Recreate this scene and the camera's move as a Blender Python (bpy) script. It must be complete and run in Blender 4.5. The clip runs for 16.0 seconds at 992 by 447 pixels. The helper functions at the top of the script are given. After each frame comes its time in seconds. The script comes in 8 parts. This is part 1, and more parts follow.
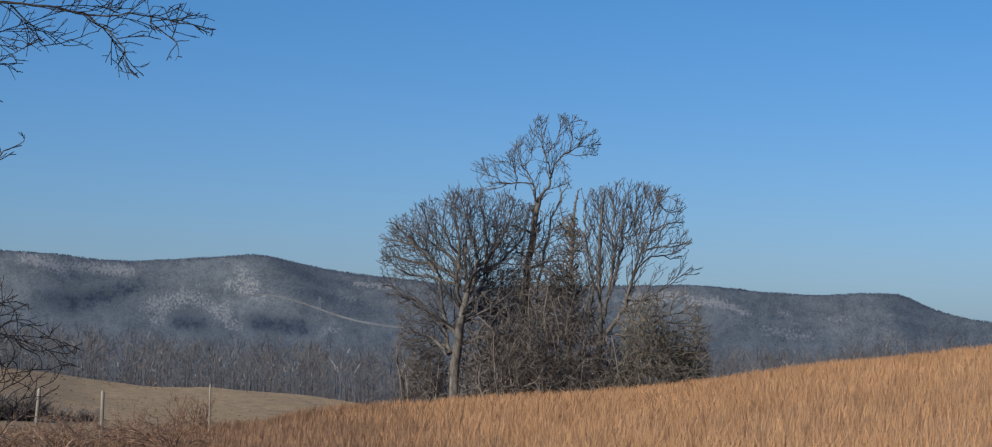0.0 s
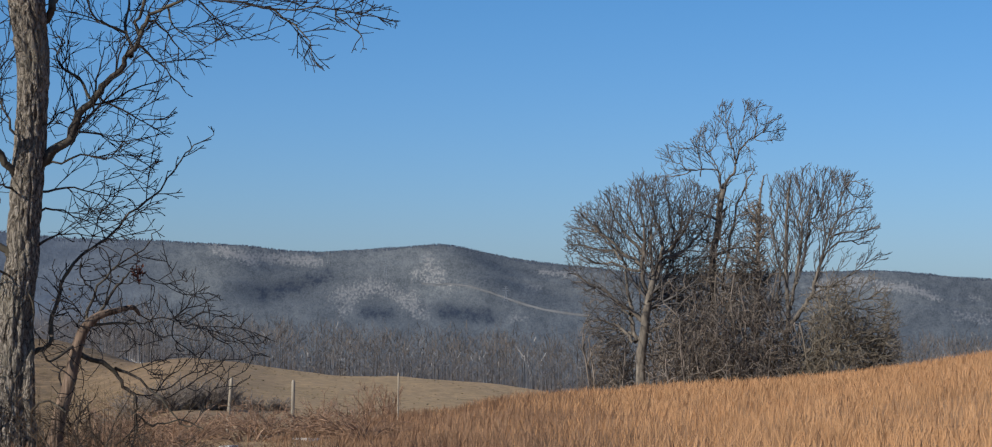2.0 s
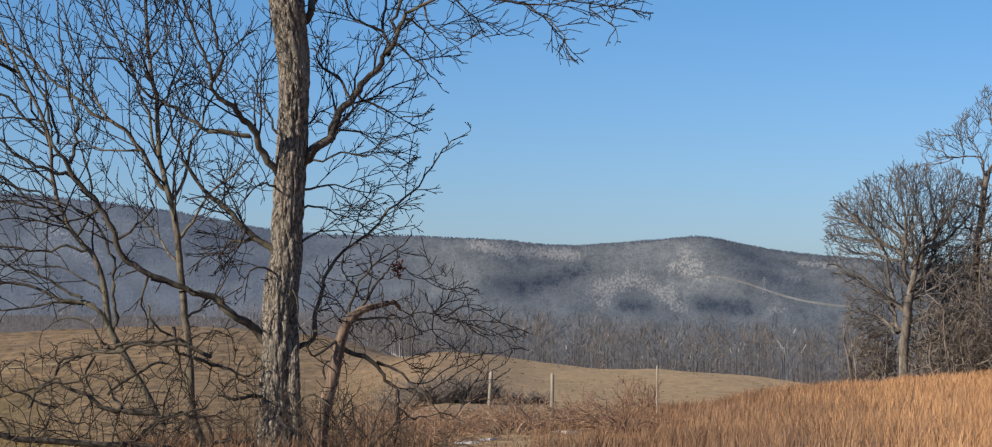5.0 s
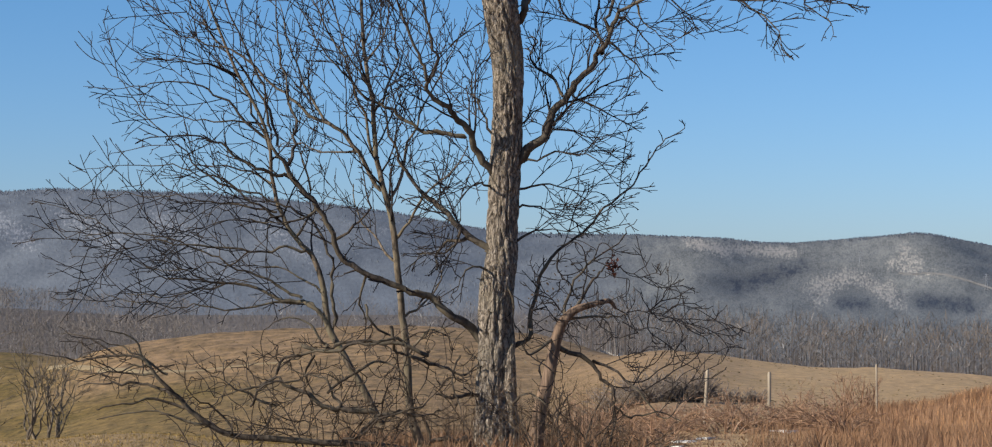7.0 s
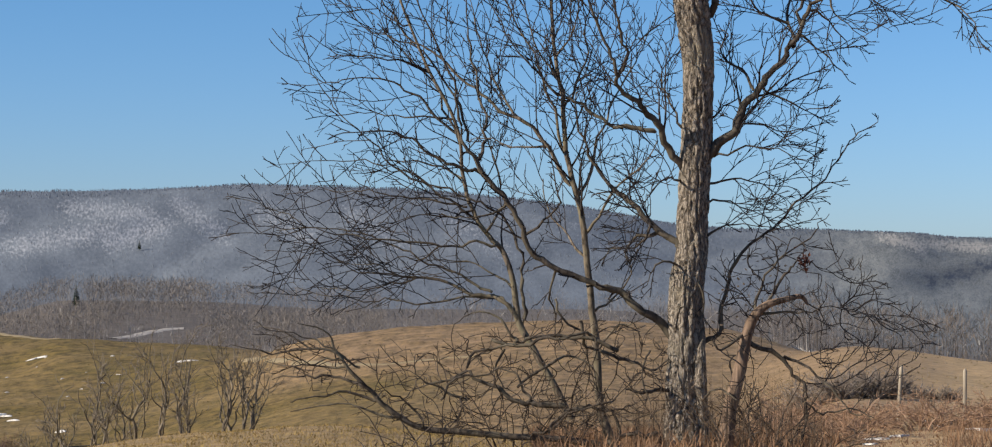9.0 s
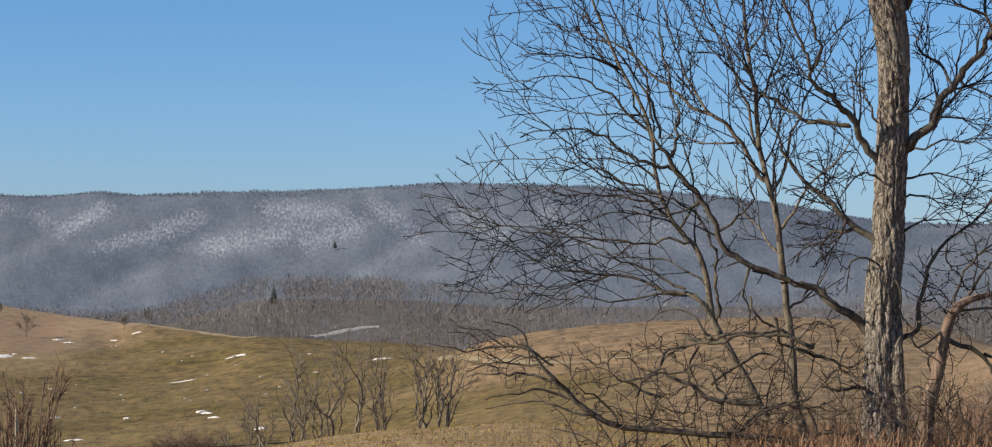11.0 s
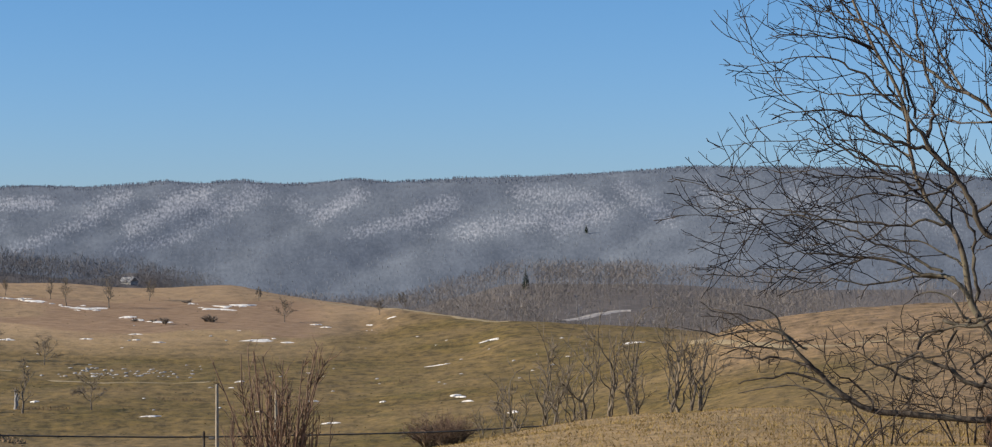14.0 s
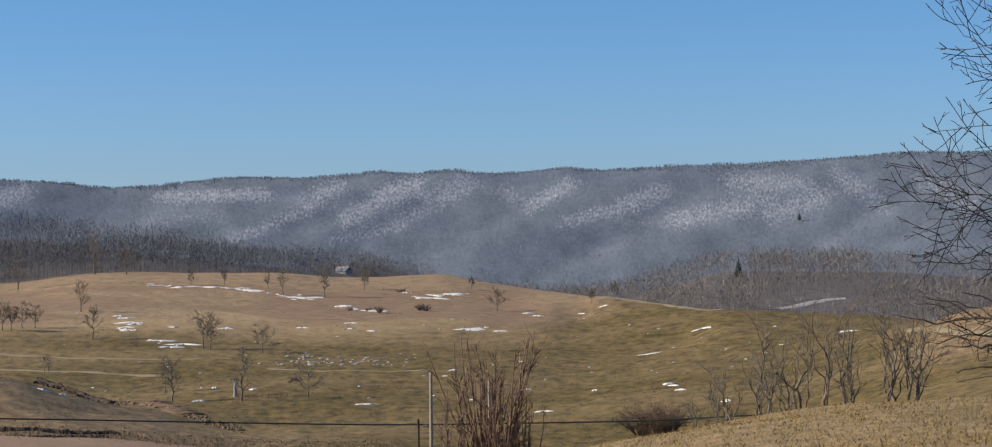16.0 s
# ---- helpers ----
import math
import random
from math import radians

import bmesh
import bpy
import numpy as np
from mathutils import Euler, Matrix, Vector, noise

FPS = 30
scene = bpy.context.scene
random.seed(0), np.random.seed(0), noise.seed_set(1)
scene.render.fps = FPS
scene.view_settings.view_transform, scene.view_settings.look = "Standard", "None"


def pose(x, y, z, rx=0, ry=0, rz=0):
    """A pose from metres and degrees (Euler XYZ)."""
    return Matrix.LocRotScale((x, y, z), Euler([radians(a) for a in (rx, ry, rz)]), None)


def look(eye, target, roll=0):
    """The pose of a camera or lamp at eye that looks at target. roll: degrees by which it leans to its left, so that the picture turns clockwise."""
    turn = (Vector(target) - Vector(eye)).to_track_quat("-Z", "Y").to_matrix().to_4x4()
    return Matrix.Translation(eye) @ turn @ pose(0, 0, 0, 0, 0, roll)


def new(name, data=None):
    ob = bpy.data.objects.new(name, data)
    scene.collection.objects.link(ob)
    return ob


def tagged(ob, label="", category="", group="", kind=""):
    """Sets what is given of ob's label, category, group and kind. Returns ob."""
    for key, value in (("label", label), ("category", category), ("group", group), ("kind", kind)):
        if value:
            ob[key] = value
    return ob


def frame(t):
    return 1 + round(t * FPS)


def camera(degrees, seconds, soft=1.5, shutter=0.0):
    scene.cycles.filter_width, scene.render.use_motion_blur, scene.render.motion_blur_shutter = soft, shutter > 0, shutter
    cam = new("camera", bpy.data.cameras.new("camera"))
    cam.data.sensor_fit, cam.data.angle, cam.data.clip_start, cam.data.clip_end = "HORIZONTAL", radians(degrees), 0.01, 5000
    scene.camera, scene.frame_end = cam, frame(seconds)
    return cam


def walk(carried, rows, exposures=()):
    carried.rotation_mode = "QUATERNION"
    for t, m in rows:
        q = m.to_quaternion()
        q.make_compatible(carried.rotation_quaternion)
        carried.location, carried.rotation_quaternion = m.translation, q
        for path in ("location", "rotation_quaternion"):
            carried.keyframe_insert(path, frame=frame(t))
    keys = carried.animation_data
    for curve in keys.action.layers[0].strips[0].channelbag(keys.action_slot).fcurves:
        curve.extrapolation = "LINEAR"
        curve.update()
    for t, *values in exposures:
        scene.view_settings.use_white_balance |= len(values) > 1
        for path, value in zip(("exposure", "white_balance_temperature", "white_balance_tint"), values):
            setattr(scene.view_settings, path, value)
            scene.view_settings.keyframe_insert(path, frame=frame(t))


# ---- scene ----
cam = camera(26.5, 16.0, soft=1.15)
EYE = 1.6
ROWS = [
    (0.0, 0.0, 2.6, 1.2),
    (0.5, 1.52, 2.4, 1.09),
    (1.0, 2.79, 2.25, 1.05),
    (1.5, 3.86, 2.21, 0.87),
    (2.0, 5.02, 2.19, 0.74),
    (2.5, 5.99, 2.15, 0.58),
    (3.0, 7.13, 2.1, 0.48),
    (3.5, 8.19, 2.04, 0.39),
    (4.0, 9.64, 1.98, 0.35),
    (6.5, 15.96, 1.92, 0.02),
    (7.0, 17.83, 1.89, -0.01),
    (7.5, 18.89, 1.88, -0.01),
    (8.0, 19.93, 1.88, 0.11),
    (8.5, 21.61, 1.81, 0.17),
    (9.0, 22.99, 1.74, 0.15),
    (11.5, 29.8, 1.64, -0.16),
    (12.0, 31.39, 1.56, -0.2),
    (12.5, 32.44, 1.41, -0.2),
    (13.0, 33.25, 1.33, -0.38),
    (13.5, 34.07, 1.32, -0.41),
    (14.0, 35.05, 1.27, -0.41),
    (14.5, 35.99, 1.21, -0.35),
    (15.0, 37.42, 1.07, -0.35),
    (15.5, 38.86, 1.0, -0.53),
    (16.0, 40.8, 1.01, -0.65),
]
walk(cam, [(t, pose(0, 0, EYE, 90 + pitch, 0, yaw) @ pose(0, 0, 0, 0, 0, roll)) for t, yaw, pitch, roll in ROWS],
     exposures=[(0.0, -0.29, 6000, 8), (2.0, -0.12, 6250, 8), (3.5, 0.06, 6550, 9), (6.5, 0.28, 6900, 10), (9.0, 0.36, 7050, 10), (12.5, 0.36, 7050, 10), (16.0, 0.23, 6780, 10)])

# ---- sky and sun: a low winter sun behind the camera's left shoulder ----
SUN_BEARING, SUN_HEIGHT = 133.0, 27.0
world = bpy.data.worlds.new("winter_sky")
scene.world = world
world.use_nodes = True
wn = world.node_tree.nodes
sky = wn.new("ShaderNodeTexSky")
sky.sky_type = "NISHITA"
sky.sun_disc = False
sky.sun_elevation = radians(SUN_HEIGHT)
sky.sun_rotation = radians(-SUN_BEARING)
sky.altitude = 600.0
sky.air_density = 1.0
sky.dust_density = 0.6
sky.ozone_density = 2.2
wn["Background"].inputs["Strength"].default_value = 0.085
tint = wn.new("ShaderNodeMix")
tint.data_type = "RGBA"
tint.blend_type = "MULTIPLY"
tint.inputs[0].default_value = 1.0
where = wn.new("ShaderNodeTexCoord")
axes = wn.new("ShaderNodeSeparateXYZ")
height = wn.new("ShaderNodeValToRGB")
height.color_ramp.elements[0].position, height.color_ramp.elements[1].position = 0.03, 0.16
height.color_ramp.elements[0].color = (0.61, 0.84, 1.32, 1.0)  # paler, hazier blue along the horizon
height.color_ramp.elements[1].color = (0.475, 0.86, 1.28, 1.0)  # deep blue of dry winter air above
world.node_tree.links.new(where.outputs["Generated"], axes.inputs[0])
world.node_tree.links.new(axes.outputs["Z"], height.inputs["Fac"])
world.node_tree.links.new(height.outputs["Color"], tint.inputs[7])
world.node_tree.links.new(sky.outputs["Color"], tint.inputs[6])
world.node_tree.links.new(tint.outputs[2], wn["Background"].inputs["Color"])
sun_data = bpy.data.lights.new("sun", "SUN")
sun_data.energy = 5.0
sun_data.angle = radians(0.5)
sun_data.color = (1.0, 0.93, 0.83)
sun = new("sun", sun_data)
b, e = radians(SUN_BEARING), radians(SUN_HEIGHT)
sun.matrix_world = look((-math.sin(b) * math.cos(e) * 50, math.cos(b) * math.cos(e) * 50, math.sin(e) * 50), (0, 0, 0))


# ---- materials ----
def node_material(name, rough=0.9):
    m = bpy.data.materials.new(name)
    m.use_nodes = True
    n, l = m.node_tree.nodes, m.node_tree.links
    bsdf = n["Principled BSDF"]
    bsdf.inputs["Roughness"].default_value = rough
    bsdf.inputs["Specular IOR Level"].default_value = 0.15
    return m, n, l, bsdf


def noise_node(n, l, scale, detail=4.0, rough=0.55, stretch=None, coords="Object", turn=0.0):
    tc = n.new("ShaderNodeTexCoord")
    t = n.new("ShaderNodeTexNoise")
    t.inputs["Scale"].default_value = scale
    t.inputs["Detail"].default_value = detail
    t.inputs["Roughness"].default_value = rough
    if stretch:
        mp = n.new("ShaderNodeMapping")
        mp.inputs["Scale"].default_value = stretch
        mp.inputs["Rotation"].default_value = (0, 0, radians(turn))
        l.new(tc.outputs[coords], mp.inputs["Vector"])
        l.new(mp.outputs["Vector"], t.inputs["Vector"])
    else:
        l.new(tc.outputs[coords], t.inputs["Vector"])
    return t.outputs["Fac"]


def ramp(n, l, fac, stops):
    r = n.new("ShaderNodeValToRGB")
    els = r.color_ramp.elements
    while len(els) < len(stops):
        els.new(0.5)
    for el, (p, c) in zip(els, stops):
        el.position = p
        el.color = (*c, 1.0)
    l.new(fac, r.inputs["Fac"])
    return r.outputs["Color"]


def mix(n, l, fac, a, b, blend="MIX"):
    m = n.new("ShaderNodeMix")
    m.data_type = "RGBA"
    m.blend_type = blend
    for sock, v in ((m.inputs[0], fac), (m.inputs[6], a), (m.inputs[7], b)):
        if isinstance(v, (int, float)):
            sock.default_value = v
        elif isinstance(v, tuple):
            sock.default_value = (*v, 1.0)
        else:
            l.new(v, sock)
    return m.outputs[2]


def maths(n, l, op, a, b=0.0, clamp=False):
    m = n.new("ShaderNodeMath")
    m.operation = op
    m.use_clamp = clamp
    for sock, v in ((m.inputs[0], a), (m.inputs[1], b)):
        if isinstance(v, (int, float)):
            sock.default_value = v
        else:
            l.new(v, sock)
    return m.outputs[0]


def bump(n, l, bsdf, height, strength, distance):
    bp = n.new("ShaderNodeBump")
    bp.inputs["Strength"].default_value = strength
    bp.inputs["Distance"].default_value = distance
    l.new(height, bp.inputs["Height"])
    l.new(bp.outputs["Normal"], bsdf.inputs["Normal"])


def two_scale(name, dark, light, fine, coarse, rough=0.9, stretch=None, relief=0.0, stain=None, spread=0.0):
    """A rough natural surface: fine grain between two colours, coarse stains over it, tints that differ from piece to piece."""
    m, n, l, bsdf = node_material(name, rough)
    grain = noise_node(n, l, fine, stretch=stretch)
    c = ramp(n, l, grain, [(0.32, dark), (0.68, light)])
    if stain:
        s = noise_node(n, l, coarse)
        c = mix(n, l, maths(n, l, "MULTIPLY", maths(n, l, "SUBTRACT", s, 0.45, True), 4.0, True), c, stain)
    if spread:
        g = n.new("ShaderNodeNewGeometry")
        v = maths(n, l, "ADD", maths(n, l, "MULTIPLY", g.outputs["Random Per Island"], spread * 2), 1.0 - spread)
        hs = n.new("ShaderNodeHueSaturation")
        l.new(v, hs.inputs["Value"])
        l.new(c, hs.inputs["Color"])
        c = hs.outputs["Color"]
    l.new(c, bsdf.inputs["Base Color"])
    if relief:
        bump(n, l, bsdf, grain, 1.0, relief)
    return m


def bark_material(name, dark, light, moss, scale):
    m, n, l, bsdf = node_material(name, 0.95)
    tc = n.new("ShaderNodeTexCoord")
    mp = n.new("ShaderNodeMapping")
    mp.inputs["Scale"].default_value = (1.0, 1.0, 0.24)
    wob = n.new("ShaderNodeTexNoise")
    wob.inputs["Scale"].default_value = 5.0
    l.new(tc.outputs["Object"], wob.inputs["Vector"])
    add = n.new("ShaderNodeMix")
    add.data_type = "RGBA"
    add.blend_type = "ADD"
    add.inputs[0].default_value = 0.2
    l.new(tc.outputs["Object"], add.inputs[6])
    l.new(wob.outputs["Color"], add.inputs[7])
    l.new(add.outputs[2], mp.inputs["Vector"])
    v = n.new("ShaderNodeTexVoronoi")
    v.feature = "DISTANCE_TO_EDGE"
    v.inputs["Scale"].default_value = scale
    l.new(mp.outputs["Vector"], v.inputs["Vector"])
    grain = noise_node(n, l, scale * 1.8, 6, 0.75, (1, 1, 0.42))
    plate = ramp(n, l, v.outputs["Distance"], [(0.02, (0, 0, 0)), (0.2, (1, 1, 1))])
    height = mix(n, l, 0.45, plate, ramp(n, l, grain, [(0.38, (0, 0, 0)), (0.60, (1, 1, 1))]))
    c = mix(n, l, height, dark, light)
    patch = maths(n, l, "MULTIPLY", maths(n, l, "SUBTRACT", noise_node(n, l, 1.3), 0.52, True), 5.0, True)
    c = mix(n, l, patch, c, moss)
    l.new(c, bsdf.inputs["Base Color"])
    bump(n, l, bsdf, height, 1.0, 0.035)
    return m


BARK = bark_material("shaggy_bark", (0.028, 0.022, 0.018), (0.47, 0.4, 0.325), (0.32, 0.28, 0.215), 15.0)
LIMB_BARK = two_scale("limb_bark", (0.024, 0.019, 0.016), (0.098, 0.081, 0.066), 14.0, 1.1, 0.95, (1, 1, 0.4), 0.02, (0.14, 0.12, 0.085))
TWIG_BARK = two_scale("twig_bark", (0.012, 0.011, 0.012), (0.046, 0.039, 0.038), 6.0, 0.8, 0.9, None, 0.0, (0.055, 0.046, 0.041), 0.35)
SCRUB = two_scale("scrub_twigs", (0.02, 0.016, 0.014), (0.085, 0.066, 0.052), 6.0, 0.8, 0.9, None, 0.0, (0.1, 0.078, 0.06), 0.35)
STEM_BARK = two_scale("young_stem_bark", (0.035, 0.028, 0.022), (0.22, 0.175, 0.13), 14.0, 1.4, 0.95, (1, 1, 0.4), 0.015, (0.17, 0.145, 0.095))
SNAG_WOOD = two_scale("weathered_snag_wood", (0.03, 0.022, 0.018), (0.32, 0.22, 0.155), 16.0, 1.5, 0.95, (1, 1, 0.16), 0.03, (0.14, 0.1, 0.075))
CLUMP_BARK = two_scale("grey_bark", (0.06, 0.05, 0.042), (0.26, 0.22, 0.175), 5.0, 0.6, 0.95, (1, 1, 0.35), 0.03, (0.13, 0.11, 0.09))
CLUMP_TWIG = two_scale("grey_twigs", (0.06, 0.055, 0.053), (0.19, 0.172, 0.158), 1.5, 0.25, 0.9, None, 0.0, (0.15, 0.133, 0.12), 0.35)
THICKET = two_scale("thicket_twigs", (0.085, 0.071, 0.06), (0.25, 0.205, 0.168), 1.5, 0.3, 0.9, None, 0.0, (0.22, 0.18, 0.14), 0.6)
WOODS = two_scale("far_woods_bark", (0.14, 0.122, 0.108), (0.25, 0.216, 0.186), 0.12, 0.01, 0.9, None, 0.0, (0.17, 0.148, 0.132), 0.2)
# Distance haze is painted into this bark as a blue-grey cast.
HAZY_RIDGE_WOODS = two_scale("hazy_ridge_woods", (0.11, 0.128, 0.157), (0.173, 0.195, 0.231), 0.02, 0.002, 0.95, None, 0.0, (0.14, 0.16, 0.192), 0.10)
BELT = two_scale("belt_woods_bark", (0.09, 0.073, 0.062), (0.18, 0.147, 0.122), 0.12, 0.01, 0.9, None, 0.0, (0.16, 0.13, 0.106), 0.3)
PALE_THICKET = two_scale("pale_thicket_twigs", (0.115, 0.097, 0.073), (0.255, 0.213, 0.16), 1.5, 0.3, 0.9, None, 0.0, (0.24, 0.2, 0.158), 0.35)
# Crest trees: the same blue haze in the base colour, darker.
HAZY_CREST = two_scale("hazy_crest_woods", (0.075, 0.09, 0.12), (0.11, 0.125, 0.16), 0.05, 0.004, 0.95, None, 0.0, (0.085, 0.098, 0.125), 0.2)
# Slightly purple-grey: haze at a kilometre is mixed into the colour.
DARK_WOODS = two_scale("dark_woods_bark", (0.105, 0.10, 0.102), (0.155, 0.147, 0.147), 0.12, 0.01, 0.9, None, 0.0, (0.13, 0.12, 0.115), 0.2)
PINE = two_scale("pine_needles", (0.012, 0.02, 0.012), (0.04, 0.055, 0.03), 1.0, 0.2, 0.8, None, 0.0, None, 0.4)
BRAMBLE = two_scale("bramble_canes", (0.16, 0.095, 0.065), (0.40, 0.255, 0.165), 3.0, 0.5, 0.9, None, 0.0, (0.3, 0.19, 0.12), 0.4)
STRAW = two_scale("dry_tall_grass", (0.38, 0.2, 0.092), (0.53, 0.305, 0.152), 0.5, 0.09, 0.8, None, 0.0, (0.37, 0.208, 0.10), 0.2)
TURF = two_scale("winter_turf", (0.222, 0.15, 0.052), (0.35, 0.243, 0.093), 0.7, 0.09, 0.85, None, 0.0, (0.255, 0.176, 0.064), 0.2)
RED_GRASS = two_scale("red_brown_grass", (0.17, 0.097, 0.056), (0.28, 0.17, 0.102), 0.9, 0.12, 0.85, None, 0.0, (0.20, 0.112, 0.062), 0.2)
TUSSOCK = two_scale("pasture_tussocks", (0.10, 0.085, 0.04), (0.24, 0.185, 0.10), 0.05, 0.012, 0.9, None, 0.0, (0.22, 0.175, 0.09), 0.3)
WEEDS = two_scale("dry_weed_stalks", (0.06, 0.04, 0.028), (0.22, 0.15, 0.095), 2.0, 0.4, 0.9, None, 0.0, (0.2, 0.14, 0.085), 0.45)
WILLOW = two_scale("willow_stems", (0.085, 0.055, 0.04), (0.27, 0.18, 0.125), 2.0, 0.5, 0.85, None, 0.0, (0.17, 0.115, 0.08), 0.4)
STEM_FAR = two_scale("brown_young_bark", (0.09, 0.074, 0.06), (0.25, 0.205, 0.155), 3.0, 0.4, 0.9, None, 0.0, (0.18, 0.146, 0.105), 0.3)
COPSE_BARK = two_scale("dark_young_bark", (0.05, 0.04, 0.03), (0.24, 0.19, 0.135), 4.0, 0.5, 0.9, (1, 1, 0.4), 0.0, (0.2, 0.17, 0.12), 0.2)
BUSH = two_scale("brown_bush_twigs", (0.17, 0.14, 0.118), (0.32, 0.267, 0.222), 1.5, 0.3, 0.9, None, 0.0, (0.17, 0.14, 0.115), 0.3)
PALE_TRUNK = two_scale("pale_tree_trunks", (0.19, 0.178, 0.165), (0.35, 0.325, 0.30), 0.4, 0.05, 0.9, None, 0.0, (0.24, 0.22, 0.2), 0.4)
DEAD_LEAF = two_scale("withered_red_leaves", (0.06, 0.026, 0.02), (0.14, 0.058, 0.042), 20.0, 5.0, 0.8, None, 0.0, None, 0.4)
DARK_LEAF = two_scale("withered_dark_leaves", (0.03, 0.025, 0.02), (0.09, 0.065, 0.045), 20.0, 5.0, 0.8, None, 0.0, None, 0.4)
PALE_GRASS = two_scale("trodden_pale_grass", (0.24, 0.18, 0.10), (0.36, 0.285, 0.17), 1.5, 0.1, 0.95, None, 0.03, (0.25, 0.19, 0.105))
# Near-black earth: shade in the gully and the ditch put into the colour.
SHADE_EARTH = two_scale("shade_dark_earth", (0.022, 0.017, 0.012), (0.085, 0.06, 0.04), 1.5, 0.2, 0.95, None, 0.1, (0.11, 0.08, 0.05))
CLOD = two_scale("slumped_clods", (0.085, 0.06, 0.034), (0.28, 0.19, 0.112), 1.5, 0.25, 0.95, None, 0.0, (0.17, 0.125, 0.065), 0.4)
EARTH = two_scale("crumbling_brown_earth", (0.12, 0.073, 0.043), (0.31, 0.2, 0.122), 0.5, 0.12, 0.95, None, 0.2, (0.09, 0.06, 0.035))
RED_SOIL = two_scale("reddish_soil", (0.27, 0.16, 0.095), (0.40, 0.26, 0.17), 1.0, 0.1, 0.95, None, 0.05, (0.31, 0.2, 0.12))
POST_WOOD = two_scale("grey_post_wood", (0.20, 0.165, 0.125), (0.44, 0.38, 0.29), 9.0, 2.0, 0.9, (1, 1, 0.15), 0.01, (0.33, 0.27, 0.2))
WIRE = two_scale("fence_wire", (0.03, 0.03, 0.03), (0.07, 0.065, 0.06), 3.0, 1.0, 0.6)
SNOW = two_scale("old_snow", (0.68, 0.63, 0.55), (0.92, 0.87, 0.78), 2.0, 0.4, 0.7, None, 0.08, (0.66, 0.60, 0.51))
ROCK = two_scale("pale_limestone", (0.28, 0.26, 0.23), (0.5, 0.47, 0.43), 3.0, 0.6, 0.9, None, 0.05, (0.45, 0.42, 0.37))
STEEL = two_scale("galvanised_steel", (0.2, 0.21, 0.23), (0.3, 0.31, 0.33), 1.0, 0.2, 0.6)
ROOF = two_scale("dull_metal_roof", (0.27, 0.265, 0.255), (0.38, 0.37, 0.355), 0.5, 0.1, 0.6)
WALL_PAINT = two_scale("weathered_grey_boards", (0.25, 0.235, 0.215), (0.36, 0.345, 0.32), 1.0, 0.2, 0.8)
CLEARED = two_scale("cleared_slope", (0.10, 0.10, 0.102), (0.13, 0.129, 0.13), 0.05, 0.008, 0.95, None, 0.0, (0.15, 0.15, 0.152))
GRAVEL = two_scale("gravel_track", (0.33, 0.29, 0.25), (0.47, 0.425, 0.37), 1.2, 0.1, 0.95, None, 0.03, (0.42, 0.37, 0.32))


# ---- lie of the land: height of the ground by bearing (degrees to the left of north) and distance ----
def smooth_curve(xs, ys, x):
    """Monotone cubic through (xs, ys)."""
    xs, ys, x = np.asarray(xs, float), np.asarray(ys, float), np.asarray(x, float)
    h = np.diff(xs)
    d = np.diff(ys, axis=0) / (h if ys.ndim == 1 else h[:, None])
    m = np.zeros_like(ys)
    a, c = d[:-1], d[1:]
    m[1:-1] = np.where(a * c > 0, 2 * a * c / np.where(a + c == 0, 1, a + c), 0)
    i = np.clip(np.searchsorted(xs, x) - 1, 0, len(h) - 1)
    t = np.clip((x - xs[i]) / h[i], 0, 1)
    hi = h[i]
    if ys.ndim > 1:
        t, hi = t[:, None], hi[:, None]
    return ((1 + 2 * t) * (1 - t) ** 2 * ys[i] + t * (1 - t) ** 2 * hi * m[i]
            + t * t * (3 - 2 * t) * ys[i + 1] + t * t * (t - 1) * hi * m[i + 1])


RINGS = np.unique(np.concatenate([np.geomspace(0.04, 2, 8), np.geomspace(2, 120, 46), np.geomspace(120, 260, 24), np.geomspace(260, 960, 150), np.geomspace(960, 1400, 22), np.geomspace(1400, 2400, 20), np.linspace(2400, 4350, 90), np.linspace(4350, 4900, 6)]))
BEARINGS, PROFILES = [], []


def lie(bearing, *slope):
    """slope: distance, and the degrees by which the ground there lies below (minus) or above the eye."""
    rs = [0.5, 8.0] + [r for r, _ in slope]
    zs = [0.0, -0.05] + [EYE + r * math.tan(radians(a)) for r, a in slope]
    BEARINGS.append(bearing)
    PROFILES.append(smooth_curve(np.log(rs), zs, np.log(RINGS)))


lie(-180, (30, -3.2), (100, -1.2), (400, -0.6), (1200, -0.4), (2600, 0), (4200, 1.6), (4900, 0.5))
lie(-90, (30, -3.0), (100, -0.8), (400, -0.6), (1200, -0.4), (2600, 0), (4200, 1.2), (4900, 0.5))
lie(-25, (20, -4.4), (50, -1.9), (110, -0.3), (150, -0.6), (300, -2), (500, -1.9), (900, -1), (1600, -.9), (2600, -.4), (4200, .3), (4900, -.3))
lie(-13.5, (20, -4.5), (50, -2.3), (110, -0.60), (150, -0.8), (300, -2.2), (500, -1.9), (900, -1.0), (1600, -.9), (2600, -.4), (4200, .22), (4900, -.3))
lie(-12, (20, -4.5), (50, -2.5), (110, -0.79), (150, -1.0), (300, -2.3), (500, -2.0), (900, -1.0), (1600, -.9), (2600, -.4), (4200, .47), (4900, -.1))
lie(-10.7, (20, -4.55), (50, -2.7), (110, -0.98), (150, -1.2), (300, -2.3), (500, -2.0), (900, -1.0), (1600, -.9), (2600, -.4), (4200, .92), (4900, 0))
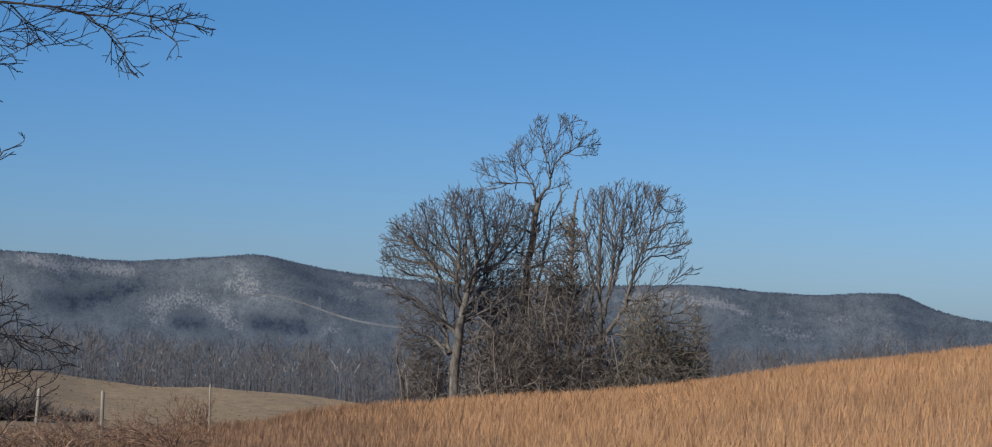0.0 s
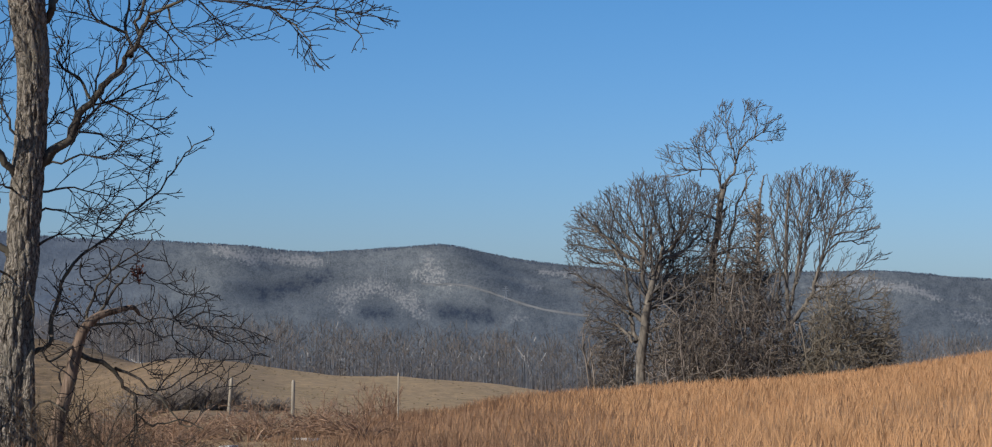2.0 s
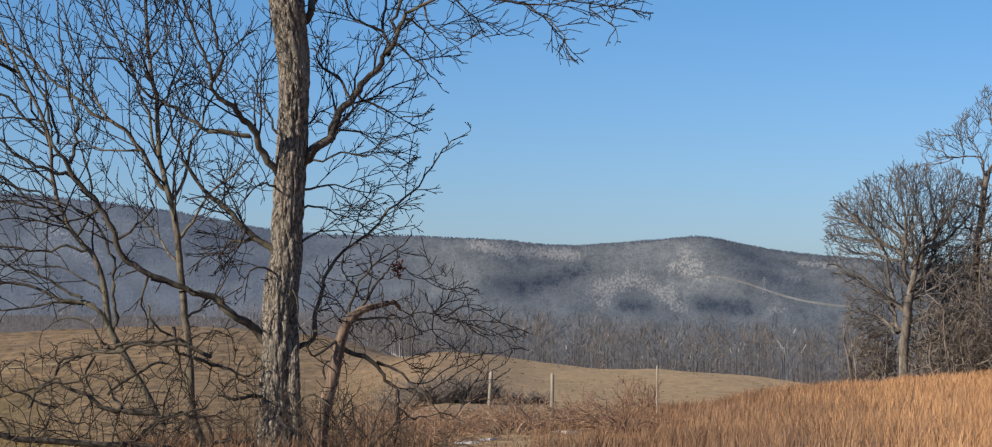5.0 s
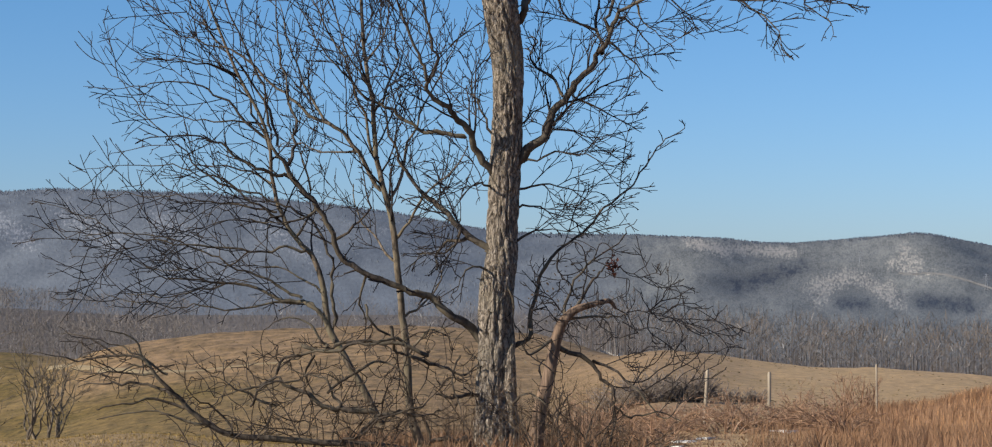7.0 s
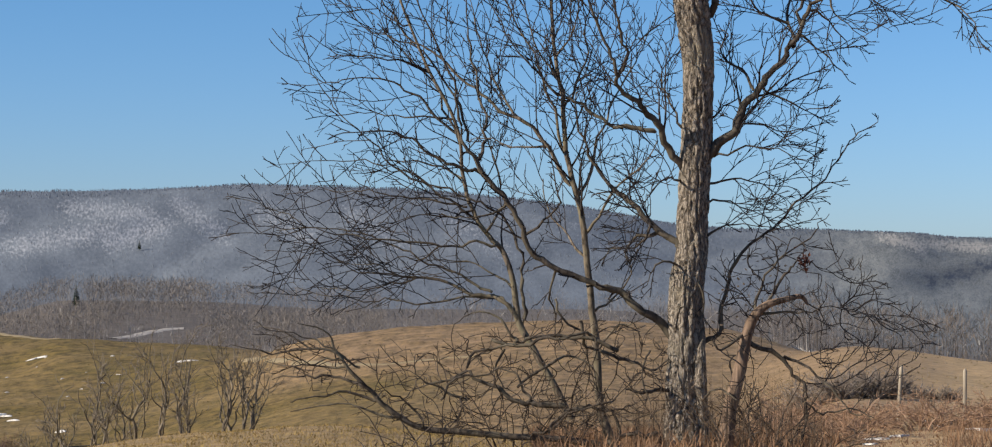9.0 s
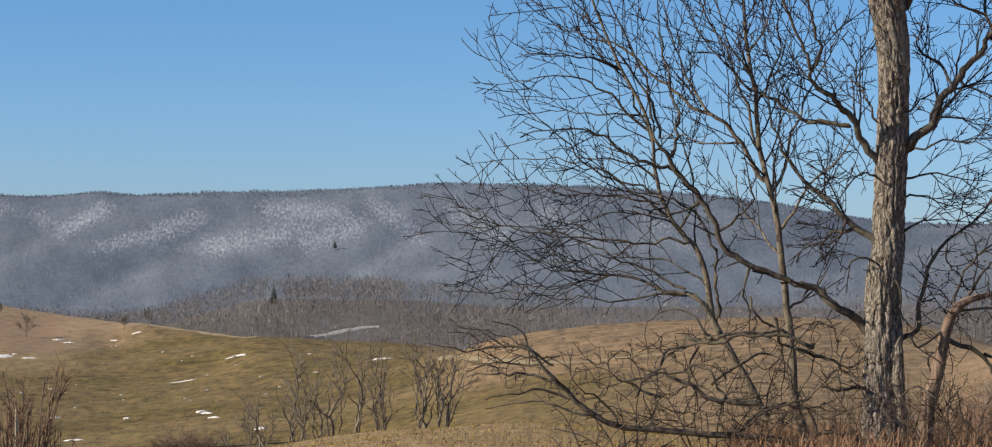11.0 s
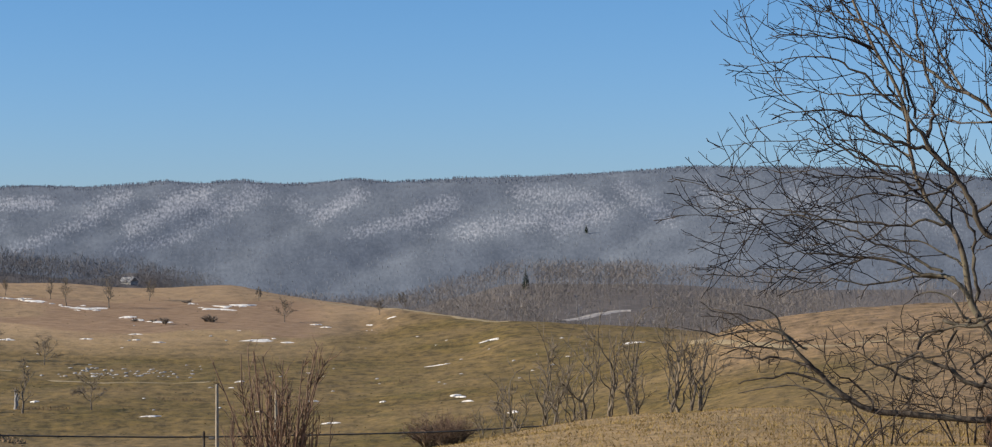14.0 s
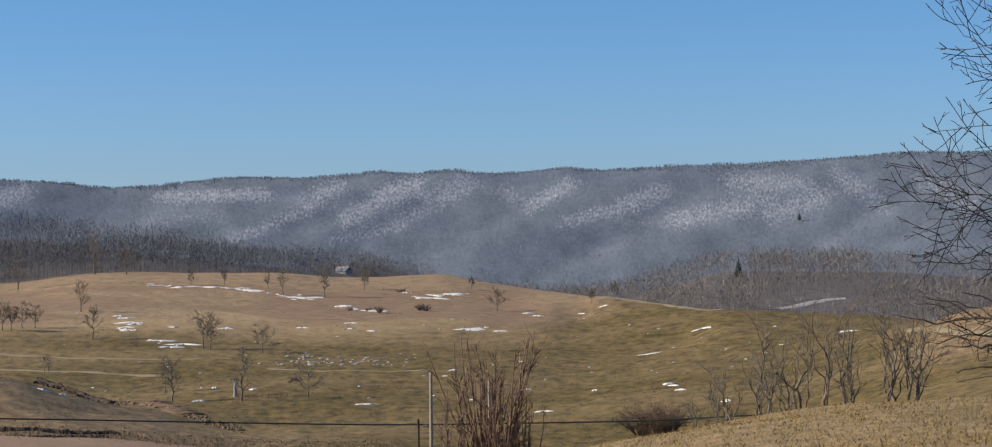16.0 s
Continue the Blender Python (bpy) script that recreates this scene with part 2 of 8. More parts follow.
lie(-9, (20, -4.6), (50, -2.9), (110, -1.16), (150, -1.42), (300, -2.4), (500, -2.1), (900, -1.0), (1600, -.9), (2600, -.4), (4200, .84), (4900, .3))
lie(-4, (20, -4.8), (50, -3.3), (105, -1.94), (140, -2.2), (300, -2.8), (450, -2.5), (900, -1.1), (1600, -.9), (2600, -.3), (4200, .98), (4900, .5))
lie(.5, (20, -5), (50, -3.6), (100, -2.32), (140, -2.62), (220, -2.8), (300, -2.9), (450, -2.6), (900, -1), (1600, -.8), (2600, -.1), (4200, .88), (4900, .4))
lie(4, (20, -5), (50, -3.7), (85, -2.62), (130, -3.0), (160, -2.9), (250, -2.3), (330, -2.75), (450, -2.6), (900, -1), (1600, -.7), (2600, 0), (4200, 1.16), (4900, .6))
lie(7, (20, -5.1), (50, -3.9), (75, -3.14), (110, -3.25), (160, -2.9), (250, -2.05), (330, -2.6), (450, -2.5), (900, -.9), (1600, -.7), (2600, 0), (4200, 1.52), (4900, .7))
lie(10, (20, -5.2), (50, -4.1), (65, -3.6), (90, -3.3), (160, -2.7), (260, -1.92), (340, -2.4), (450, -2.4), (900, -.9), (1600, -.7), (2600, 0), (4200, 1.33), (4900, .7))
lie(13.2, (20, -5.3), (50, -4.3), (65, -3.5), (90, -3.2), (150, -2.6), (270, -1.55), (350, -2.0), (450, -2.1), (900, -.8), (1600, -.7), (2600, 0), (4200, 1.56), (4900, .8))
lie(17, (20, -5.6), (35, -4.5), (60, -4.1), (100, -4.3), (160, -3.6), (260, -2.3), (400, -1.12), (480, -1.5), (650, -1.6), (900, -.9), (1600, -.7), (2600, 0), (4200, 1.58), (4900, .8))
lie(20.5, (20, -5.7), (35, -4.6), (60, -4.1), (90, -4.4), (160, -3.7), (260, -2.3), (420, -.92), (520, -1.4), (650, -1.6), (900, -.9), (1300, -.6), (1800, -.9), (2600, 0), (4200, 2.15), (4900, 1))
lie(24, (20, -5.8), (35, -4.7), (60, -3.98), (90, -4.6), (160, -4), (270, -2.4), (430, -1.04), (520, -1.5), (700, -1.6), (1000, -.9), (1300, -.6), (1800, -1), (2600, 0), (4200, 2.55), (4900, 1.2))
lie(27.5, (20, -6), (35, -5), (60, -3.75), (90, -4.7), (160, -4.3), (280, -2.7), (440, -1.36), (540, -1.8), (750, -1.7), (1000, -1.0), (1200, -.62), (1400, -.6), (1800, -1), (2600, 0), (4200, 2.7), (4900, 1.3))
lie(31, (20, -6), (35, -5.2), (60, -3.95), (90, -4.9), (160, -4.8), (260, -3.8), (420, -2.5), (650, -1.6), (800, -1.75), (1000, -.95), (1200, -.42), (1400, -.45), (1800, -1), (2600, -.2), (4200, 2.68), (4900, 1.3))
lie(34.5, (20, -6.2), (35, -5.6), (60, -4.35), (95, -5.5), (180, -5.6), (270, -4.5), (450, -2.8), (700, -1.4), (820, -1.7), (1000, -.95), (1200, -.38), (1400, -.45), (1800, -1.1), (2600, -.4), (4200, 2.5), (4900, 1.2))
lie(35.6, (20, -6.3), (35, -5.8), (60, -4.55), (96, -5.6), (180, -5.7), (268, -4.6), (430, -3.0), (560, -2.3), (660, -1.72), (745, -1.3), (860, -1.65), (1000, -1.1), (1200, -.62), (1400, -.7), (1800, -1.1), (2600, -.45), (4200, 2.48), (4900, 1.2))
lie(36.3, (20, -6.35), (35, -5.9), (60, -4.68), (97, -5.7), (180, -5.8), (266, -4.68), (415, -3.2), (560, -2.4), (680, -1.72), (778, -1.2), (890, -1.58), (1000, -1.2), (1220, -.8), (1400, -.8), (1800, -1.12), (2600, -.48), (4200, 2.46), (4900, 1.2))
lie(37.0, (20, -6.4), (35, -6.0), (60, -4.8), (98, -5.8), (180, -5.9), (264, -4.75), (400, -3.4), (560, -2.48), (700, -1.68), (810, -1.12), (920, -1.5), (1000, -1.3), (1250, -1.0), (1800, -1.15), (2600, -.5), (4200, 2.45), (4900, 1.2))
lie(37.75, (20, -6.5), (35, -6.1), (60, -4.95), (99, -5.9), (180, -6.05), (262, -4.83), (370, -3.7), (560, -2.54), (700, -1.78), (845, -1.02), (950, -1.5), (1050, -1.3), (1280, -1.15), (1800, -1.17), (2600, -.55), (4200, 2.44), (4900, 1.2))
lie(38.5, (20, -6.6), (35, -6.2), (60, -5.12), (100, -6), (180, -6.2), (260, -4.9), (350, -4.0), (560, -2.6), (750, -1.62), (880, -0.95), (1000, -1.45), (1300, -1.3), (1800, -1.2), (2600, -.6), (4200, 2.43), (4900, 1.2))
lie(39.4, (20, -6.7), (35, -6.4), (60, -5.4), (100, -6.15), (180, -6.25), (260, -4.95), (350, -4.05), (560, -2.6), (750, -1.55), (910, -0.84), (1040, -1.3), (1350, -1.3), (1800, -1.2), (2600, -.6), (4200, 2.42), (4900, 1.2))
lie(40.4, (20, -6.8), (35, -6.6), (60, -5.7), (100, -6.3), (180, -6.3), (260, -5.0), (350, -4.1), (560, -2.6), (780, -1.38), (945, -0.7), (1080, -1.15), (1400, -1.28), (1800, -1.2), (2600, -.6), (4200, 2.41), (4900, 1.2))
lie(41.4, (20, -6.9), (35, -6.8), (60, -5.95), (100, -6.45), (180, -6.35), (260, -5.05), (350, -4.15), (560, -2.6), (800, -1.22), (975, -0.52), (1115, -0.97), (1450, -1.24), (1800, -1.2), (2600, -.6), (4200, 2.4), (4900, 1.2))
lie(42.3, (20, -7), (35, -7), (60, -6.2), (100, -6.6), (180, -6.4), (260, -5.1), (350, -4.2), (560, -2.6), (800, -1.2), (1000, -.36), (1150, -.8), (1500, -1.2), (2600, -.6), (4200, 2.4), (4900, 1.2))
lie(44.8, (20, -7), (35, -7), (60, -6.3), (100, -6.7), (180, -6.4), (260, -5.1), (350, -4.2), (560, -2.6), (800, -1.15), (1000, -.42), (1130, -.7), (1300, -.35), (1450, 0.0), (1700, -.9), (2600, -.55), (4200, 2.38), (4900, 1.2))
lie(47, (20, -7), (35, -7), (60, -6.4), (100, -6.8), (180, -6.4), (260, -5.1), (350, -4.2), (560, -2.6), (800, -1.1), (1000, -.27), (1130, -.45), (1300, -.1), (1700, -.9), (2600, -.5), (4200, 2.35), (4900, 1.2))
lie(51, (20, -7), (35, -7), (60, -6.4), (100, -6.8), (180, -6), (260, -4.6), (330, -3.85), (420, -3.68), (560, -2.6), (800, -1), (1000, -.24), (1130, -.15), (1300, .38), (1700, -.6), (2600, -.4), (4200, 2.07), (4900, 1))
lie(54.5, (20, -7), (35, -7), (60, -6.2), (100, -6.4), (180, -5.6), (260, -4.3), (330, -2.92), (400, -3.35), (520, -2.9), (750, -1.3), (950, -.6), (1100, -.15), (1300, .75), (1700, -.1), (2600, -.4), (4200, 2.28), (4900, 1))
lie(62, (20, -6), (35, -5.6), (100, -5.4), (260, -3.8), (330, -2.7), (520, -2.4), (950, -.6), (1300, .6), (2600, -.4), (4200, 2.2), (4900, 1))
lie(100, (30, -3.2), (100, -2), (400, -1), (1200, -0.4), (2600, 0), (4200, 2), (4900, 1))
lie(180, (30, -3.2), (100, -1.2), (400, -0.6), (1200, -0.4), (2600, 0), (4200, 1.6), (4900, 0.5))

AZ = np.unique(np.round(np.concatenate([np.arange(-180, -20, 4), np.arange(-20, 62, 0.34), np.arange(62, 179, 4), [180.0]]), 3))
LAND = smooth_curve(BEARINGS, np.array(PROFILES), AZ).T  # rings x bearings
RR, AA = np.meshgrid(RINGS, AZ, indexing="ij")
GX, GY = -RR * np.sin(np.radians(AA)), RR * np.cos(np.radians(AA))


def fractal(x, y, scale, octaves=4):
    """Smooth noise about -1..1 made of turned sine waves."""
    out, amp, tot = np.zeros_like(x), 1.0, 0.0
    rs = np.random.RandomState(int(scale * 7) % 9973)
    for _ in range(octaves):
        for _ in range(4):
            a, p = rs.uniform(0, 6.283, 2)
            k = 6.283 / scale * rs.uniform(0.7, 1.4)
            out += amp * np.sin(k * (x * math.cos(a) + y * math.sin(a)) + p + 1.3 * np.sin(k * 0.6 * (y * math.cos(a) - x * math.sin(a)) + 2 * p))
        tot += amp * 2.2
        amp, scale = amp * 0.5, scale * 0.48
    return out / tot


# uneven ground near by, rolling unevenness further off, spurs and hollows down the mountain sides
LAND += np.clip((RR - 10) / 30, 0, 1) * np.clip(1 - RR / 300, 0, 1) * 0.10 * fractal(GX, GY, 9.0)
LAND += np.clip((RR - 150) / 200, 0, 1) * np.clip(1 - (RR - 1200) / 800, 0, 1) * 0.45 * fractal(GX, GY, 110.0)
LAND += np.clip((RR - 150) / 100, 0, 1) * np.clip((1000 - RR) / 100, 0, 1) * 0.22 * fractal(GX, GY, 17.0, 2)
flank = np.clip((RR - 2300) / 900, 0, 1) * np.clip((4250 - RR) / 1000, 0, 1)
along = AA * 70.0 + RR * 0.28
spurs = np.abs(np.sin(along / 185.0 + 0.9 * np.sin(along / 310.0 + 1) + RR / 900.0)) + 0.45 * np.abs(np.sin(along / 71.0 + RR / 420.0 + 1.1 * np.sin(along / 160.0)))
flank = flank * (0.75 + 0.25 * np.clip((AA - 13) / 6, 0, 1))
LAND += flank * (10.0 * (spurs - 0.9) + 6.0 * fractal(GX, GY, 420.0, 4))
crest = np.exp(-((RR - 4200) / 260) ** 2)
LAND -= 8.0 * crest
LAND += crest * 2.6 * fractal(AA * 70.0, RR, 150.0, 5)
top_of = np.clip((RR - 3500) / 500, 0, 1) * np.clip((4600 - RR) / 300, 0, 1)
for bearing, wide, high in ((44.0, 0.5, 7.0), (42.0, 0.45, 7.0), (38.9, 0.6, 6.5), (48.2, 0.9, 4.0), (36.0, 0.5, 3.0), (52.5, 0.8, 4.0), (40.4, 0.4, -3.0), (46.0, 0.5, -3.0), (29.5, 0.8, 3.0)):
    LAND += top_of * high * np.exp(-((AA - bearing) / wide) ** 2)


# shoulders of the nearer hill
for bearing, lean, wide, high in ((6.8, 1.1, 1.3, 24.0), (11.6, -0.6, 0.9, 14.0), (2.2, 0.8, 0.8, 12.0), (-5.5, 0.7, 1.5, 18.0), (-9.5, 0.9, 0.9, 14.0)):
    centre = bearing - lean * (4000 - RR) / 1000
    LAND += high * np.exp(-((AA - centre) / wide) ** 2) * np.clip((RR - 2250) / 500, 0, 1) * np.clip((4050 - RR) / 900, 0, 1)


def ground_z(x, y):
    r = min(max(math.hypot(x, y), RINGS[0]), RINGS[-1])
    a = math.degrees(math.atan2(-x, y))
    i = min(max(int(np.searchsorted(RINGS, r)) - 1, 0), len(RINGS) - 2)
    j = min(max(int(np.searchsorted(AZ, a)) - 1, 0), len(AZ) - 2)
    s = (r - RINGS[i]) / (RINGS[i + 1] - RINGS[i])
    t = (a - AZ[j]) / (AZ[j + 1] - AZ[j])
    return float((LAND[i, j] * (1 - s) + LAND[i + 1, j] * s) * (1 - t) + (LAND[i, j + 1] * (1 - s) + LAND[i + 1, j + 1] * s) * t)


def spot(bearing, r, dz=0.0):
    """The place on the ground at a bearing and a distance from where the camera stands."""
    x, y = -r * math.sin(radians(bearing)), r * math.cos(radians(bearing))
    return Vector((x, y, ground_z(x, y) + dz))


def spots(bearings, rs, dz=0.0):
    """The same for arrays, as an array of places."""
    a, r = np.asarray(bearings, float), np.asarray(rs, float)
    i = np.clip(np.searchsorted(RINGS, r) - 1, 0, len(RINGS) - 2)
    j = np.clip(np.searchsorted(AZ, a) - 1, 0, len(AZ) - 2)
    s, t = (r - RINGS[i]) / (RINGS[i + 1] - RINGS[i]), (a - AZ[j]) / (AZ[j + 1] - AZ[j])
    z = (LAND[i, j] * (1 - s) + LAND[i + 1, j] * s) * (1 - t) + (LAND[i, j + 1] * (1 - s) + LAND[i + 1, j + 1] * s) * t
    return np.stack([-r * np.sin(np.radians(a)), r * np.cos(np.radians(a)), z + dz], 1)


# ---- mesh building ----
def mesh_of(name, verts, faces, material, smooth=True):
    """verts: n x 3; faces: m x 3 or m x 4 indices."""
    me = bpy.data.meshes.new(name)
    verts, faces = np.asarray(verts, np.float32), np.asarray(faces, np.int32)
    k = faces.shape[1]
    me.vertices.add(len(verts))
    me.vertices.foreach_set("co", verts.ravel())
    me.loops.add(faces.size)
    me.loops.foreach_set("vertex_index", faces.ravel())
    me.polygons.add(len(faces))
    me.polygons.foreach_set("loop_start", np.arange(0, faces.size, k, dtype=np.int32))
    me.polygons.foreach_set("loop_total", np.full(len(faces), k, np.int32))
    me.polygons.foreach_set("use_smooth", np.full(len(faces), smooth))
    me.materials.append(material)
    me.update(calc_edges=True)
    return me


def part_of(name, mesh, parent, label=""):
    ob = new(name, mesh)
    ob.parent = parent
    return tagged(ob, label)


def part(name, bm, material, parent, label=""):
    """Links a bmesh as one mesh object under a thing or a part."""
    me = bpy.data.meshes.new(name)
    bm.to_mesh(me)
    bm.free()
    me.materials.append(material)
    ob = new(name, me)
    if parent:
        ob.parent = parent
    return tagged(ob, label)


def thing(name, place, label, category, group="", kind=""):
    ob = new(name)
    ob.location = place
    return tagged(ob, label, category, group, kind)


def tubes(strands, sides=3, ribs=0.0):
    """Tapered tubes along strands, each a pair (points n x 3, radii n). Returns verts, quads."""
    groups = {}
    for p, r in strands:
        groups.setdefault(len(p), []).append((p, r))
    vs, fs, base = [], [], 0
    for n, lot in groups.items():
        P = np.array([p for p, _ in lot], float)
        R = np.array([r for _, r in lot], float)
        T = np.gradient(P, axis=1)
        T /= np.linalg.norm(T, axis=2, keepdims=True) + 1e-9
        ref = np.where(np.abs(T[..., 2:3]) > 0.85, np.array([1.0, 0.2, 0.0]), np.array([0.0, 0.0, 1.0]))
        ref = np.broadcast_to(ref[:, :1], T.shape)
        U = np.cross(T, ref)
        U /= np.linalg.norm(U, axis=2, keepdims=True) + 1e-9
        W = np.cross(T, U)
        ang = np.arange(sides) * 2 * math.pi / sides
        ring = U[:, :, None] * np.cos(ang)[:, None] + W[:, :, None] * np.sin(ang)[:, None]
        rad = np.broadcast_to(R[:, :, None, None], ring.shape[:3] + (1,))
        V = P[:, :, None] + ring * rad
        vs.append(V.reshape(-1, 3))
        s, i, k = np.meshgrid(np.arange(len(lot)), np.arange(n - 1), np.arange(sides), indexing="ij")
        a = base + (s * n + i) * sides
        k2 = (k + 1) % sides
        fs.append(np.stack([a + k, a + k2, a + sides + k2, a + sides + k], -1).reshape(-1, 4))
        base += len(lot) * n * sides
    return np.concatenate(vs), np.concatenate(fs)


def ribbons(P, W):
    """Flat blades: P (s, n, 3) midlines, W (s, n, 3) half widths. Returns verts, quads."""
    s, n, _ = P.shape
    V = np.stack([P - W, P + W], 2).reshape(-1, 3)
    a, i = np.meshgrid(np.arange(s), np.arange(n - 1), indexing="ij")
    o = (a * n + i) * 2
    return V, np.stack([o, o + 1, o + 3, o + 2], -1).reshape(-1, 4)


def sprout(parents, rs, gap, length, angle=50.0, n=5, wander=0.18, lift=0.12, thin=0.55, least=0.004, start=0.25, flat=1.0, tip=0.45):
    """Side shoots off parent strands: about one every gap metres, length (least, most) metres, shorter towards the parent's end."""
    out = []
    for p, r in parents:
        seg = np.linalg.norm(np.diff(p, axis=0), axis=1)
        cum = np.concatenate([[0], np.cumsum(seg)])
        total = cum[-1]
        count = rs.poisson(total * (1 - start) / gap) + 1
        for _ in range(count):
            f = start + (1 - start) * rs.rand() ** 0.85
            i = min(int(np.searchsorted(cum, f * total)) - 1, len(seg) - 1)
            i = max(i, 0)
            u = (f * total - cum[i]) / max(seg[i], 1e-6)
            q = p[i] * (1 - u) + p[i + 1] * u
            rad = r[i] * (1 - u) + r[i + 1] * u
            t = (p[i + 1] - p[i]) / max(seg[i], 1e-6)
            v = rs.normal(size=3)
            v[1] *= flat
            v -= t * v.dot(t)
            v /= np.linalg.norm(v) + 1e-9
            a = math.radians(angle * rs.uniform(0.6, 1.35))
            d = t * math.cos(a) + v * math.sin(a)
            d[2] += lift
            le = rs.uniform(*length) * (1.1 - tip * f)
            step = le / (n - 1)
            pts = [q]
            for _ in range(n - 1):
                d = d / np.linalg.norm(d)
                pts.append(pts[-1] + d * step)
                d = d + rs.normal(size=3) * wander
                d[2] += lift * 0.5
            r0 = max(rad * thin, least)
            out.append((np.array(pts), np.linspace(r0, max(least * 0.7, r0 * 0.3), n)))
    return out


def inside(outline, u, v):
    """Which of the points (u, v) lie inside a closed outline."""
    hit = np.zeros(len(u), bool)
    for (x0, y0), (x1, y1) in zip(outline, outline[1:] + outline[:1]):
        if y0 != y1:
            hit ^= ((y0 > v) != (y1 > v)) & (u < (x1 - x0) * (v - y0) / (y1 - y0) + x0)
    return hit


def cloud(outline, count, deep, rs, away, plane):
    """Places spread evenly through a crown: inside an outline (across, up), and deep metres to the front and the back of it."""
    xs, ys = [p[0] for p in outline], [p[1] for p in outline]
    u, v = rs.uniform(min(xs), max(xs), count * 4), rs.uniform(min(ys), max(ys), count * 4)
    keep = np.flatnonzero(inside(outline, u, v))[:count]
    u, v, w = u[keep], v[keep], rs.uniform(-deep, deep, len(keep)) + away
    tb, dist = radians(plane[0]), plane[1]
    k = (dist + w) / dist
    axis, side = np.array([-math.sin(tb), math.cos(tb), 0.0]), np.array([math.cos(tb), math.sin(tb), 0.0])
    return side * (u * k)[:, None] + axis * (dist + w)[:, None] + np.array([0, 0, 1.0]) * (v * k + EYE)[:, None]


def in_crown(outlines, plane, pts):
    """Which points lie inside any of the outlines, as seen from where the camera stands."""
    tb, dist = radians(plane[0]), plane[1]
    k = (pts[:, 1] * math.cos(tb) - pts[:, 0] * math.sin(tb)) / dist
    u, v = (pts[:, 0] * math.cos(tb) + pts[:, 1] * math.sin(tb)) / k, (pts[:, 2] - EYE) / k
    return np.any([inside(o, u, v) for o in outlines], axis=0)


def ramify(parents, rs, gap, length, crown, centre, angle=40.0, n=6, wander=0.08, flow=0.3, curve=0.05, thin=0.5, least=0.007, start=0.12):
    """Side branches in even steps along their parents, in turn to either side, that run outward from the centre of the tree and end
    where the crown ends. crown: outlines and plane, or None."""
    lines, radii = [], []
    for p, r in parents:
        seg = np.linalg.norm(np.diff(p, axis=0), axis=1)
        cum = np.concatenate([[0], np.cumsum(seg)])
        count = int(cum[-1] * (1 - start) / gap + rs.rand())
        turn = rs.uniform(0, 6.283)
        for k in range(count):
            f = start + (1 - start) * (k + rs.uniform(0.2, 0.8)) / count
            i = max(min(int(np.searchsorted(cum, f * cum[-1])) - 1, len(seg) - 1), 0)
            u = (f * cum[-1] - cum[i]) / max(seg[i], 1e-6)
            q = p[i] * (1 - u) + p[i + 1] * u
            t = (p[i + 1] - p[i]) / max(seg[i], 1e-6)
            turn += 2.6 + rs.normal() * 0.5
            side = np.cross(t, (0.3, 0.2, 0.93))
            side /= np.linalg.norm(side) + 1e-9
            v = side * math.cos(turn) + np.cross(t, side) * math.sin(turn)
            a = math.radians(angle * rs.uniform(0.7, 1.3))
            away = q - centre
            d = t * math.cos(a) + v * math.sin(a) + away / (np.linalg.norm(away) + 1e-9) * flow
            le = rs.uniform(*length) * (1.15 - 0.55 * f) / (n - 1)
            pts = [q]
            for _ in range(n - 1):
                d = d / np.linalg.norm(d)
                pts.append(pts[-1] + d * le)
                d = d + rs.normal(size=3) * wander
                d[2] += curve
            lines.append(pts)
            radii.append(max((r[i] * (1 - u) + r[i + 1] * u) * thin, least))
    lines = np.array(lines)
    if crown:
        outlines, plane, edge = crown
        ok = in_crown(outlines, plane, lines.reshape(-1, 3)).reshape(lines.shape[:2])
        ok[:, :2] = True
    out = []
    for i, r0 in enumerate(radii):
        m = n
        if crown and not ok[i].all():
            m = max(int(np.argmin(ok[i])) + rs.randint(0, edge + 1), 2)
        m = min(m, n)
        out.append((lines[i][:m], np.linspace(r0, max(least * 0.75, r0 * 0.35), n)[:m]))
    return out


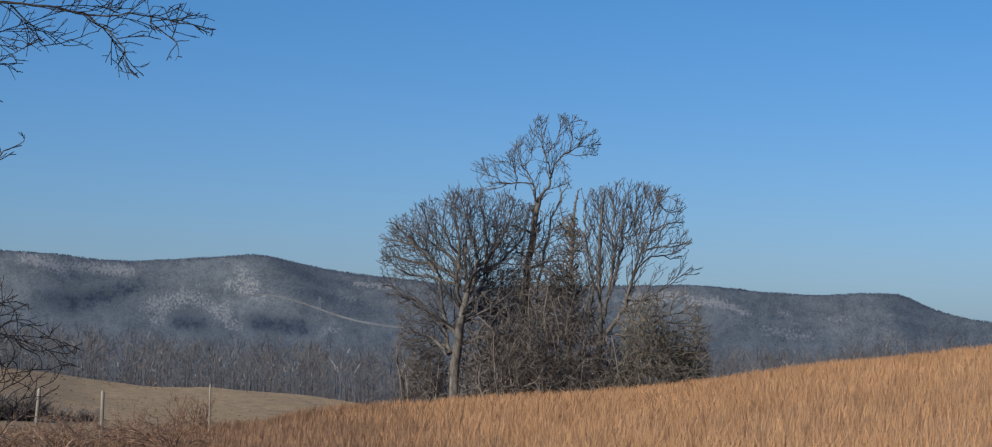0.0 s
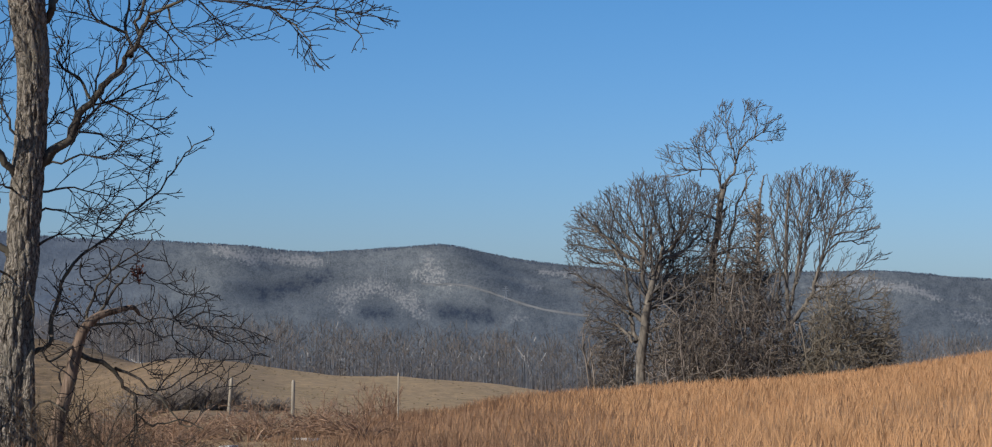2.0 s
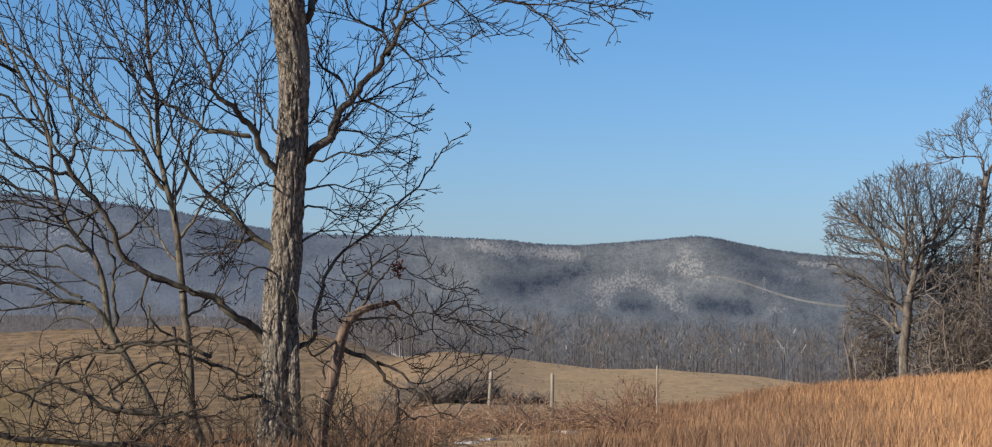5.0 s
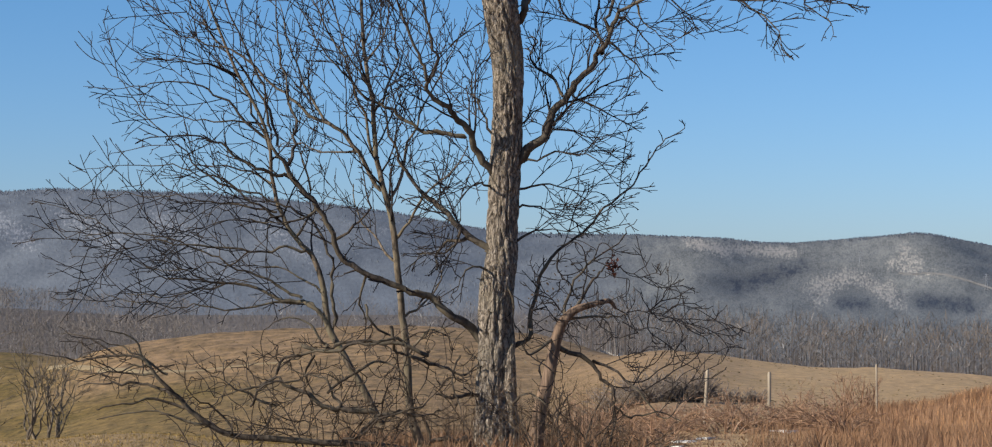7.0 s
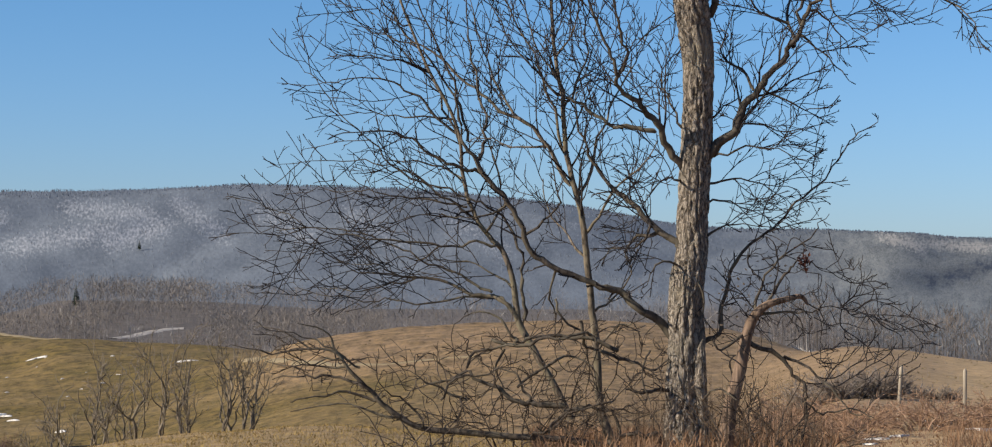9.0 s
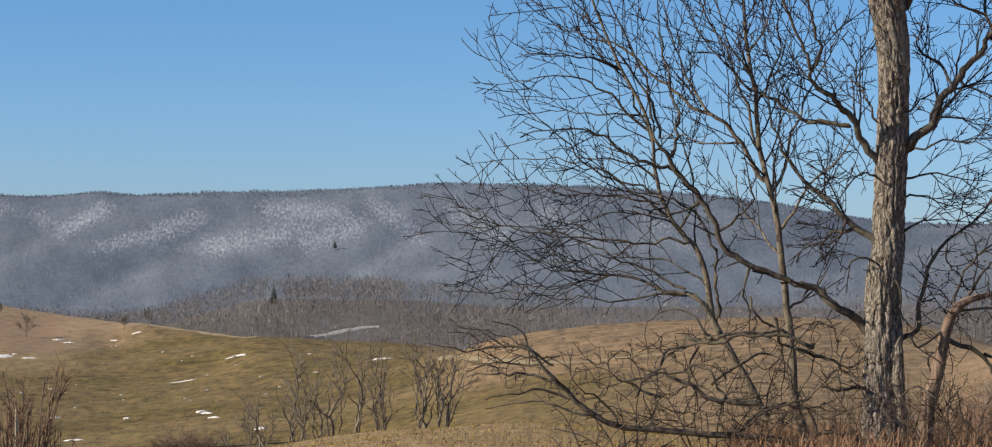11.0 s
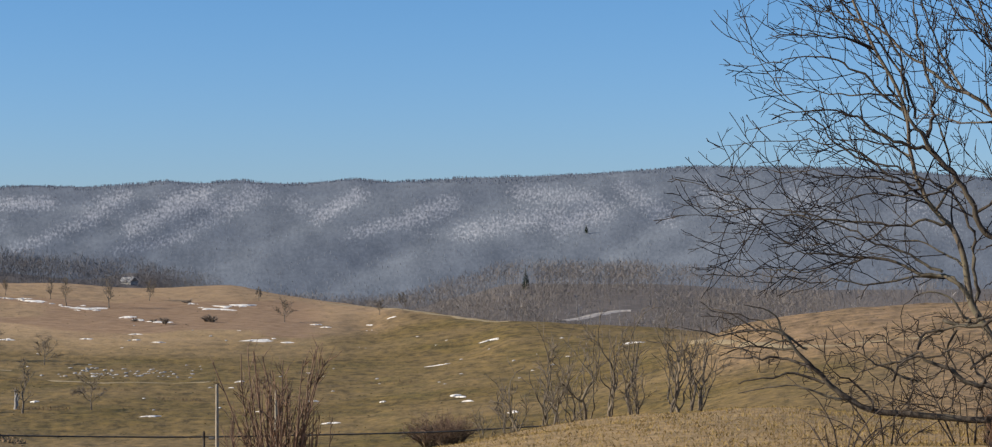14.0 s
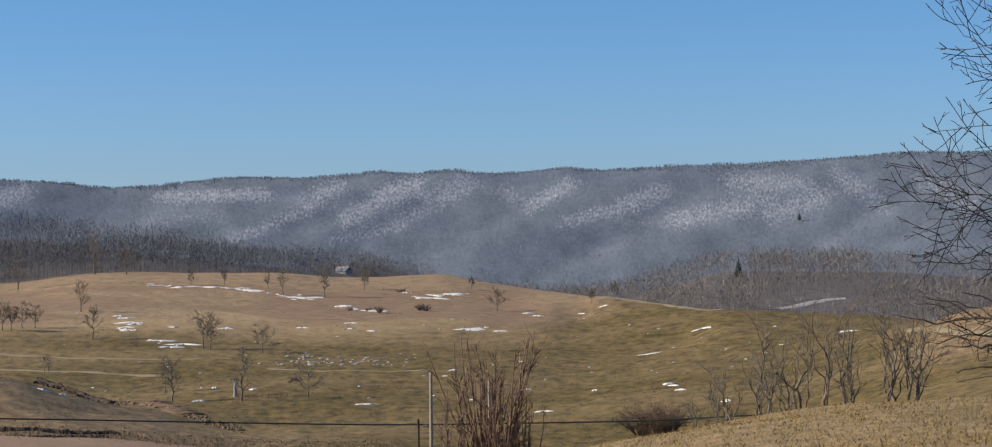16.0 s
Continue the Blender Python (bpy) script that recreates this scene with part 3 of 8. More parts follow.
def grow(seeds, targets, rs, step, reach, kill, least, rounds=90, stray=0.22, keep_on=0.5, up=0.0, power=0.42, forward=0.42):
    """Branches that grow out of the seed strands towards free places in the crown and fork where several pull; thickness by the
    number of tips that each carries."""
    pos = np.concatenate([p[::2] for p, _ in seeds])
    girths = np.concatenate([r[::2] for _, r in seeds])
    first = len(pos)
    heading = np.concatenate([np.gradient(p, axis=0)[::2] for p, _ in seeds])
    heading /= np.linalg.norm(heading, axis=1, keepdims=True) + 1e-9
    parent, children = [-1] * first, np.zeros(first, int)
    near, best = np.zeros(len(targets), int), np.full(len(targets), 1e9)
    fresh, alive = np.arange(first), np.ones(len(targets), bool)
    for _ in range(rounds):
        live = np.flatnonzero(alive)
        if not len(live) or not len(fresh):
            break
        for lot in np.array_split(fresh, max(1, len(fresh) // 400)):
            d = np.linalg.norm(targets[live][:, None] - pos[lot][None], axis=2)
            j = d.argmin(1)
            dm = d[np.arange(len(live)), j]
            better = dm < best[live]
            best[live[better]], near[live[better]] = dm[better], lot[j[better]]
        alive &= best > kill
        live = np.flatnonzero(alive & (best < reach))
        pull = np.zeros_like(pos)
        way = targets[live] - pos[near[live]]
        ahead = (way * heading[near[live]]).sum(1) > best[live] * forward
        live, way = live[ahead], way[ahead]
        np.add.at(pull, near[live], way / best[live][:, None])
        at = np.unique(near[live])
        at = at[children[at] < 3]
        if not len(at):
            break
        way = pull[at] / (np.linalg.norm(pull[at], axis=1, keepdims=True) + 1e-9) + heading[at] * keep_on + rs.normal(size=(len(at), 3)) * stray
        way[:, 2] += up
        way /= np.linalg.norm(way, axis=1, keepdims=True)
        fresh = np.arange(len(pos), len(pos) + len(at))
        pos, heading = np.concatenate([pos, pos[at] + way * step]), np.concatenate([heading, way])
        children[at] += 1
        children = np.concatenate([children, np.zeros(len(at), int)])
        parent += list(at)
    tips, heir = np.zeros(len(pos)), {}
    for i in range(len(pos) - 1, first - 1, -1):
        tips[i] = max(tips[i], 1)
        if parent[i] >= first:
            tips[parent[i]] += tips[i]
    for i in range(first, len(pos)):
        if parent[i] >= first and tips[i] > tips[heir.get(parent[i], 0)]:
            heir[parent[i]] = i
    out = []
    for i in range(first, len(pos)):
        if parent[i] >= first and heir[parent[i]] == i:
            continue
        line = [parent[i], i]
        while line[-1] in heir:
            line.append(heir[line[-1]])
        tip = pos[line[-1]] - pos[line[-2]]
        p = np.concatenate([pos[line], [pos[line[-1]] + tip * rs.uniform(0.5, 2.2) + rs.normal(size=3) * step * 0.35]])
        p[1:-1] = p[1:-1] * 0.5 + (p[:-2] + p[2:]) * 0.25
        rad = least * np.append(tips[line], 0.6) ** power
        rad[0] = rad[1]
        if line[0] < first:
            rad = np.minimum(rad, max(girths[line[0]] * 0.8, least))
        out.append((p, np.maximum(rad, least * 0.8)))
    return out


def refine(p, r, rs, times=2, wobble=0.12):
    """Rounds a limb's corners and gives it small kinks."""
    p, r = np.asarray(p, float), np.asarray(r, float)
    for k in range(times):
        t = np.linspace(0, len(p) - 1, 2 * len(p) - 1)
        p2 = smooth_curve(np.arange(len(p)), p, t)
        r = np.interp(t, np.arange(len(r)), r)
        d = np.linalg.norm(np.diff(p2, axis=0), axis=1).mean()
        p2[1:-1:2] += rs.normal(size=p2[1:-1:2].shape) * d * wobble
        p = p2
    return p, r


# ---- ground ----
def wood_edge(a):
    """Distance at which the woods begin, by bearing."""
    return smooth_curve([-180, -20, 4, 13, 16, 20.5, 27.5, 30, 34.5, 38.5, 41, 43, 47, 51, 54.5, 62, 180],
                        [380, 350, 335, 365, 470, 520, 570, 720, 850, 960, 1120, 1180, 1100, 1050, 1000, 1000, 1000], a)


def ramp01(v, a, b):
    t = np.clip((v - a) / (b - a), 0, 1)
    return t * t * (3 - 2 * t)


EDGE = wood_edge(AA.ravel()).reshape(AA.shape)
WOOD = ramp01(RR, EDGE - 12, EDGE + 8)
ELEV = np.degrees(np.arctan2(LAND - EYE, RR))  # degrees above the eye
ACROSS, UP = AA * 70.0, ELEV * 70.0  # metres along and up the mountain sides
NEARER = ramp01(-AA, -17, -13)  # the nearer hill rises straight from the belt of woods
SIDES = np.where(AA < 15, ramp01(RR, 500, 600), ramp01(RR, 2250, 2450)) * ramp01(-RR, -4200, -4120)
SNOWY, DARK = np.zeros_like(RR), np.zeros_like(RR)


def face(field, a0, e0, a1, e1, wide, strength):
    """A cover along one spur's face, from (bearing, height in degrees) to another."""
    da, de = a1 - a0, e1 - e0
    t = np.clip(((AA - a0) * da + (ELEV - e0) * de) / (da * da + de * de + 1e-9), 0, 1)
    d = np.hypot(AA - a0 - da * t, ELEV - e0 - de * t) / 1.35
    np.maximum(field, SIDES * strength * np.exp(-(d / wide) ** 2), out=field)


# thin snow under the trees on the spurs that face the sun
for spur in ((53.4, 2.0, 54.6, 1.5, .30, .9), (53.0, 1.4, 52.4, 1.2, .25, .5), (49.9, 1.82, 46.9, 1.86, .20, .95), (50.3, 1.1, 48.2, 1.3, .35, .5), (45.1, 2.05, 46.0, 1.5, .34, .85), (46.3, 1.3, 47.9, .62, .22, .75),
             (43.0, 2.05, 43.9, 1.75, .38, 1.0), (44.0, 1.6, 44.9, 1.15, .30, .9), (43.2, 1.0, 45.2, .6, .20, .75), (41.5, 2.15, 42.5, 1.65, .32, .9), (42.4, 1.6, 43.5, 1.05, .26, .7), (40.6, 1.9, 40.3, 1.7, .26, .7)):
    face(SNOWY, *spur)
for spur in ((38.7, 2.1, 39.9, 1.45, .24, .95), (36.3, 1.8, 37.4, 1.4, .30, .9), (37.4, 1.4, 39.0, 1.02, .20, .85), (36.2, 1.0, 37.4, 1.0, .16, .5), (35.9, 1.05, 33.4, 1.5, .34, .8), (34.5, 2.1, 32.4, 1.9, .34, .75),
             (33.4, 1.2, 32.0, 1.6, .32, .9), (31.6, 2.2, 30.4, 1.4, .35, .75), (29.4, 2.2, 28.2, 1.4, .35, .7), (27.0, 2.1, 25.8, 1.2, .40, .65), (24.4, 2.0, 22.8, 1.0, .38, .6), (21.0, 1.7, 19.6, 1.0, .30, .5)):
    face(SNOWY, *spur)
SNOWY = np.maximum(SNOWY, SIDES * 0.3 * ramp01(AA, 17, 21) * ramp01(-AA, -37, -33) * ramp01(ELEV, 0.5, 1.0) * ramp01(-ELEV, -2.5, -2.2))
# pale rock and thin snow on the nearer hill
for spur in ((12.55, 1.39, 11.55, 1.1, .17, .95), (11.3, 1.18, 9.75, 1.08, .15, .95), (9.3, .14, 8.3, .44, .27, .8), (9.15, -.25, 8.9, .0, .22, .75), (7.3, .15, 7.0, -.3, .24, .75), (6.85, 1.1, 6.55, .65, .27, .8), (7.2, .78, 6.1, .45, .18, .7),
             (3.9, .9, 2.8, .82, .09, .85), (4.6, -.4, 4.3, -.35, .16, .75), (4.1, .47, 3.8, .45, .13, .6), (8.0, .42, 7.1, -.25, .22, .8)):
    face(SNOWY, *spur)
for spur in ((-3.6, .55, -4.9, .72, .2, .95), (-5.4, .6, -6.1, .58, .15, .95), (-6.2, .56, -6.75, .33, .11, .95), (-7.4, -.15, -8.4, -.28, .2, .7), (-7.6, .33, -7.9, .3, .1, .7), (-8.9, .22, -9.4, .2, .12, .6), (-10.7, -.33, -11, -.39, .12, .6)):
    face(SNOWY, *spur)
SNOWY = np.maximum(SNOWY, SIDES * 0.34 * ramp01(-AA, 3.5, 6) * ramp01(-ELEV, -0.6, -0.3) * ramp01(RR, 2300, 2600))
# stands of pine
for spur in ((11.4, .12, 9.6, .7, .3, .9), (11.9, .3, 9.4, .62, .24, .62), (8.55, -.26, 7.9, -.29, .23, .9), (6.45, -.2, 5.15, -.36, .24, .95), (5.7, .66, 4.9, .55, .2, .7), (10.5, .1, 9.7, .2, .25, .5)):
    face(DARK, *spur)
GREEN = ramp01(AA, 11.5, 19) * ramp01(RR, 90, 140) * (1 - ramp01(RR + 45 * fractal(GX, GY, 150.0, 3) - 190 * ramp01(-AA, -41, -37), 560, 780)) * (1 - 0.1 * ramp01(AA, 46, 50) * ramp01(-RR, -430, -350))
GREEN = np.maximum(GREEN, 0.5 * ramp01(AA, 18, 23) * ramp01(-RR, -95, -75) * ramp01(RR, 20, 30))
GREEN = np.clip(GREEN * (0.93 + 0.14 * fractal(GX, GY, 140.0, 4)), 0, 1)
RUST = ramp01(AA, 38.5, 41) * ramp01(RR + 50 * fractal(GX, GY, 120.0, 3), 660, 730) * ramp01(-RR, -930, -880) * ramp01(fractal(GX, GY, 220.0, 3), -0.45, 0.0) + 0.42 * ramp01(AA, 15, 18) * ramp01(-AA, -30, -27) * ramp01(RR, 300, 340)
RUST = np.clip(0.82 * RUST * (1 - WOOD), 0, 1)
WARM = np.clip(0.75 * ramp01(AA, 34, 40) * ramp01(RR + 60 * fractal(GX, GY, 90.0, 3), 690, 780) + ramp01(AA, 14, 17) * ramp01(-AA, -31, -28) * ramp01(RR, 260, 330) + 0.95 * ramp01(AA, 10, 13) * ramp01(-AA, -27, -22) * ramp01(RR, 70, 100) + 0.7 * ramp01(AA, 43.5, 48) * ramp01(-RR + 20 * fractal(GX, GY, 60.0, 3), -430 + 100 * ramp01(-AA, -51, -49), -370 + 80 * ramp01(-AA, -51, -49)), 0, 1) * (1 - WOOD)
TALL = ramp01(-AA, -10.5, -7) * ramp01(-RR, -135, -120)

nr, na = RR.shape
ii, jj = np.meshgrid(np.arange(nr - 1), np.arange(na - 1), indexing="ij")
q = ii * na + jj
verts = np.stack([GX, GY, LAND], -1).reshape(-1, 3)
verts[:na] = (0.02, 0.013, LAND[0].mean())  # the rings close to a point underfoot
faces = np.stack([q, q + 1, q + na + 1, q + na], -1).reshape(-1, 4)


def ground_material():
    m, n, l, bsdf = node_material("open_land", 0.95)

    def cover(name):
        a = n.new("ShaderNodeAttribute")
        a.attribute_name = name
        return a.outputs["Fac"]

    def broken(fac, noise_fac, hard=3.0):
        """A cover's edge, broken up by noise."""
        return maths(n, l, "MULTIPLY", maths(n, l, "SUBTRACT", maths(n, l, "ADD", fac, maths(n, l, "MULTIPLY", noise_fac, 0.7)), 0.68), hard, True)

    fine, mid, wide = noise_node(n, l, 2.2, 6), noise_node(n, l, 0.22, 5), noise_node(n, l, 0.022, 5)
    tuft = noise_node(n, l, 0.9, 5, 0.7, (1, 1, 0.3))
    straw = ramp(n, l, tuft, [(0.3, (0.40, 0.262, 0.135)), (0.7, (0.58, 0.40, 0.225))])
    straw = mix(n, l, ramp(n, l, wide, [(0.4, (0, 0, 0)), (0.62, (0.75, 0.75, 0.75))]), straw, (0.45, 0.31, 0.165))
    slope = n.new("ShaderNodeCombineXYZ")
    l.new(cover("across"), slope.inputs[0])
    l.new(cover("up"), slope.inputs[1])

    def on_slope(scale, detail, rough_, where=slope):
        t = n.new("ShaderNodeTexNoise")
        t.inputs["Scale"].default_value, t.inputs["Detail"].default_value, t.inputs["Roughness"].default_value = scale, detail, rough_
        l.new(where.outputs[0], t.inputs["Vector"])
        return t.outputs["Fac"]

    field = n.new("ShaderNodeCombineXYZ")
    l.new(cover("arc"), field.inputs[0])
    l.new(cover("out"), field.inputs[1])
    sward, mottle = on_slope(0.05, 5, 0.65, field), on_slope(0.3, 6, 0.75, field)
    stand, clump, tree = on_slope(0.018, 4, 0.6), on_slope(0.06, 3, 0.6), on_slope(0.16, 3, 0.7)
    tall_specks = n.new("ShaderNodeCombineXYZ")
    l.new(cover("across"), tall_specks.inputs[0])
    l.new(maths(n, l, "MULTIPLY", cover("up"), 0.8), tall_specks.inputs[1])
    fleck = on_slope(0.23, 2.0, 0.55, tall_specks)
    green = ramp(n, l, mid, [(0.32, (0.118, 0.088, 0.025)), (0.68, (0.182, 0.123, 0.038))])
    green = mix(n, l, ramp(n, l, wide, [(0.40, (0, 0, 0)), (0.62, (0.4, 0.4, 0.4))]), green, (0.20, 0.135, 0.056))
    green = mix(n, l, ramp(n, l, sward, [(0.44, (0, 0, 0)), (0.64, (0.4, 0.4, 0.4))]), green, (0.20, 0.134, 0.055))
    green = mix(n, l, ramp(n, l, sward, [(0.36, (0.35, 0.35, 0.35)), (0.46, (0, 0, 0))]), green, (0.09, 0.08, 0.02))
    rust = ramp(n, l, mid, [(0.3, (0.25, 0.155, 0.087)), (0.7, (0.37, 0.243, 0.143))])
    litter = ramp(n, l, mid, [(0.3, (0.105, 0.092, 0.083)), (0.7, (0.19, 0.163, 0.142))])
    # Blue-grey base colour stands in for haze over the far slopes.
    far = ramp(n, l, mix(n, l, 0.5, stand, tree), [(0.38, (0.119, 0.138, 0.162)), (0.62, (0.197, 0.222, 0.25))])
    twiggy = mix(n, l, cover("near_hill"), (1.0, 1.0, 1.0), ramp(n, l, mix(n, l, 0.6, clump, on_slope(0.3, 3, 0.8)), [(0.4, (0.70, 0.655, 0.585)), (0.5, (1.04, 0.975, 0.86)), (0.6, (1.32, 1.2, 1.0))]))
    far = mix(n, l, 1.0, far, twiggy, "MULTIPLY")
    tall = ramp(n, l, tuft, [(0.3, (0.42, 0.228, 0.106)), (0.7, (0.55, 0.315, 0.155))])
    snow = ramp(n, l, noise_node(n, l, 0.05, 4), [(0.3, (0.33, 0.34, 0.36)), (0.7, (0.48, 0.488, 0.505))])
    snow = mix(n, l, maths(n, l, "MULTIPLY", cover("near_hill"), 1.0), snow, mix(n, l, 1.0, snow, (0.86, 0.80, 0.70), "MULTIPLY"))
    c = mix(n, l, cover("green"), straw, green)
    c = mix(n, l, maths(n, l, "MULTIPLY", cover("warm"), 0.75), c, ramp(n, l, mid, [(0.3, (0.23, 0.149, 0.082)), (0.7, (0.36, 0.24, 0.144))]))
    streak = noise_node(n, l, 0.3, 7, 0.75, (0.4, 1.0, 1.0), turn=-44)
    c = mix(n, l, ramp(n, l, streak, [(0.50, (0, 0, 0)), (0.62, (0.18, 0.18, 0.18))]), c, (0.22, 0.15, 0.072))
    c = mix(n, l, ramp(n, l, streak, [(0.36, (0.28, 0.28, 0.28)), (0.47, (0, 0, 0))]), c, (0.085, 0.07, 0.03))
    c = mix(n, l, maths(n, l, "MAXIMUM", cover("green"), 0.4), c, mix(n, l, 1.0, c, ramp(n, l, mottle, [(0.37, (0.42, 0.43, 0.42)), (0.5, (0.96, 0.96, 0.95)), (0.63, (1.45, 1.39, 1.25))]), "MULTIPLY"))
    c = mix(n, l, broken(cover("rust"), mid), c, rust)
    c = mix(n, l, broken(cover("tall"), mid), c, tall)
    c = mix(n, l, broken(cover("wood"), mid), c, litter)
    # The haze colour replaces the land's own colours with distance.
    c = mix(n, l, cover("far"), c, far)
    ragged = maths(n, l, "SUBTRACT", maths(n, l, "ADD", cover("dark"), maths(n, l, "MULTIPLY", mix(n, l, 0.5, clump, tree), 3.0)), 1.95)
    c = mix(n, l, maths(n, l, "MULTIPLY", maths(n, l, "MULTIPLY", ragged, 1.6, True), maths(n, l, "MULTIPLY", cover("dark"), 2.5, True)), c, (0.045, 0.055, 0.074))
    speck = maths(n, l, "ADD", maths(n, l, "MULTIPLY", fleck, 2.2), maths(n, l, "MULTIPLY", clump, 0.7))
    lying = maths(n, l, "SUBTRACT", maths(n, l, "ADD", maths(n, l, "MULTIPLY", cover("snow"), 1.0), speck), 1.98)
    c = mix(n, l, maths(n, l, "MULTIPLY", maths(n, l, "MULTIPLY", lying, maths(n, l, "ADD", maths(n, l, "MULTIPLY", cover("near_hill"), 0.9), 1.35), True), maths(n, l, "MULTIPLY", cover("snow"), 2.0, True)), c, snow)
    l.new(mix(n, l, 0.35, c, ramp(n, l, fine, [(0.3, (0.35, 0.35, 0.35)), (0.7, (1, 1, 1))]), "MULTIPLY"), bsdf.inputs["Base Color"])
    rough = mix(n, l, cover("far"), mix(n, l, 0.5, tuft, mid), (0.5, 0.5, 0.5))
    bump(n, l, bsdf, rough, 1.0, 0.28)
    return m


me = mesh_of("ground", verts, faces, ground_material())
# far: share of the painted haze colour, growing with distance.
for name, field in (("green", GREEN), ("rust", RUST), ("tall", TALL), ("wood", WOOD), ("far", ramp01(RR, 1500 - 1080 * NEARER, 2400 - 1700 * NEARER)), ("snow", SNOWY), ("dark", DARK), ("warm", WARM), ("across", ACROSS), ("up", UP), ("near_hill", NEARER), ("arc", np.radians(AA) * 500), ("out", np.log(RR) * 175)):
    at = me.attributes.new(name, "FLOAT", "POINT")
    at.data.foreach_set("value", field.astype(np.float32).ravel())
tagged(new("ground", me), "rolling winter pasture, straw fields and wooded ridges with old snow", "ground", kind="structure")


# ---- far woods ----
def bare_wood(name, places, heights, rs, label, limbs=9, girth=0.0062, material=WOODS, flat=False, crown=0.0, lean=0.06):
    """Many small bare trees as one mesh; crown above 0 rounds their tops to that share of the height across."""
    strands, sprays, widths = [], [], []
    for p, h in zip(places, heights):
        tilt, far_off = rs.normal(size=2) * lean, min(max(math.hypot(p[0], p[1]) / 400.0, 1.0), 2.8)
        top = p + np.array([tilt[0] * h, tilt[1] * h, h * (0.72 if crown else 1.0)])
        base = p - np.array([0, 0, 0.5])
        if flat:
            strands.append((np.array([base, top]), np.array([1.0, 0.15]) * h * girth))
        else:
            strands.append((np.array([base, p + (top - p) * 0.5 + rs.normal(size=3) * 0.035 * h, top]), np.array([1.0, 0.7, 0.15]) * h * girth))
        for _ in range(limbs):
            a = rs.uniform(0, 6.283)
            if crown:
                d = rs.normal(size=3)
                d *= rs.uniform(0.25, 1.0) ** 0.4 / np.linalg.norm(d)
                q = p + np.array([tilt[0] * h + d[0] * crown * h, tilt[1] * h + d[1] * crown * h, h * (0.62 + 0.36 * d[2])])
                e = q + (d * 0.7 + rs.normal(size=3) * 0.6 + np.array([0, 0, 0.35])) * h * 0.085
            else:
                f = rs.uniform(0.3, 0.97)
                q = p + (top - p) * f
                s = h * rs.uniform(0.10, 0.26) * (0.35 + 0.85 * math.sin(math.pi * min(1.0, f * 0.95)))
                e = q + np.array([math.cos(a) * s * 0.8, math.sin(a) * s * 0.8, s * rs.uniform(0.1, 1.0)])
            if flat:
                sprays.append((q, e))
                w = np.array([-math.sin(a + 0.8), math.cos(a + 0.8), 0.0]) * h * girth * far_off
                widths.append((w * 0.5, w * 0.3))
            else:
                strands.append((np.array([q, e]), np.array([0.5, 0.22]) * h * girth))
    v, f = tubes(strands, 3)
    if flat:
        v2, f2 = ribbons(np.array(sprays), np.array(widths))
        v, f = np.concatenate([v, v2]), np.concatenate([f, f2 + len(v)])
    return tagged(new(name, mesh_of(name, v, f, material)), label, "forest", kind="stuff")


rs = np.random.RandomState(4)
N = 6200
a = np.concatenate([rs.uniform(-15, 57, N - 3400), rs.uniform(26, 41.5, 1900), rs.uniform(42, 57, 1500)])
reach = np.interp(a, [-15, 14, 18, 26, 28, 41, 42.5, 57], [260, 270, 560, 740, 700, 440, 300, 300])
r = wood_edge(a) + np.where(rs.rand(N) < 0.32, rs.exponential(45, N), rs.uniform(0, 1, N) * reach)
a[:300], r[:300] = rs.uniform(30.8, 33.9, 300), rs.uniform(905, 1260, 300)  # above the farm track
a[300:560], r[300:560] = 42.3 + 2.3 * rs.rand(260) ** 0.7, rs.uniform(1012, 1110, 260)  # where the dark wood runs out along the crest
keep = ~((a > 30.9) & (a < 33.7) & (r < 995 - (a - 31.0) * 36)) & ~((a > 44.78) & (a < 45.12) & (r < 1300)) & ~((a > 34.0) & (a < 34.5) & (r > 1000) & (r < 1100)) & (rs.rand(N) < 0.93)
a, r = a[keep], r[keep]
H = (10.5 + 3.5 * rs.rand(len(a))) * (1.0 + 0.14 * fractal(a * 8.0, r, 45.0, 3)) * np.interp(a, [12, 18, 28, 33, 43, 46, 50], [0.85, 0.9, 1.0, 1.1, 0.85, 1.15, 1.35])
H *= np.where((a > 42.2) & (a < 44.8) & (r < 1112), np.interp(a, [42.3, 43.0, 44.4], [0.3, 0.75, 1.0]), 1.0)
lot = a < 16.5
bare_wood("belt_forest", spots(a[lot], r[lot]), H[lot] * 1.1, rs, "grey-brown leafless trees in a belt behind the field", 66, 0.0062, BELT, True, 0.24, 0.03)
lot = (a >= 16.5) & (a < 42.2)
bare_wood("bare_forest", spots(a[lot], r[lot]), H[lot], rs, "grey leafless winter forest along the foot of the ridge", 44, 0.0046, WOODS, True, 0.3)
lot = a >= 42.2
bare_wood("dark_forest", spots(a[lot], r[lot]), H[lot], rs, "dense dark leafless wood behind the pasture's crest", 38, 0.0048, DARK_WOODS, True, 0.36)

a = np.concatenate([rs.uniform(-14, 16, 800), rs.uniform(16, 42, 420), rs.uniform(42, 56, 70)])
bare_wood("pale_forest_trees", spots(a, wood_edge(a) + rs.exponential(60, len(a))), rs.uniform(4, 11, len(a)) * (1.0 + 0.5 * fractal(a * 20.0, a * 3.0, 30.0, 3)), rs,
          "pale sunlit trunks at the front of the woods", 5, 0.0135, PALE_TRUNK, True, 0.16, 0.03)

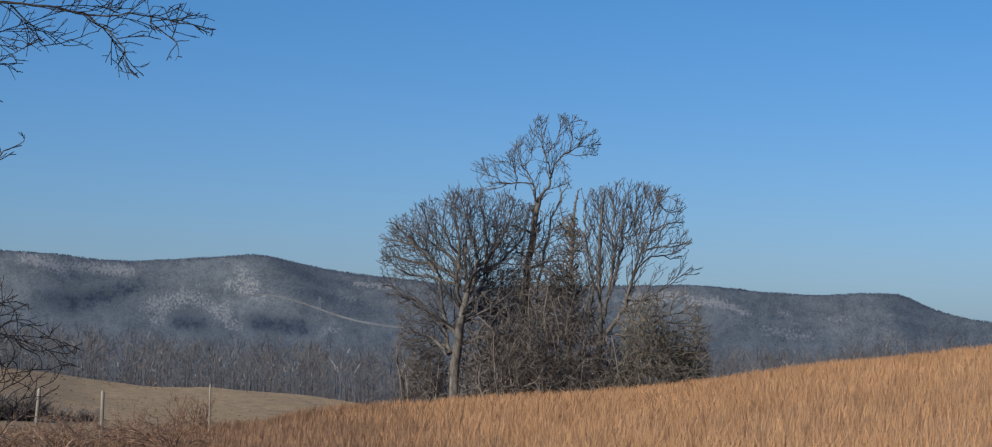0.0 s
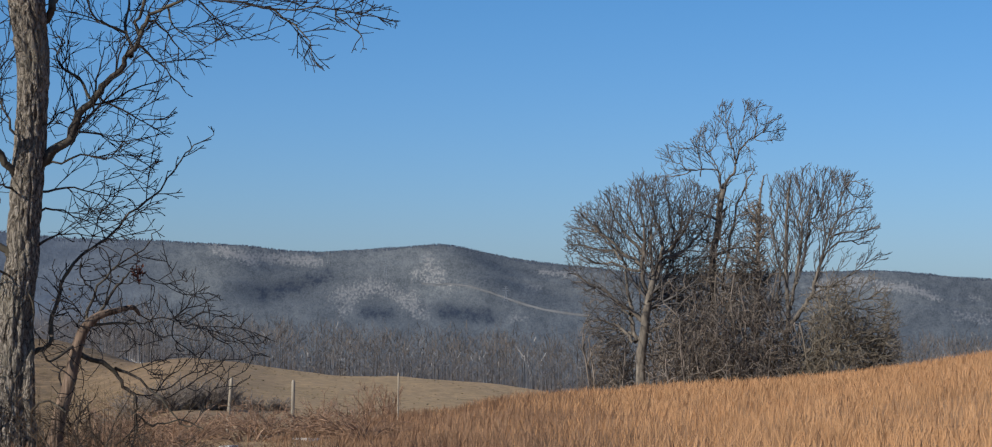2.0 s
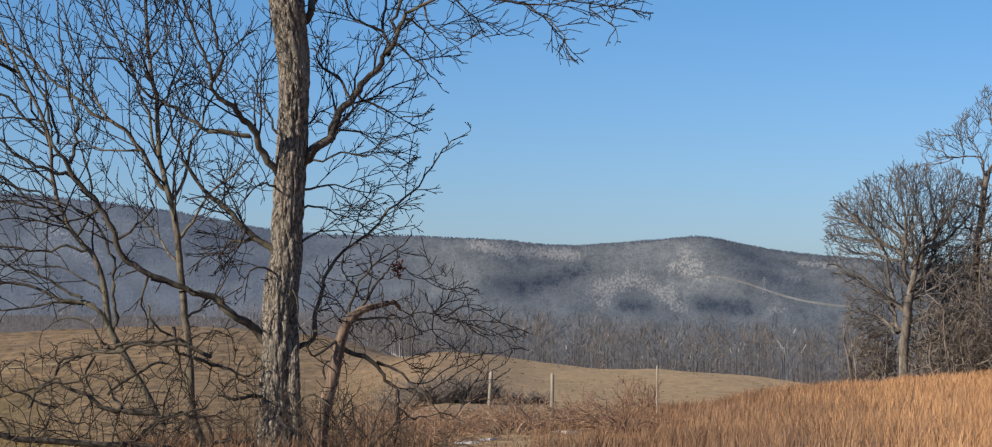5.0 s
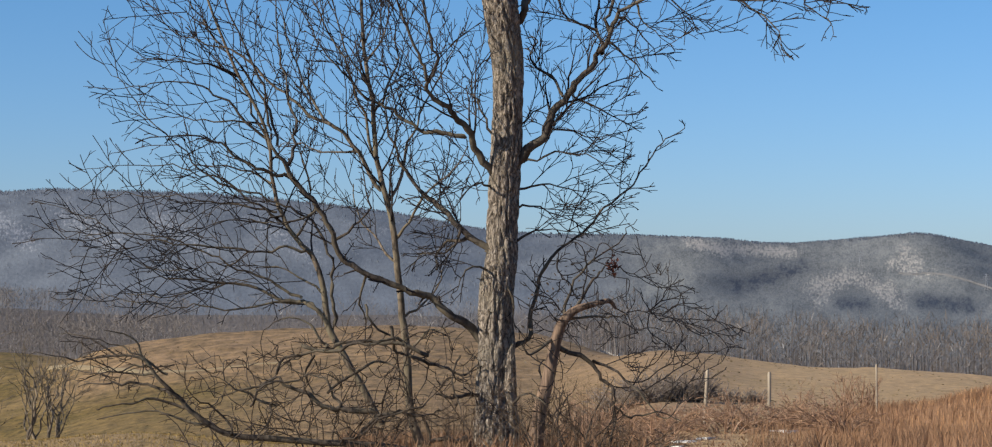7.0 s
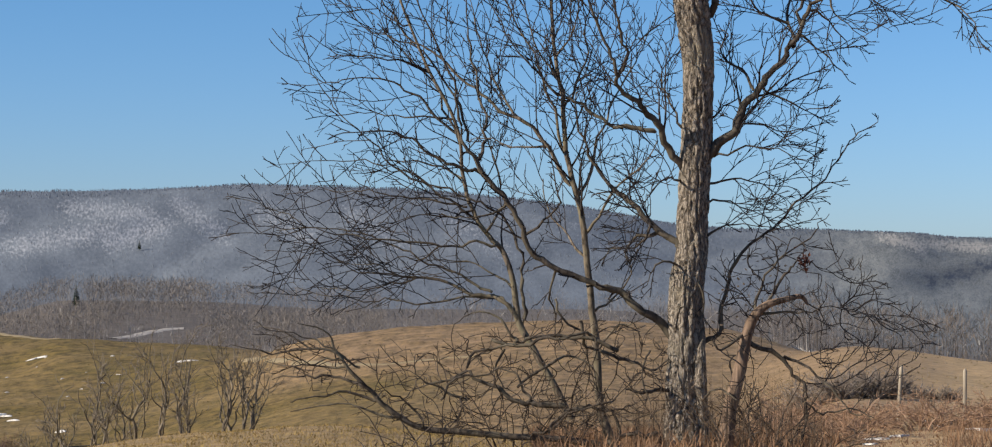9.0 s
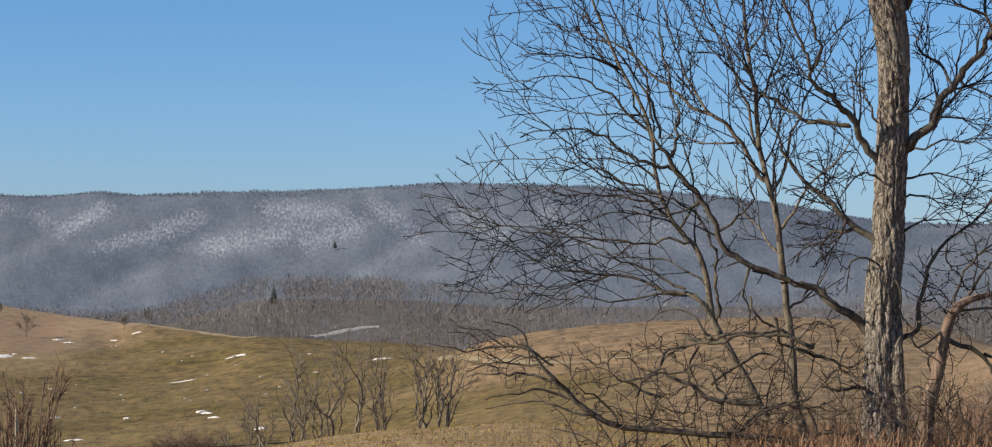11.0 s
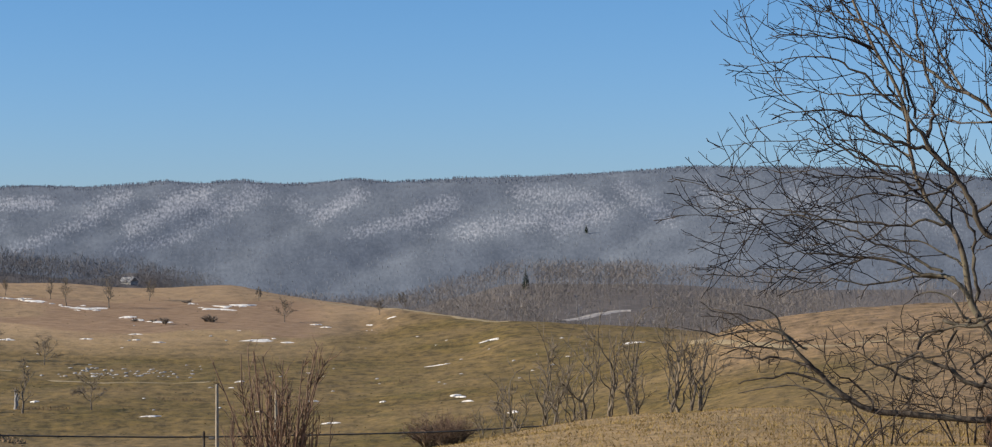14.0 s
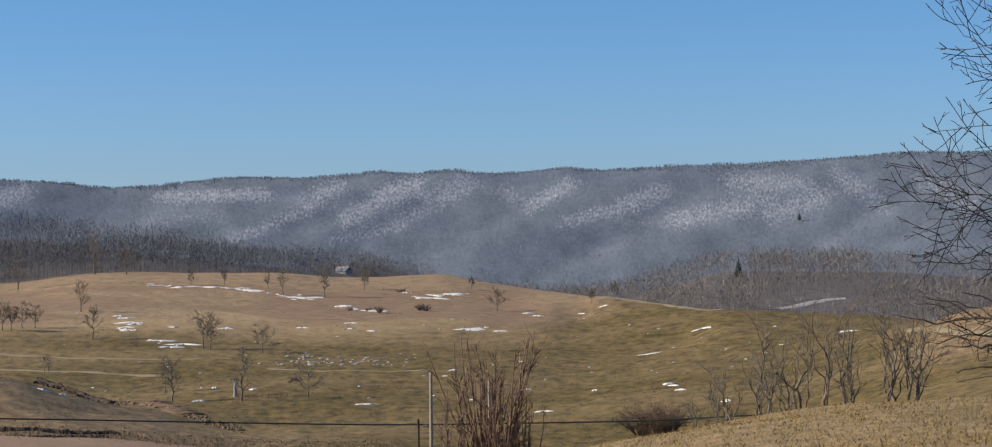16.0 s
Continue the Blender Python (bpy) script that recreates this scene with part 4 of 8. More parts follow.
# pale fallen wood along the foot of the woods
strands = []
for _ in range(260):
    b0 = rs.uniform(-3, 15.5)
    p = spots([b0], [float(wood_edge(np.array([b0]))[0]) + rs.exponential(22)], 0.3)[0]
    t, le = rs.uniform(0, 6.283), rs.uniform(2, 7)
    e = p + np.array([math.cos(t) * le, math.sin(t) * le, rs.uniform(0, 0.35) * le])
    strands.append((np.array([p, (p + e) / 2 + rs.normal(size=3) * 0.3, e]), np.array([0.28, 0.22, 0.1]) * rs.uniform(0.6, 1.4)))
v, f = tubes(strands, 4)
tagged(new("fallen_wood", mesh_of("fallen_wood", v, f, PALE_TRUNK)), "pale fallen trunks and branches along the foot of the woods", "branches", kind="stuff")

# brush and saplings along the edge of the woods
a = np.concatenate([rs.uniform(-15, 57, 2400), rs.uniform(30.6, 34.0, 500)])
r = wood_edge(a) + np.where(np.arange(len(a)) < 2400, rs.uniform(-12, 14, len(a)), rs.uniform(0, 130, len(a)) * np.interp(a, [30.6, 34], [1.4, 0.5]))
clear = ~((a > 31.75) & (a < 33.4) & (r > 845) & (r < 958))  # the farm track
a, r = a[clear], r[clear]
bare_wood("forest_edge_brush", spots(a, r), rs.uniform(2.0, 5.5, len(a)) * np.where(clear.cumsum()[clear] < 2300, 1.0, 0.75), rs,
          "leafless brush and saplings at the edge of the woods", 8, 0.014, THICKET, True)

# woods up the mountain sides, and the uneven dark line of trees along the crest
N = 4000
a = rs.uniform(16, 56, N)
r = rs.uniform(2600, 4000, N)
base = spots(a, r, -0.5)
top = base + np.stack([rs.normal(size=N) * 0.5, rs.normal(size=N) * 0.5, rs.uniform(2.5, 5.0, N)], 1)
strands = [(np.array([p0, p1]), np.array([0.3 * w, 0.75 * w])) for p0, p1, w in zip(base, top, rs.uniform(0.6, 1.3, N))]
v, f = tubes(strands, 3)
tagged(new("mountain_woods", mesh_of("mountain_woods", v, f, HAZY_RIDGE_WOODS)), "bare woods covering the mountain sides, haze painted in blue-grey", "forest", kind="stuff")
N = 9000
a = rs.uniform(-14.5, 56, N)
far_rings = RINGS > 3300
skyline = RINGS[far_rings][np.argmax(ELEV[far_rings], axis=0)]  # where the crest shows, by bearing
base = spots(a, np.interp(a, AZ, skyline) + rs.uniform(-170, 30, N), -1.0)
H = rs.uniform(0.5, 1.0, N) * np.clip(4.4 + 2.0 * fractal(a * 70.0, a * 9.0, 60.0, 4) + 1.5 * fractal(a * 70.0, a * 3.0, 400.0, 2), 2.5, 7.0) * np.interp(a, [14, 18], [0.6, 1.0])
v, f = tubes([(np.array([p, p + [0, 0, h + 1.0]]), np.array([0.7, 0.45]) * w) for p, h, w in zip(base, H, rs.uniform(0.7, 1.3, N))], 3)
tagged(new("crest_woods", mesh_of("crest_woods", v, f, HAZY_CREST)), "dark uneven line of trees along the mountain crest, tinted blue for haze", "forest", kind="stuff")

# ---- the great shaggy tree beside the field, its stems, and the broken snag ----
NEAR, CLUMP = (19.93, 35.0), (-1.0, 137.0)  # bearing and distance of the planes in which the limbs are set out


def limb(*nodes):
    return nodes


TRUNK_LIMBS = []
TRUNK_LIMBS.append(limb((1.26, -2.92, 0.37), (1.27, -2.39, 0.30), (1.28, -1.87, 0.275), (1.27, -1.03, 0.262), (1.3, 0.13, 0.263), (1.38, 0.65, 0.242), (1.41, 1.39, 0.242), (1.45, 2.23, 0.242), (1.48, 2.97, 0.231), (1.48, 3.81, 0.242), (1.41, 4.44, 0.263), (1.35, 4.86, 0.263), (1.27, 5.49, 0.242), (1.22, 6.96, 0.189), (1.27, 9.06, 0.126), (1.22, 11.38, 0.042)))
MAIN_LIMBS = []
MAIN_LIMBS.append(limb((1.56, 4.23, 0.095), (1.69, 4.54, 0.105), (1.8, 4.86, 0.105), (2.11, 5.7, 0.084), (2.38, 7.49, 0.063), (2.59, 9.06, 0.032)))
MAIN_LIMBS.append(limb((1.48, 1.86, 0.116), (1.74, 2.28, 0.137), (2.11, 2.6, 0.126), (2.32, 3.13, 0.105), (2.59, 3.49, 0.095), (2.95, 3.86, 0.084), (3.16, 4.23, 0.074), (3.32, 4.65, 0.063), (3.64, 4.86, 0.053), (4.16, 5.01, 0.047), (4.9, 4.99, 0.042), (5.74, 4.9, 0.034), (6.48, 4.94, 0.027), (7.16, 4.86, 0.021), (7.53, 4.71, 0.013)))
MAIN_LIMBS.append(limb((3.05, 4, 0.053), (2.96, 4.39, 0.047), (3.01, 4.86, 0.042), (3.11, 5.7, 0.032)))
MAIN_LIMBS.append(limb((3.2, 4.33, 0.053), (3.24, 4.86, 0.047), (3.34, 5.81, 0.032), (3.74, 6.75, 0.021)))
MAIN_LIMBS.append(limb((2.4, 3.28, 0.042), (2.27, 3.55, 0.037), (1.96, 3.76, 0.037), (1.85, 3.97, 0.032), (1.98, 4.18, 0.032), (1.83, 4.31, 0.021)))
MAIN_LIMBS.append(limb((2.99, 4.39, 0.042), (2.69, 4.49, 0.037), (2.43, 4.65, 0.032), (2.27, 5.12, 0.026), (2.06, 5.81, 0.021)))
MAIN_LIMBS.append(limb((1.27, 1.86, 0.105), (1.06, 2.18, 0.105), (0.9, 2.49, 0.095), (0.75, 2.81, 0.095), (0.59, 2.97, 0.084), (0.33, 3.18, 0.074), (0.12, 3.39, 0.063), (0.12, 3.6, 0.063), (0.01, 3.97, 0.053), (-0.2, 4.44, 0.053), (-0.36, 4.86, 0.042), (-0.62, 5.7, 0.032), (-0.88, 6.96, 0.021)))
MAIN_LIMBS.append(limb((0.15, 3.51, 0.053), (0.33, 3.91, 0.047), (0.17, 4.33, 0.042), (0.06, 4.86, 0.037), (0.01, 5.81, 0.026)))
MAIN_LIMBS.append(limb((0.78, 2.62, 0.063), (0.48, 2.65, 0.058), (0.17, 2.67, 0.053), (-0.09, 2.81, 0.053), (-0.41, 3.05, 0.047), (-0.73, 3.18, 0.042), (-0.99, 3.34, 0.037), (-1.3, 3.7, 0.032), (-1.72, 4.23, 0.026), (-2.04, 4.86, 0.021)))
MAIN_LIMBS.append(limb((1.22, 0.71, 0.095), (0.69, 1.08, 0.084), (0.33, 1.44, 0.074), (0.01, 1.71, 0.063), (-0.2, 2.02, 0.058), (-0.34, 2.28, 0.053), (-0.52, 2.76, 0.042), (-0.48, 3.28, 0.032)))
MAIN_LIMBS.append(limb((1.17, -0.87, 0.137), (0.75, -0.48, 0.105), (0.43, -0.29, 0.105), (0.06, -0.03, 0.095), (-0.25, 0.08, 0.084), (-0.88, 0.32, 0.084), (-1.25, 0.55, 0.084), (-1.41, 0.97, 0.084), (-1.67, 1.39, 0.084), (-1.93, 1.71, 0.084), (-2.25, 2.21, 0.074), (-2.46, 2.49, 0.053), (-2.51, 2.97, 0.053), (-2.67, 3.6, 0.042), (-2.99, 4.33, 0.037), (-3.3, 5.07, 0.032)))
MAIN_LIMBS.append(limb((-2.25, 2.21, 0.053), (-2.09, 2.39, 0.047), (-2.02, 2.86, 0.042), (-2.2, 3.6, 0.037), (-2.35, 4.33, 0.032), (-2.46, 5.17, 0.026)))
MAIN_LIMBS.append(limb((-1.93, 1.71, 0.053), (-2.23, 1.97, 0.053), (-2.51, 2.02, 0.047), (-2.88, 2.18, 0.047), (-3.2, 2.44, 0.042), (-3.62, 2.6, 0.032), (-4.04, 2.6, 0.026), (-4.67, 2.49, 0.021)))
MAIN_LIMBS.append(limb((1.17, 0.76, 0.074), (0.8, 0.92, 0.063), (0.48, 0.87, 0.053), (0.27, 0.6, 0.042), (0.29, 0.39, 0.032)))
MAIN_LIMBS.append(limb((1.11, 0.71, 0.042), (1.38, 0.34, 0.047), (1.56, -0.08, 0.042), (1.62, -0.61, 0.032)))
MAIN_LIMBS.append(limb((1.53, -0.87, 0.084), (1.74, -0.82, 0.063), (1.85, -0.4, 0.063), (1.96, 0.02, 0.053), (2.11, 0.44, 0.053), (2.38, 0.76, 0.042), (2.8, 1.08, 0.037), (3.22, 1.5, 0.037), (3.64, 1.92, 0.032), (3.85, 2.23, 0.032), (4.06, 2.49, 0.026), (4.37, 2.7, 0.021), (4.44, 2.86, 0.011)))
MAIN_LIMBS.append(limb((1.22, -1.68, 0.063), (0.85, -1.68, 0.058), (0.57, -1.74, 0.053), (0.29, -1.68, 0.042)))
MAIN_LIMBS.append(limb((1.62, 1.71, 0.037), (2.06, 1.81, 0.026), (2.59, 1.71, 0.021), (3.16, 1.58, 0.013)))
MAIN_LIMBS.append(limb((1.62, 1.39, 0.032), (2.17, 1.34, 0.023), (2.69, 1.16, 0.013)))
MAIN_LIMBS.append(limb((1.74, 2.18, 0.032), (2.27, 2.36, 0.026), (2.8, 2.32, 0.021), (3.37, 2.11, 0.011)))
MAIN_LIMBS.append(limb((2.48, 3.34, 0.037), (2.9, 3.13, 0.026), (3.32, 2.97, 0.021), (3.79, 3.05, 0.013)))
MAIN_LIMBS.append(limb((3.16, 4.21, 0.037), (3.53, 3.91, 0.026), (3.85, 3.6, 0.021), (4.08, 3.37, 0.011)))
MAIN_LIMBS.append(limb((3.32, 4.6, 0.032), (3.74, 4.28, 0.023), (3.97, 3.86, 0.013)))
MAIN_LIMBS.append(limb((1.22, 1.71, 0.037), (0.9, 1.79, 0.026), (0.64, 1.52, 0.016)))
MAIN_LIMBS.append(limb((1.27, 2.65, 0.037), (1.01, 3.07, 0.032), (0.88, 3.6, 0.023), (1.01, 4.07, 0.013)))
MAIN_LIMBS.append(limb((1.64, 2.6, 0.037), (1.9, 3.02, 0.026), (2.17, 3.18, 0.016)))
MAIN_LIMBS.append(limb((2.11, 2.6, 0.037), (2.59, 2.7, 0.026), (3.11, 2.6, 0.013)))
MAIN_LIMBS.append(limb((1.64, 0.87, 0.037), (2.11, 1.05, 0.023), (2.59, 1.02, 0.013)))
MAIN_LIMBS.append(limb((4.16, 4.96, 0.032), (4.53, 4.65, 0.021), (4.79, 4.23, 0.013)))
MAIN_LIMBS.append(limb((5.32, 4.94, 0.032), (5.74, 4.67, 0.025), (6.03, 4.39, 0.021), (6.27, 3.93, 0.013)))
MAIN_LIMBS.append(limb((6.48, 4.94, 0.023), (6.74, 4.65, 0.019), (6.9, 4.23, 0.011)))
MAIN_LIMBS.append(limb((3.64, 4.86, 0.032), (3.85, 4.44, 0.021), (4.27, 4.12, 0.013)))
MAIN_LIMBS.append(limb((1.22, 0.34, 0.042), (0.9, 0.44, 0.032), (0.69, 0.23, 0.021), (0.54, -0.08, 0.016)))
MAIN_LIMBS.append(limb((0.69, 1.08, 0.042), (0.54, 0.76, 0.032), (0.06, 0.65, 0.021), (-0.15, 0.44, 0.016)))
MAIN_LIMBS.append(limb((-0.88, 0.32, 0.042), (-0.99, -0.19, 0.032), (-0.88, -0.61, 0.021)))
MAIN_LIMBS.append(limb((-1.67, 1.39, 0.042), (-1.93, 1.23, 0.032), (-2.35, 1.16, 0.021), (-2.78, 1.23, 0.013)))
MAIN_LIMBS.append(limb((-1.41, 0.87, 0.042), (-0.99, 1.18, 0.032), (-0.88, 1.71, 0.026), (-1.09, 2.34, 0.021)))
BUTTRESS_LIMBS = []
BUTTRESS_LIMBS.append(limb((1.54, -2.73, 0.158), (1.53, -1.87, 0.14), (1.52, -1.24, 0.12), (1.54, -0.82, 0.084), (1.5, -0.4, 0.042)))
BUTTRESS_LIMBS.append(limb((1.05, -2.76, 0.189), (1.07, -1.97, 0.168), (1.08, -1.24, 0.147), (1.12, -0.76, 0.105), (1.19, -0.29, 0.053)))
BUTTRESS_LIMBS.append(limb((1.41, -2.73, 0.21), (1.37, -2.08, 0.158), (1.35, -1.45, 0.105)))
STEM_LIMBS = []
STEM_LIMBS.append(limb((0.12, -2.66, 0.137), (-0.15, -1.87, 0.095), (-0.2, -1.03, 0.095), (-0.28, -0.4, 0.084), (-0.36, 0.44, 0.079), (-0.41, 0.97, 0.074), (-0.52, 1.5, 0.074), (-0.65, 2.02, 0.063), (-0.73, 2.55, 0.058), (-0.76, 3.18, 0.053), (-0.88, 3.81, 0.047), (-0.94, 4.44, 0.042), (-0.99, 5.28, 0.032), (-1.09, 6.44, 0.021)))
STEM_LIMBS.append(limb((-0.62, 1.71, 0.063), (-0.99, 2.34, 0.058), (-1.41, 2.76, 0.053), (-1.93, 3.07, 0.047), (-2.35, 3.39, 0.042), (-2.78, 3.81, 0.037), (-3.41, 4.23, 0.032), (-3.83, 4.86, 0.026), (-4.14, 5.49, 0.021)))
STEM_LIMBS.append(limb((-0.52, 1.5, 0.053), (-0.25, 2.13, 0.042), (-0.09, 2.65, 0.037), (0.17, 3.28, 0.032), (0.48, 3.91, 0.026), (0.69, 4.44, 0.016)))
STEM_LIMBS.append(limb((-0.41, 0.87, 0.042), (-0.15, 1.18, 0.042), (0.17, 1.71, 0.037), (0.54, 2.02, 0.032), (0.8, 2.55, 0.021)))
STEM_LIMBS.append(limb((-0.67, 2.23, 0.042), (-0.88, 2.97, 0.042), (-1.18, 3.7, 0.037), (-1.51, 4.33, 0.032), (-1.93, 5.07, 0.026)))
STEM_LIMBS.append(limb((-0.36, 0.44, 0.042), (-0.67, 0.87, 0.032), (-0.99, 1.29, 0.026), (-1.09, 1.81, 0.021)))
STEM_LIMBS.append(limb((-0.28, -0.4, 0.042), (0.06, -0.19, 0.032), (0.38, 0.23, 0.026), (0.48, 0.65, 0.016)))
STEM_LIMBS.append(limb((-0.76, 3.18, 0.042), (-0.99, 3.7, 0.032), (-1.3, 4.33, 0.026), (-1.51, 5.07, 0.016)))
STEM_LIMBS.append(limb((-0.76, 2.97, 0.042), (-0.46, 3.6, 0.032), (-0.41, 4.23, 0.026), (-0.25, 4.86, 0.016)))
STEM_LIMBS.append(limb((-0.99, 2.34, 0.037), (-1.51, 2.34, 0.026), (-1.93, 2.49, 0.021), (-2.35, 2.44, 0.013)))
STEM_LIMBS.append(limb((-1.41, 2.76, 0.037), (-1.93, 3.49, 0.032), (-2.14, 4.12, 0.026), (-2.35, 4.86, 0.016)))
STEM_LIMBS.append(limb((-0.2, -1.03, 0.042), (0.17, -0.61, 0.032), (0.48, -0.55, 0.021), (0.69, -0.29, 0.013)))
STEM_LIMBS.append(limb((-0.88, 3.81, 0.032), (-0.57, 4.33, 0.026), (-0.46, 5.07, 0.016)))
SIDE_LIMBS = []
SIDE_LIMBS.append(limb((-0.62, -2.18, 0.105), (-0.99, -1.45, 0.084), (-1.3, -0.92, 0.084), (-1.51, -0.5, 0.084), (-1.57, 0.02, 0.074), (-1.78, 0.65, 0.063), (-2.04, 0.92, 0.058), (-2.25, 1.29, 0.053), (-2.41, 1.81, 0.047), (-2.46, 2.34, 0.042), (-2.56, 2.76, 0.042), (-2.99, 3.6, 0.037), (-3.3, 4.33, 0.032), (-3.62, 5.17, 0.026)))
SIDE_LIMBS.append(limb((-1.36, -0.87, 0.063), (-1.36, -0.4, 0.053), (-1.43, 0.13, 0.053), (-1.51, 0.65, 0.042), (-1.93, 1.29, 0.037), (-2.35, 1.5, 0.032), (-2.99, 1.71, 0.032), (-3.62, 1.92, 0.026), (-4.25, 2.11, 0.021), (-4.98, 2.11, 0.016), (-5.72, 2, 0.011)))
SIDE_LIMBS.append(limb((-1.51, -0.5, 0.063), (-1.83, -0.19, 0.058), (-2.25, -0.13, 0.053), (-2.67, 0.08, 0.047), (-3.2, 0.16, 0.042), (-3.51, 0.2, 0.037), (-3.77, 0.36, 0.032), (-4.04, 0.55, 0.021)))
SIDE_LIMBS.append(limb((-1.81, 0.68, 0.042), (-2.2, 0.78, 0.037), (-2.78, 0.68, 0.032), (-3.62, 0.79, 0.032), (-4.35, 0.89, 0.026), (-5.09, 1, 0.021), (-5.56, 0.95, 0.011)))
SIDE_LIMBS.append(limb((-1.93, 0.81, 0.042), (-2.35, 1.23, 0.037), (-2.78, 1.5, 0.032), (-3.3, 1.81, 0.032), (-3.83, 2.34, 0.026), (-4.35, 2.76, 0.021), (-4.77, 3.28, 0.021), (-5.09, 3.6, 0.016), (-5.46, 4.23, 0.011)))
SIDE_LIMBS.append(limb((-2.51, 2.55, 0.042), (-2.99, 2.97, 0.037), (-3.41, 3.28, 0.032), (-3.83, 3.49, 0.026), (-4.46, 3.47, 0.021), (-4.88, 3.39, 0.016), (-5.56, 3.42, 0.011)))
SIDE_LIMBS.append(limb((-2.35, 2.44, 0.042), (-2.56, 3.18, 0.037), (-2.99, 3.81, 0.032), (-3.72, 4.23, 0.026), (-4.35, 4.65, 0.021), (-4.77, 5.17, 0.016)))
SIDE_LIMBS.append(limb((-2.41, 1.81, 0.037), (-2.78, 2.02, 0.032), (-3.3, 2.11, 0.026), (-3.72, 2.11, 0.016)))
SIDE_LIMBS.append(limb((-2.46, 2.34, 0.037), (-2.78, 2.97, 0.032), (-3.2, 3.7, 0.026), (-3.62, 4.12, 0.021), (-4.04, 4.65, 0.013)))
SIDE_LIMBS.append(limb((-2.99, 3.6, 0.032), (-3.51, 3.81, 0.026), (-4.14, 3.86, 0.021), (-4.77, 3.81, 0.011)))
SIDE_LIMBS.append(limb((-2.56, 2.76, 0.032), (-3.09, 2.86, 0.026), (-3.72, 2.86, 0.021), (-4.35, 2.97, 0.013)))
SIDE_LIMBS.append(limb((-3.3, 4.33, 0.032), (-3.72, 4.54, 0.021), (-4.25, 4.96, 0.013)))
SIDE_LIMBS.append(limb((-1.57, 0.02, 0.042), (-1.93, 0.23, 0.032), (-2.35, 0.44, 0.026), (-2.78, 0.5, 0.016)))
SIDE_LIMBS.append(limb((-3.2, 0.16, 0.032), (-3.62, 0.08, 0.026), (-4.25, -0.08, 0.021), (-4.88, 0, 0.011)))
SIDE_LIMBS.append(limb((-2.25, 1.29, 0.032), (-2.67, 1.18, 0.026), (-3.3, 1.18, 0.021), (-3.83, 1.08, 0.013)))
SIDE_LIMBS.append(limb((-2.04, 0.92, 0.042), (-1.72, 1.39, 0.032), (-1.83, 1.92, 0.026), (-2.14, 2.76, 0.021), (-2.25, 3.49, 0.016)))
SIDE_LIMBS.append(limb((-2.78, 0.68, 0.026), (-3.2, 0.44, 0.021), (-3.83, 0.39, 0.016), (-4.56, 0.44, 0.011)))
SIDE_LIMBS.append(limb((-1.93, -0.08, 0.042), (-2.35, 0.13, 0.037), (-2.78, 0.34, 0.032), (-3.3, 0.6, 0.029), (-3.83, 0.78, 0.026), (-4.35, 0.94, 0.023), (-5.04, 0.99, 0.021), (-5.35, 1.23, 0.017), (-5.82, 1.39, 0.014), (-6.33, 1.52, 0.011)))
SIDE_LIMBS.append(limb((-1.51, -0.4, 0.042), (-1.93, -0.13, 0.037), (-2.56, -0.19, 0.032), (-3.2, -0.29, 0.027), (-3.83, -0.24, 0.023), (-4.35, -0.15, 0.021), (-4.98, -0.08, 0.017), (-5.46, 0.02, 0.013)))
SIDE_LIMBS.append(limb((-2.35, 1.34, 0.032), (-2.99, 1.47, 0.026), (-3.62, 1.52, 0.023), (-4.14, 1.6, 0.019), (-4.67, 1.62, 0.015), (-5.09, 1.71, 0.011)))
SIDE_LIMBS.append(limb((-3.2, 0.16, 0.026), (-3.83, 0.23, 0.023), (-4.35, 0.34, 0.019), (-4.77, 0.6, 0.016), (-5.19, 0.44, 0.013), (-5.72, 0.29, 0.011)))
SIDE_LIMBS.append(limb((-5.04, 0.99, 0.017), (-5.4, 0.87, 0.015), (-5.82, 0.89, 0.013), (-6.51, 0.87, 0.011)))
LOW_LIMBS = []
LOW_LIMBS.append(limb((0.01, -2.62, 0.095), (-0.67, -2.52, 0.095), (-1.51, -2.48, 0.095), (-2.56, -2.39, 0.095), (-3.09, -2.34, 0.084), (-3.51, -2.13, 0.084), (-3.83, -1.87, 0.074), (-4.04, -1.66, 0.063), (-4.35, -1.34, 0.053), (-4.56, -1.08, 0.042), (-4.98, -1.03, 0.032), (-5.61, -1.13, 0.021)))
LOW_LIMBS.append(limb((-0.73, -1.95, 0.074), (-1.3, -1.89, 0.074), (-1.72, -1.76, 0.063), (-2.14, -1.55, 0.053), (-2.46, -1.45, 0.042), (-2.99, -1.61, 0.032), (-3.41, -1.87, 0.021)))
LOW_LIMBS.append(limb((-4.04, -1.66, 0.042), (-4.4, -1.53, 0.042), (-4.77, -1.47, 0.037), (-5.19, -1.5, 0.032), (-5.61, -1.55, 0.021)))
LOW_LIMBS.append(limb((-3.83, -1.87, 0.042), (-4.35, -1.74, 0.037), (-4.88, -1.82, 0.032), (-5.3, -1.92, 0.021)))
LOW_LIMBS.append(limb((0.17, -1.03, 0.053), (-0.46, -0.82, 0.053), (-0.99, -0.8, 0.047), (-1.51, -0.9, 0.042), (-1.93, -1.03, 0.037), (-2.35, -1.34, 0.032)))
LOW_LIMBS.append(limb((-3.51, -2.13, 0.042), (-4.04, -2.03, 0.032), (-4.67, -1.97, 0.026), (-5.3, -2.08, 0.021)))
LOW_LIMBS.append(limb((-2.35, -1.87, 0.042), (-2.78, -1.66, 0.032), (-3.2, -1.45, 0.021), (-3.3, -1.03, 0.013)))
LOW_LIMBS.append(limb((-3.09, -2.34, 0.042), (-3.3, -1.97, 0.032), (-3.72, -1.71, 0.021)))
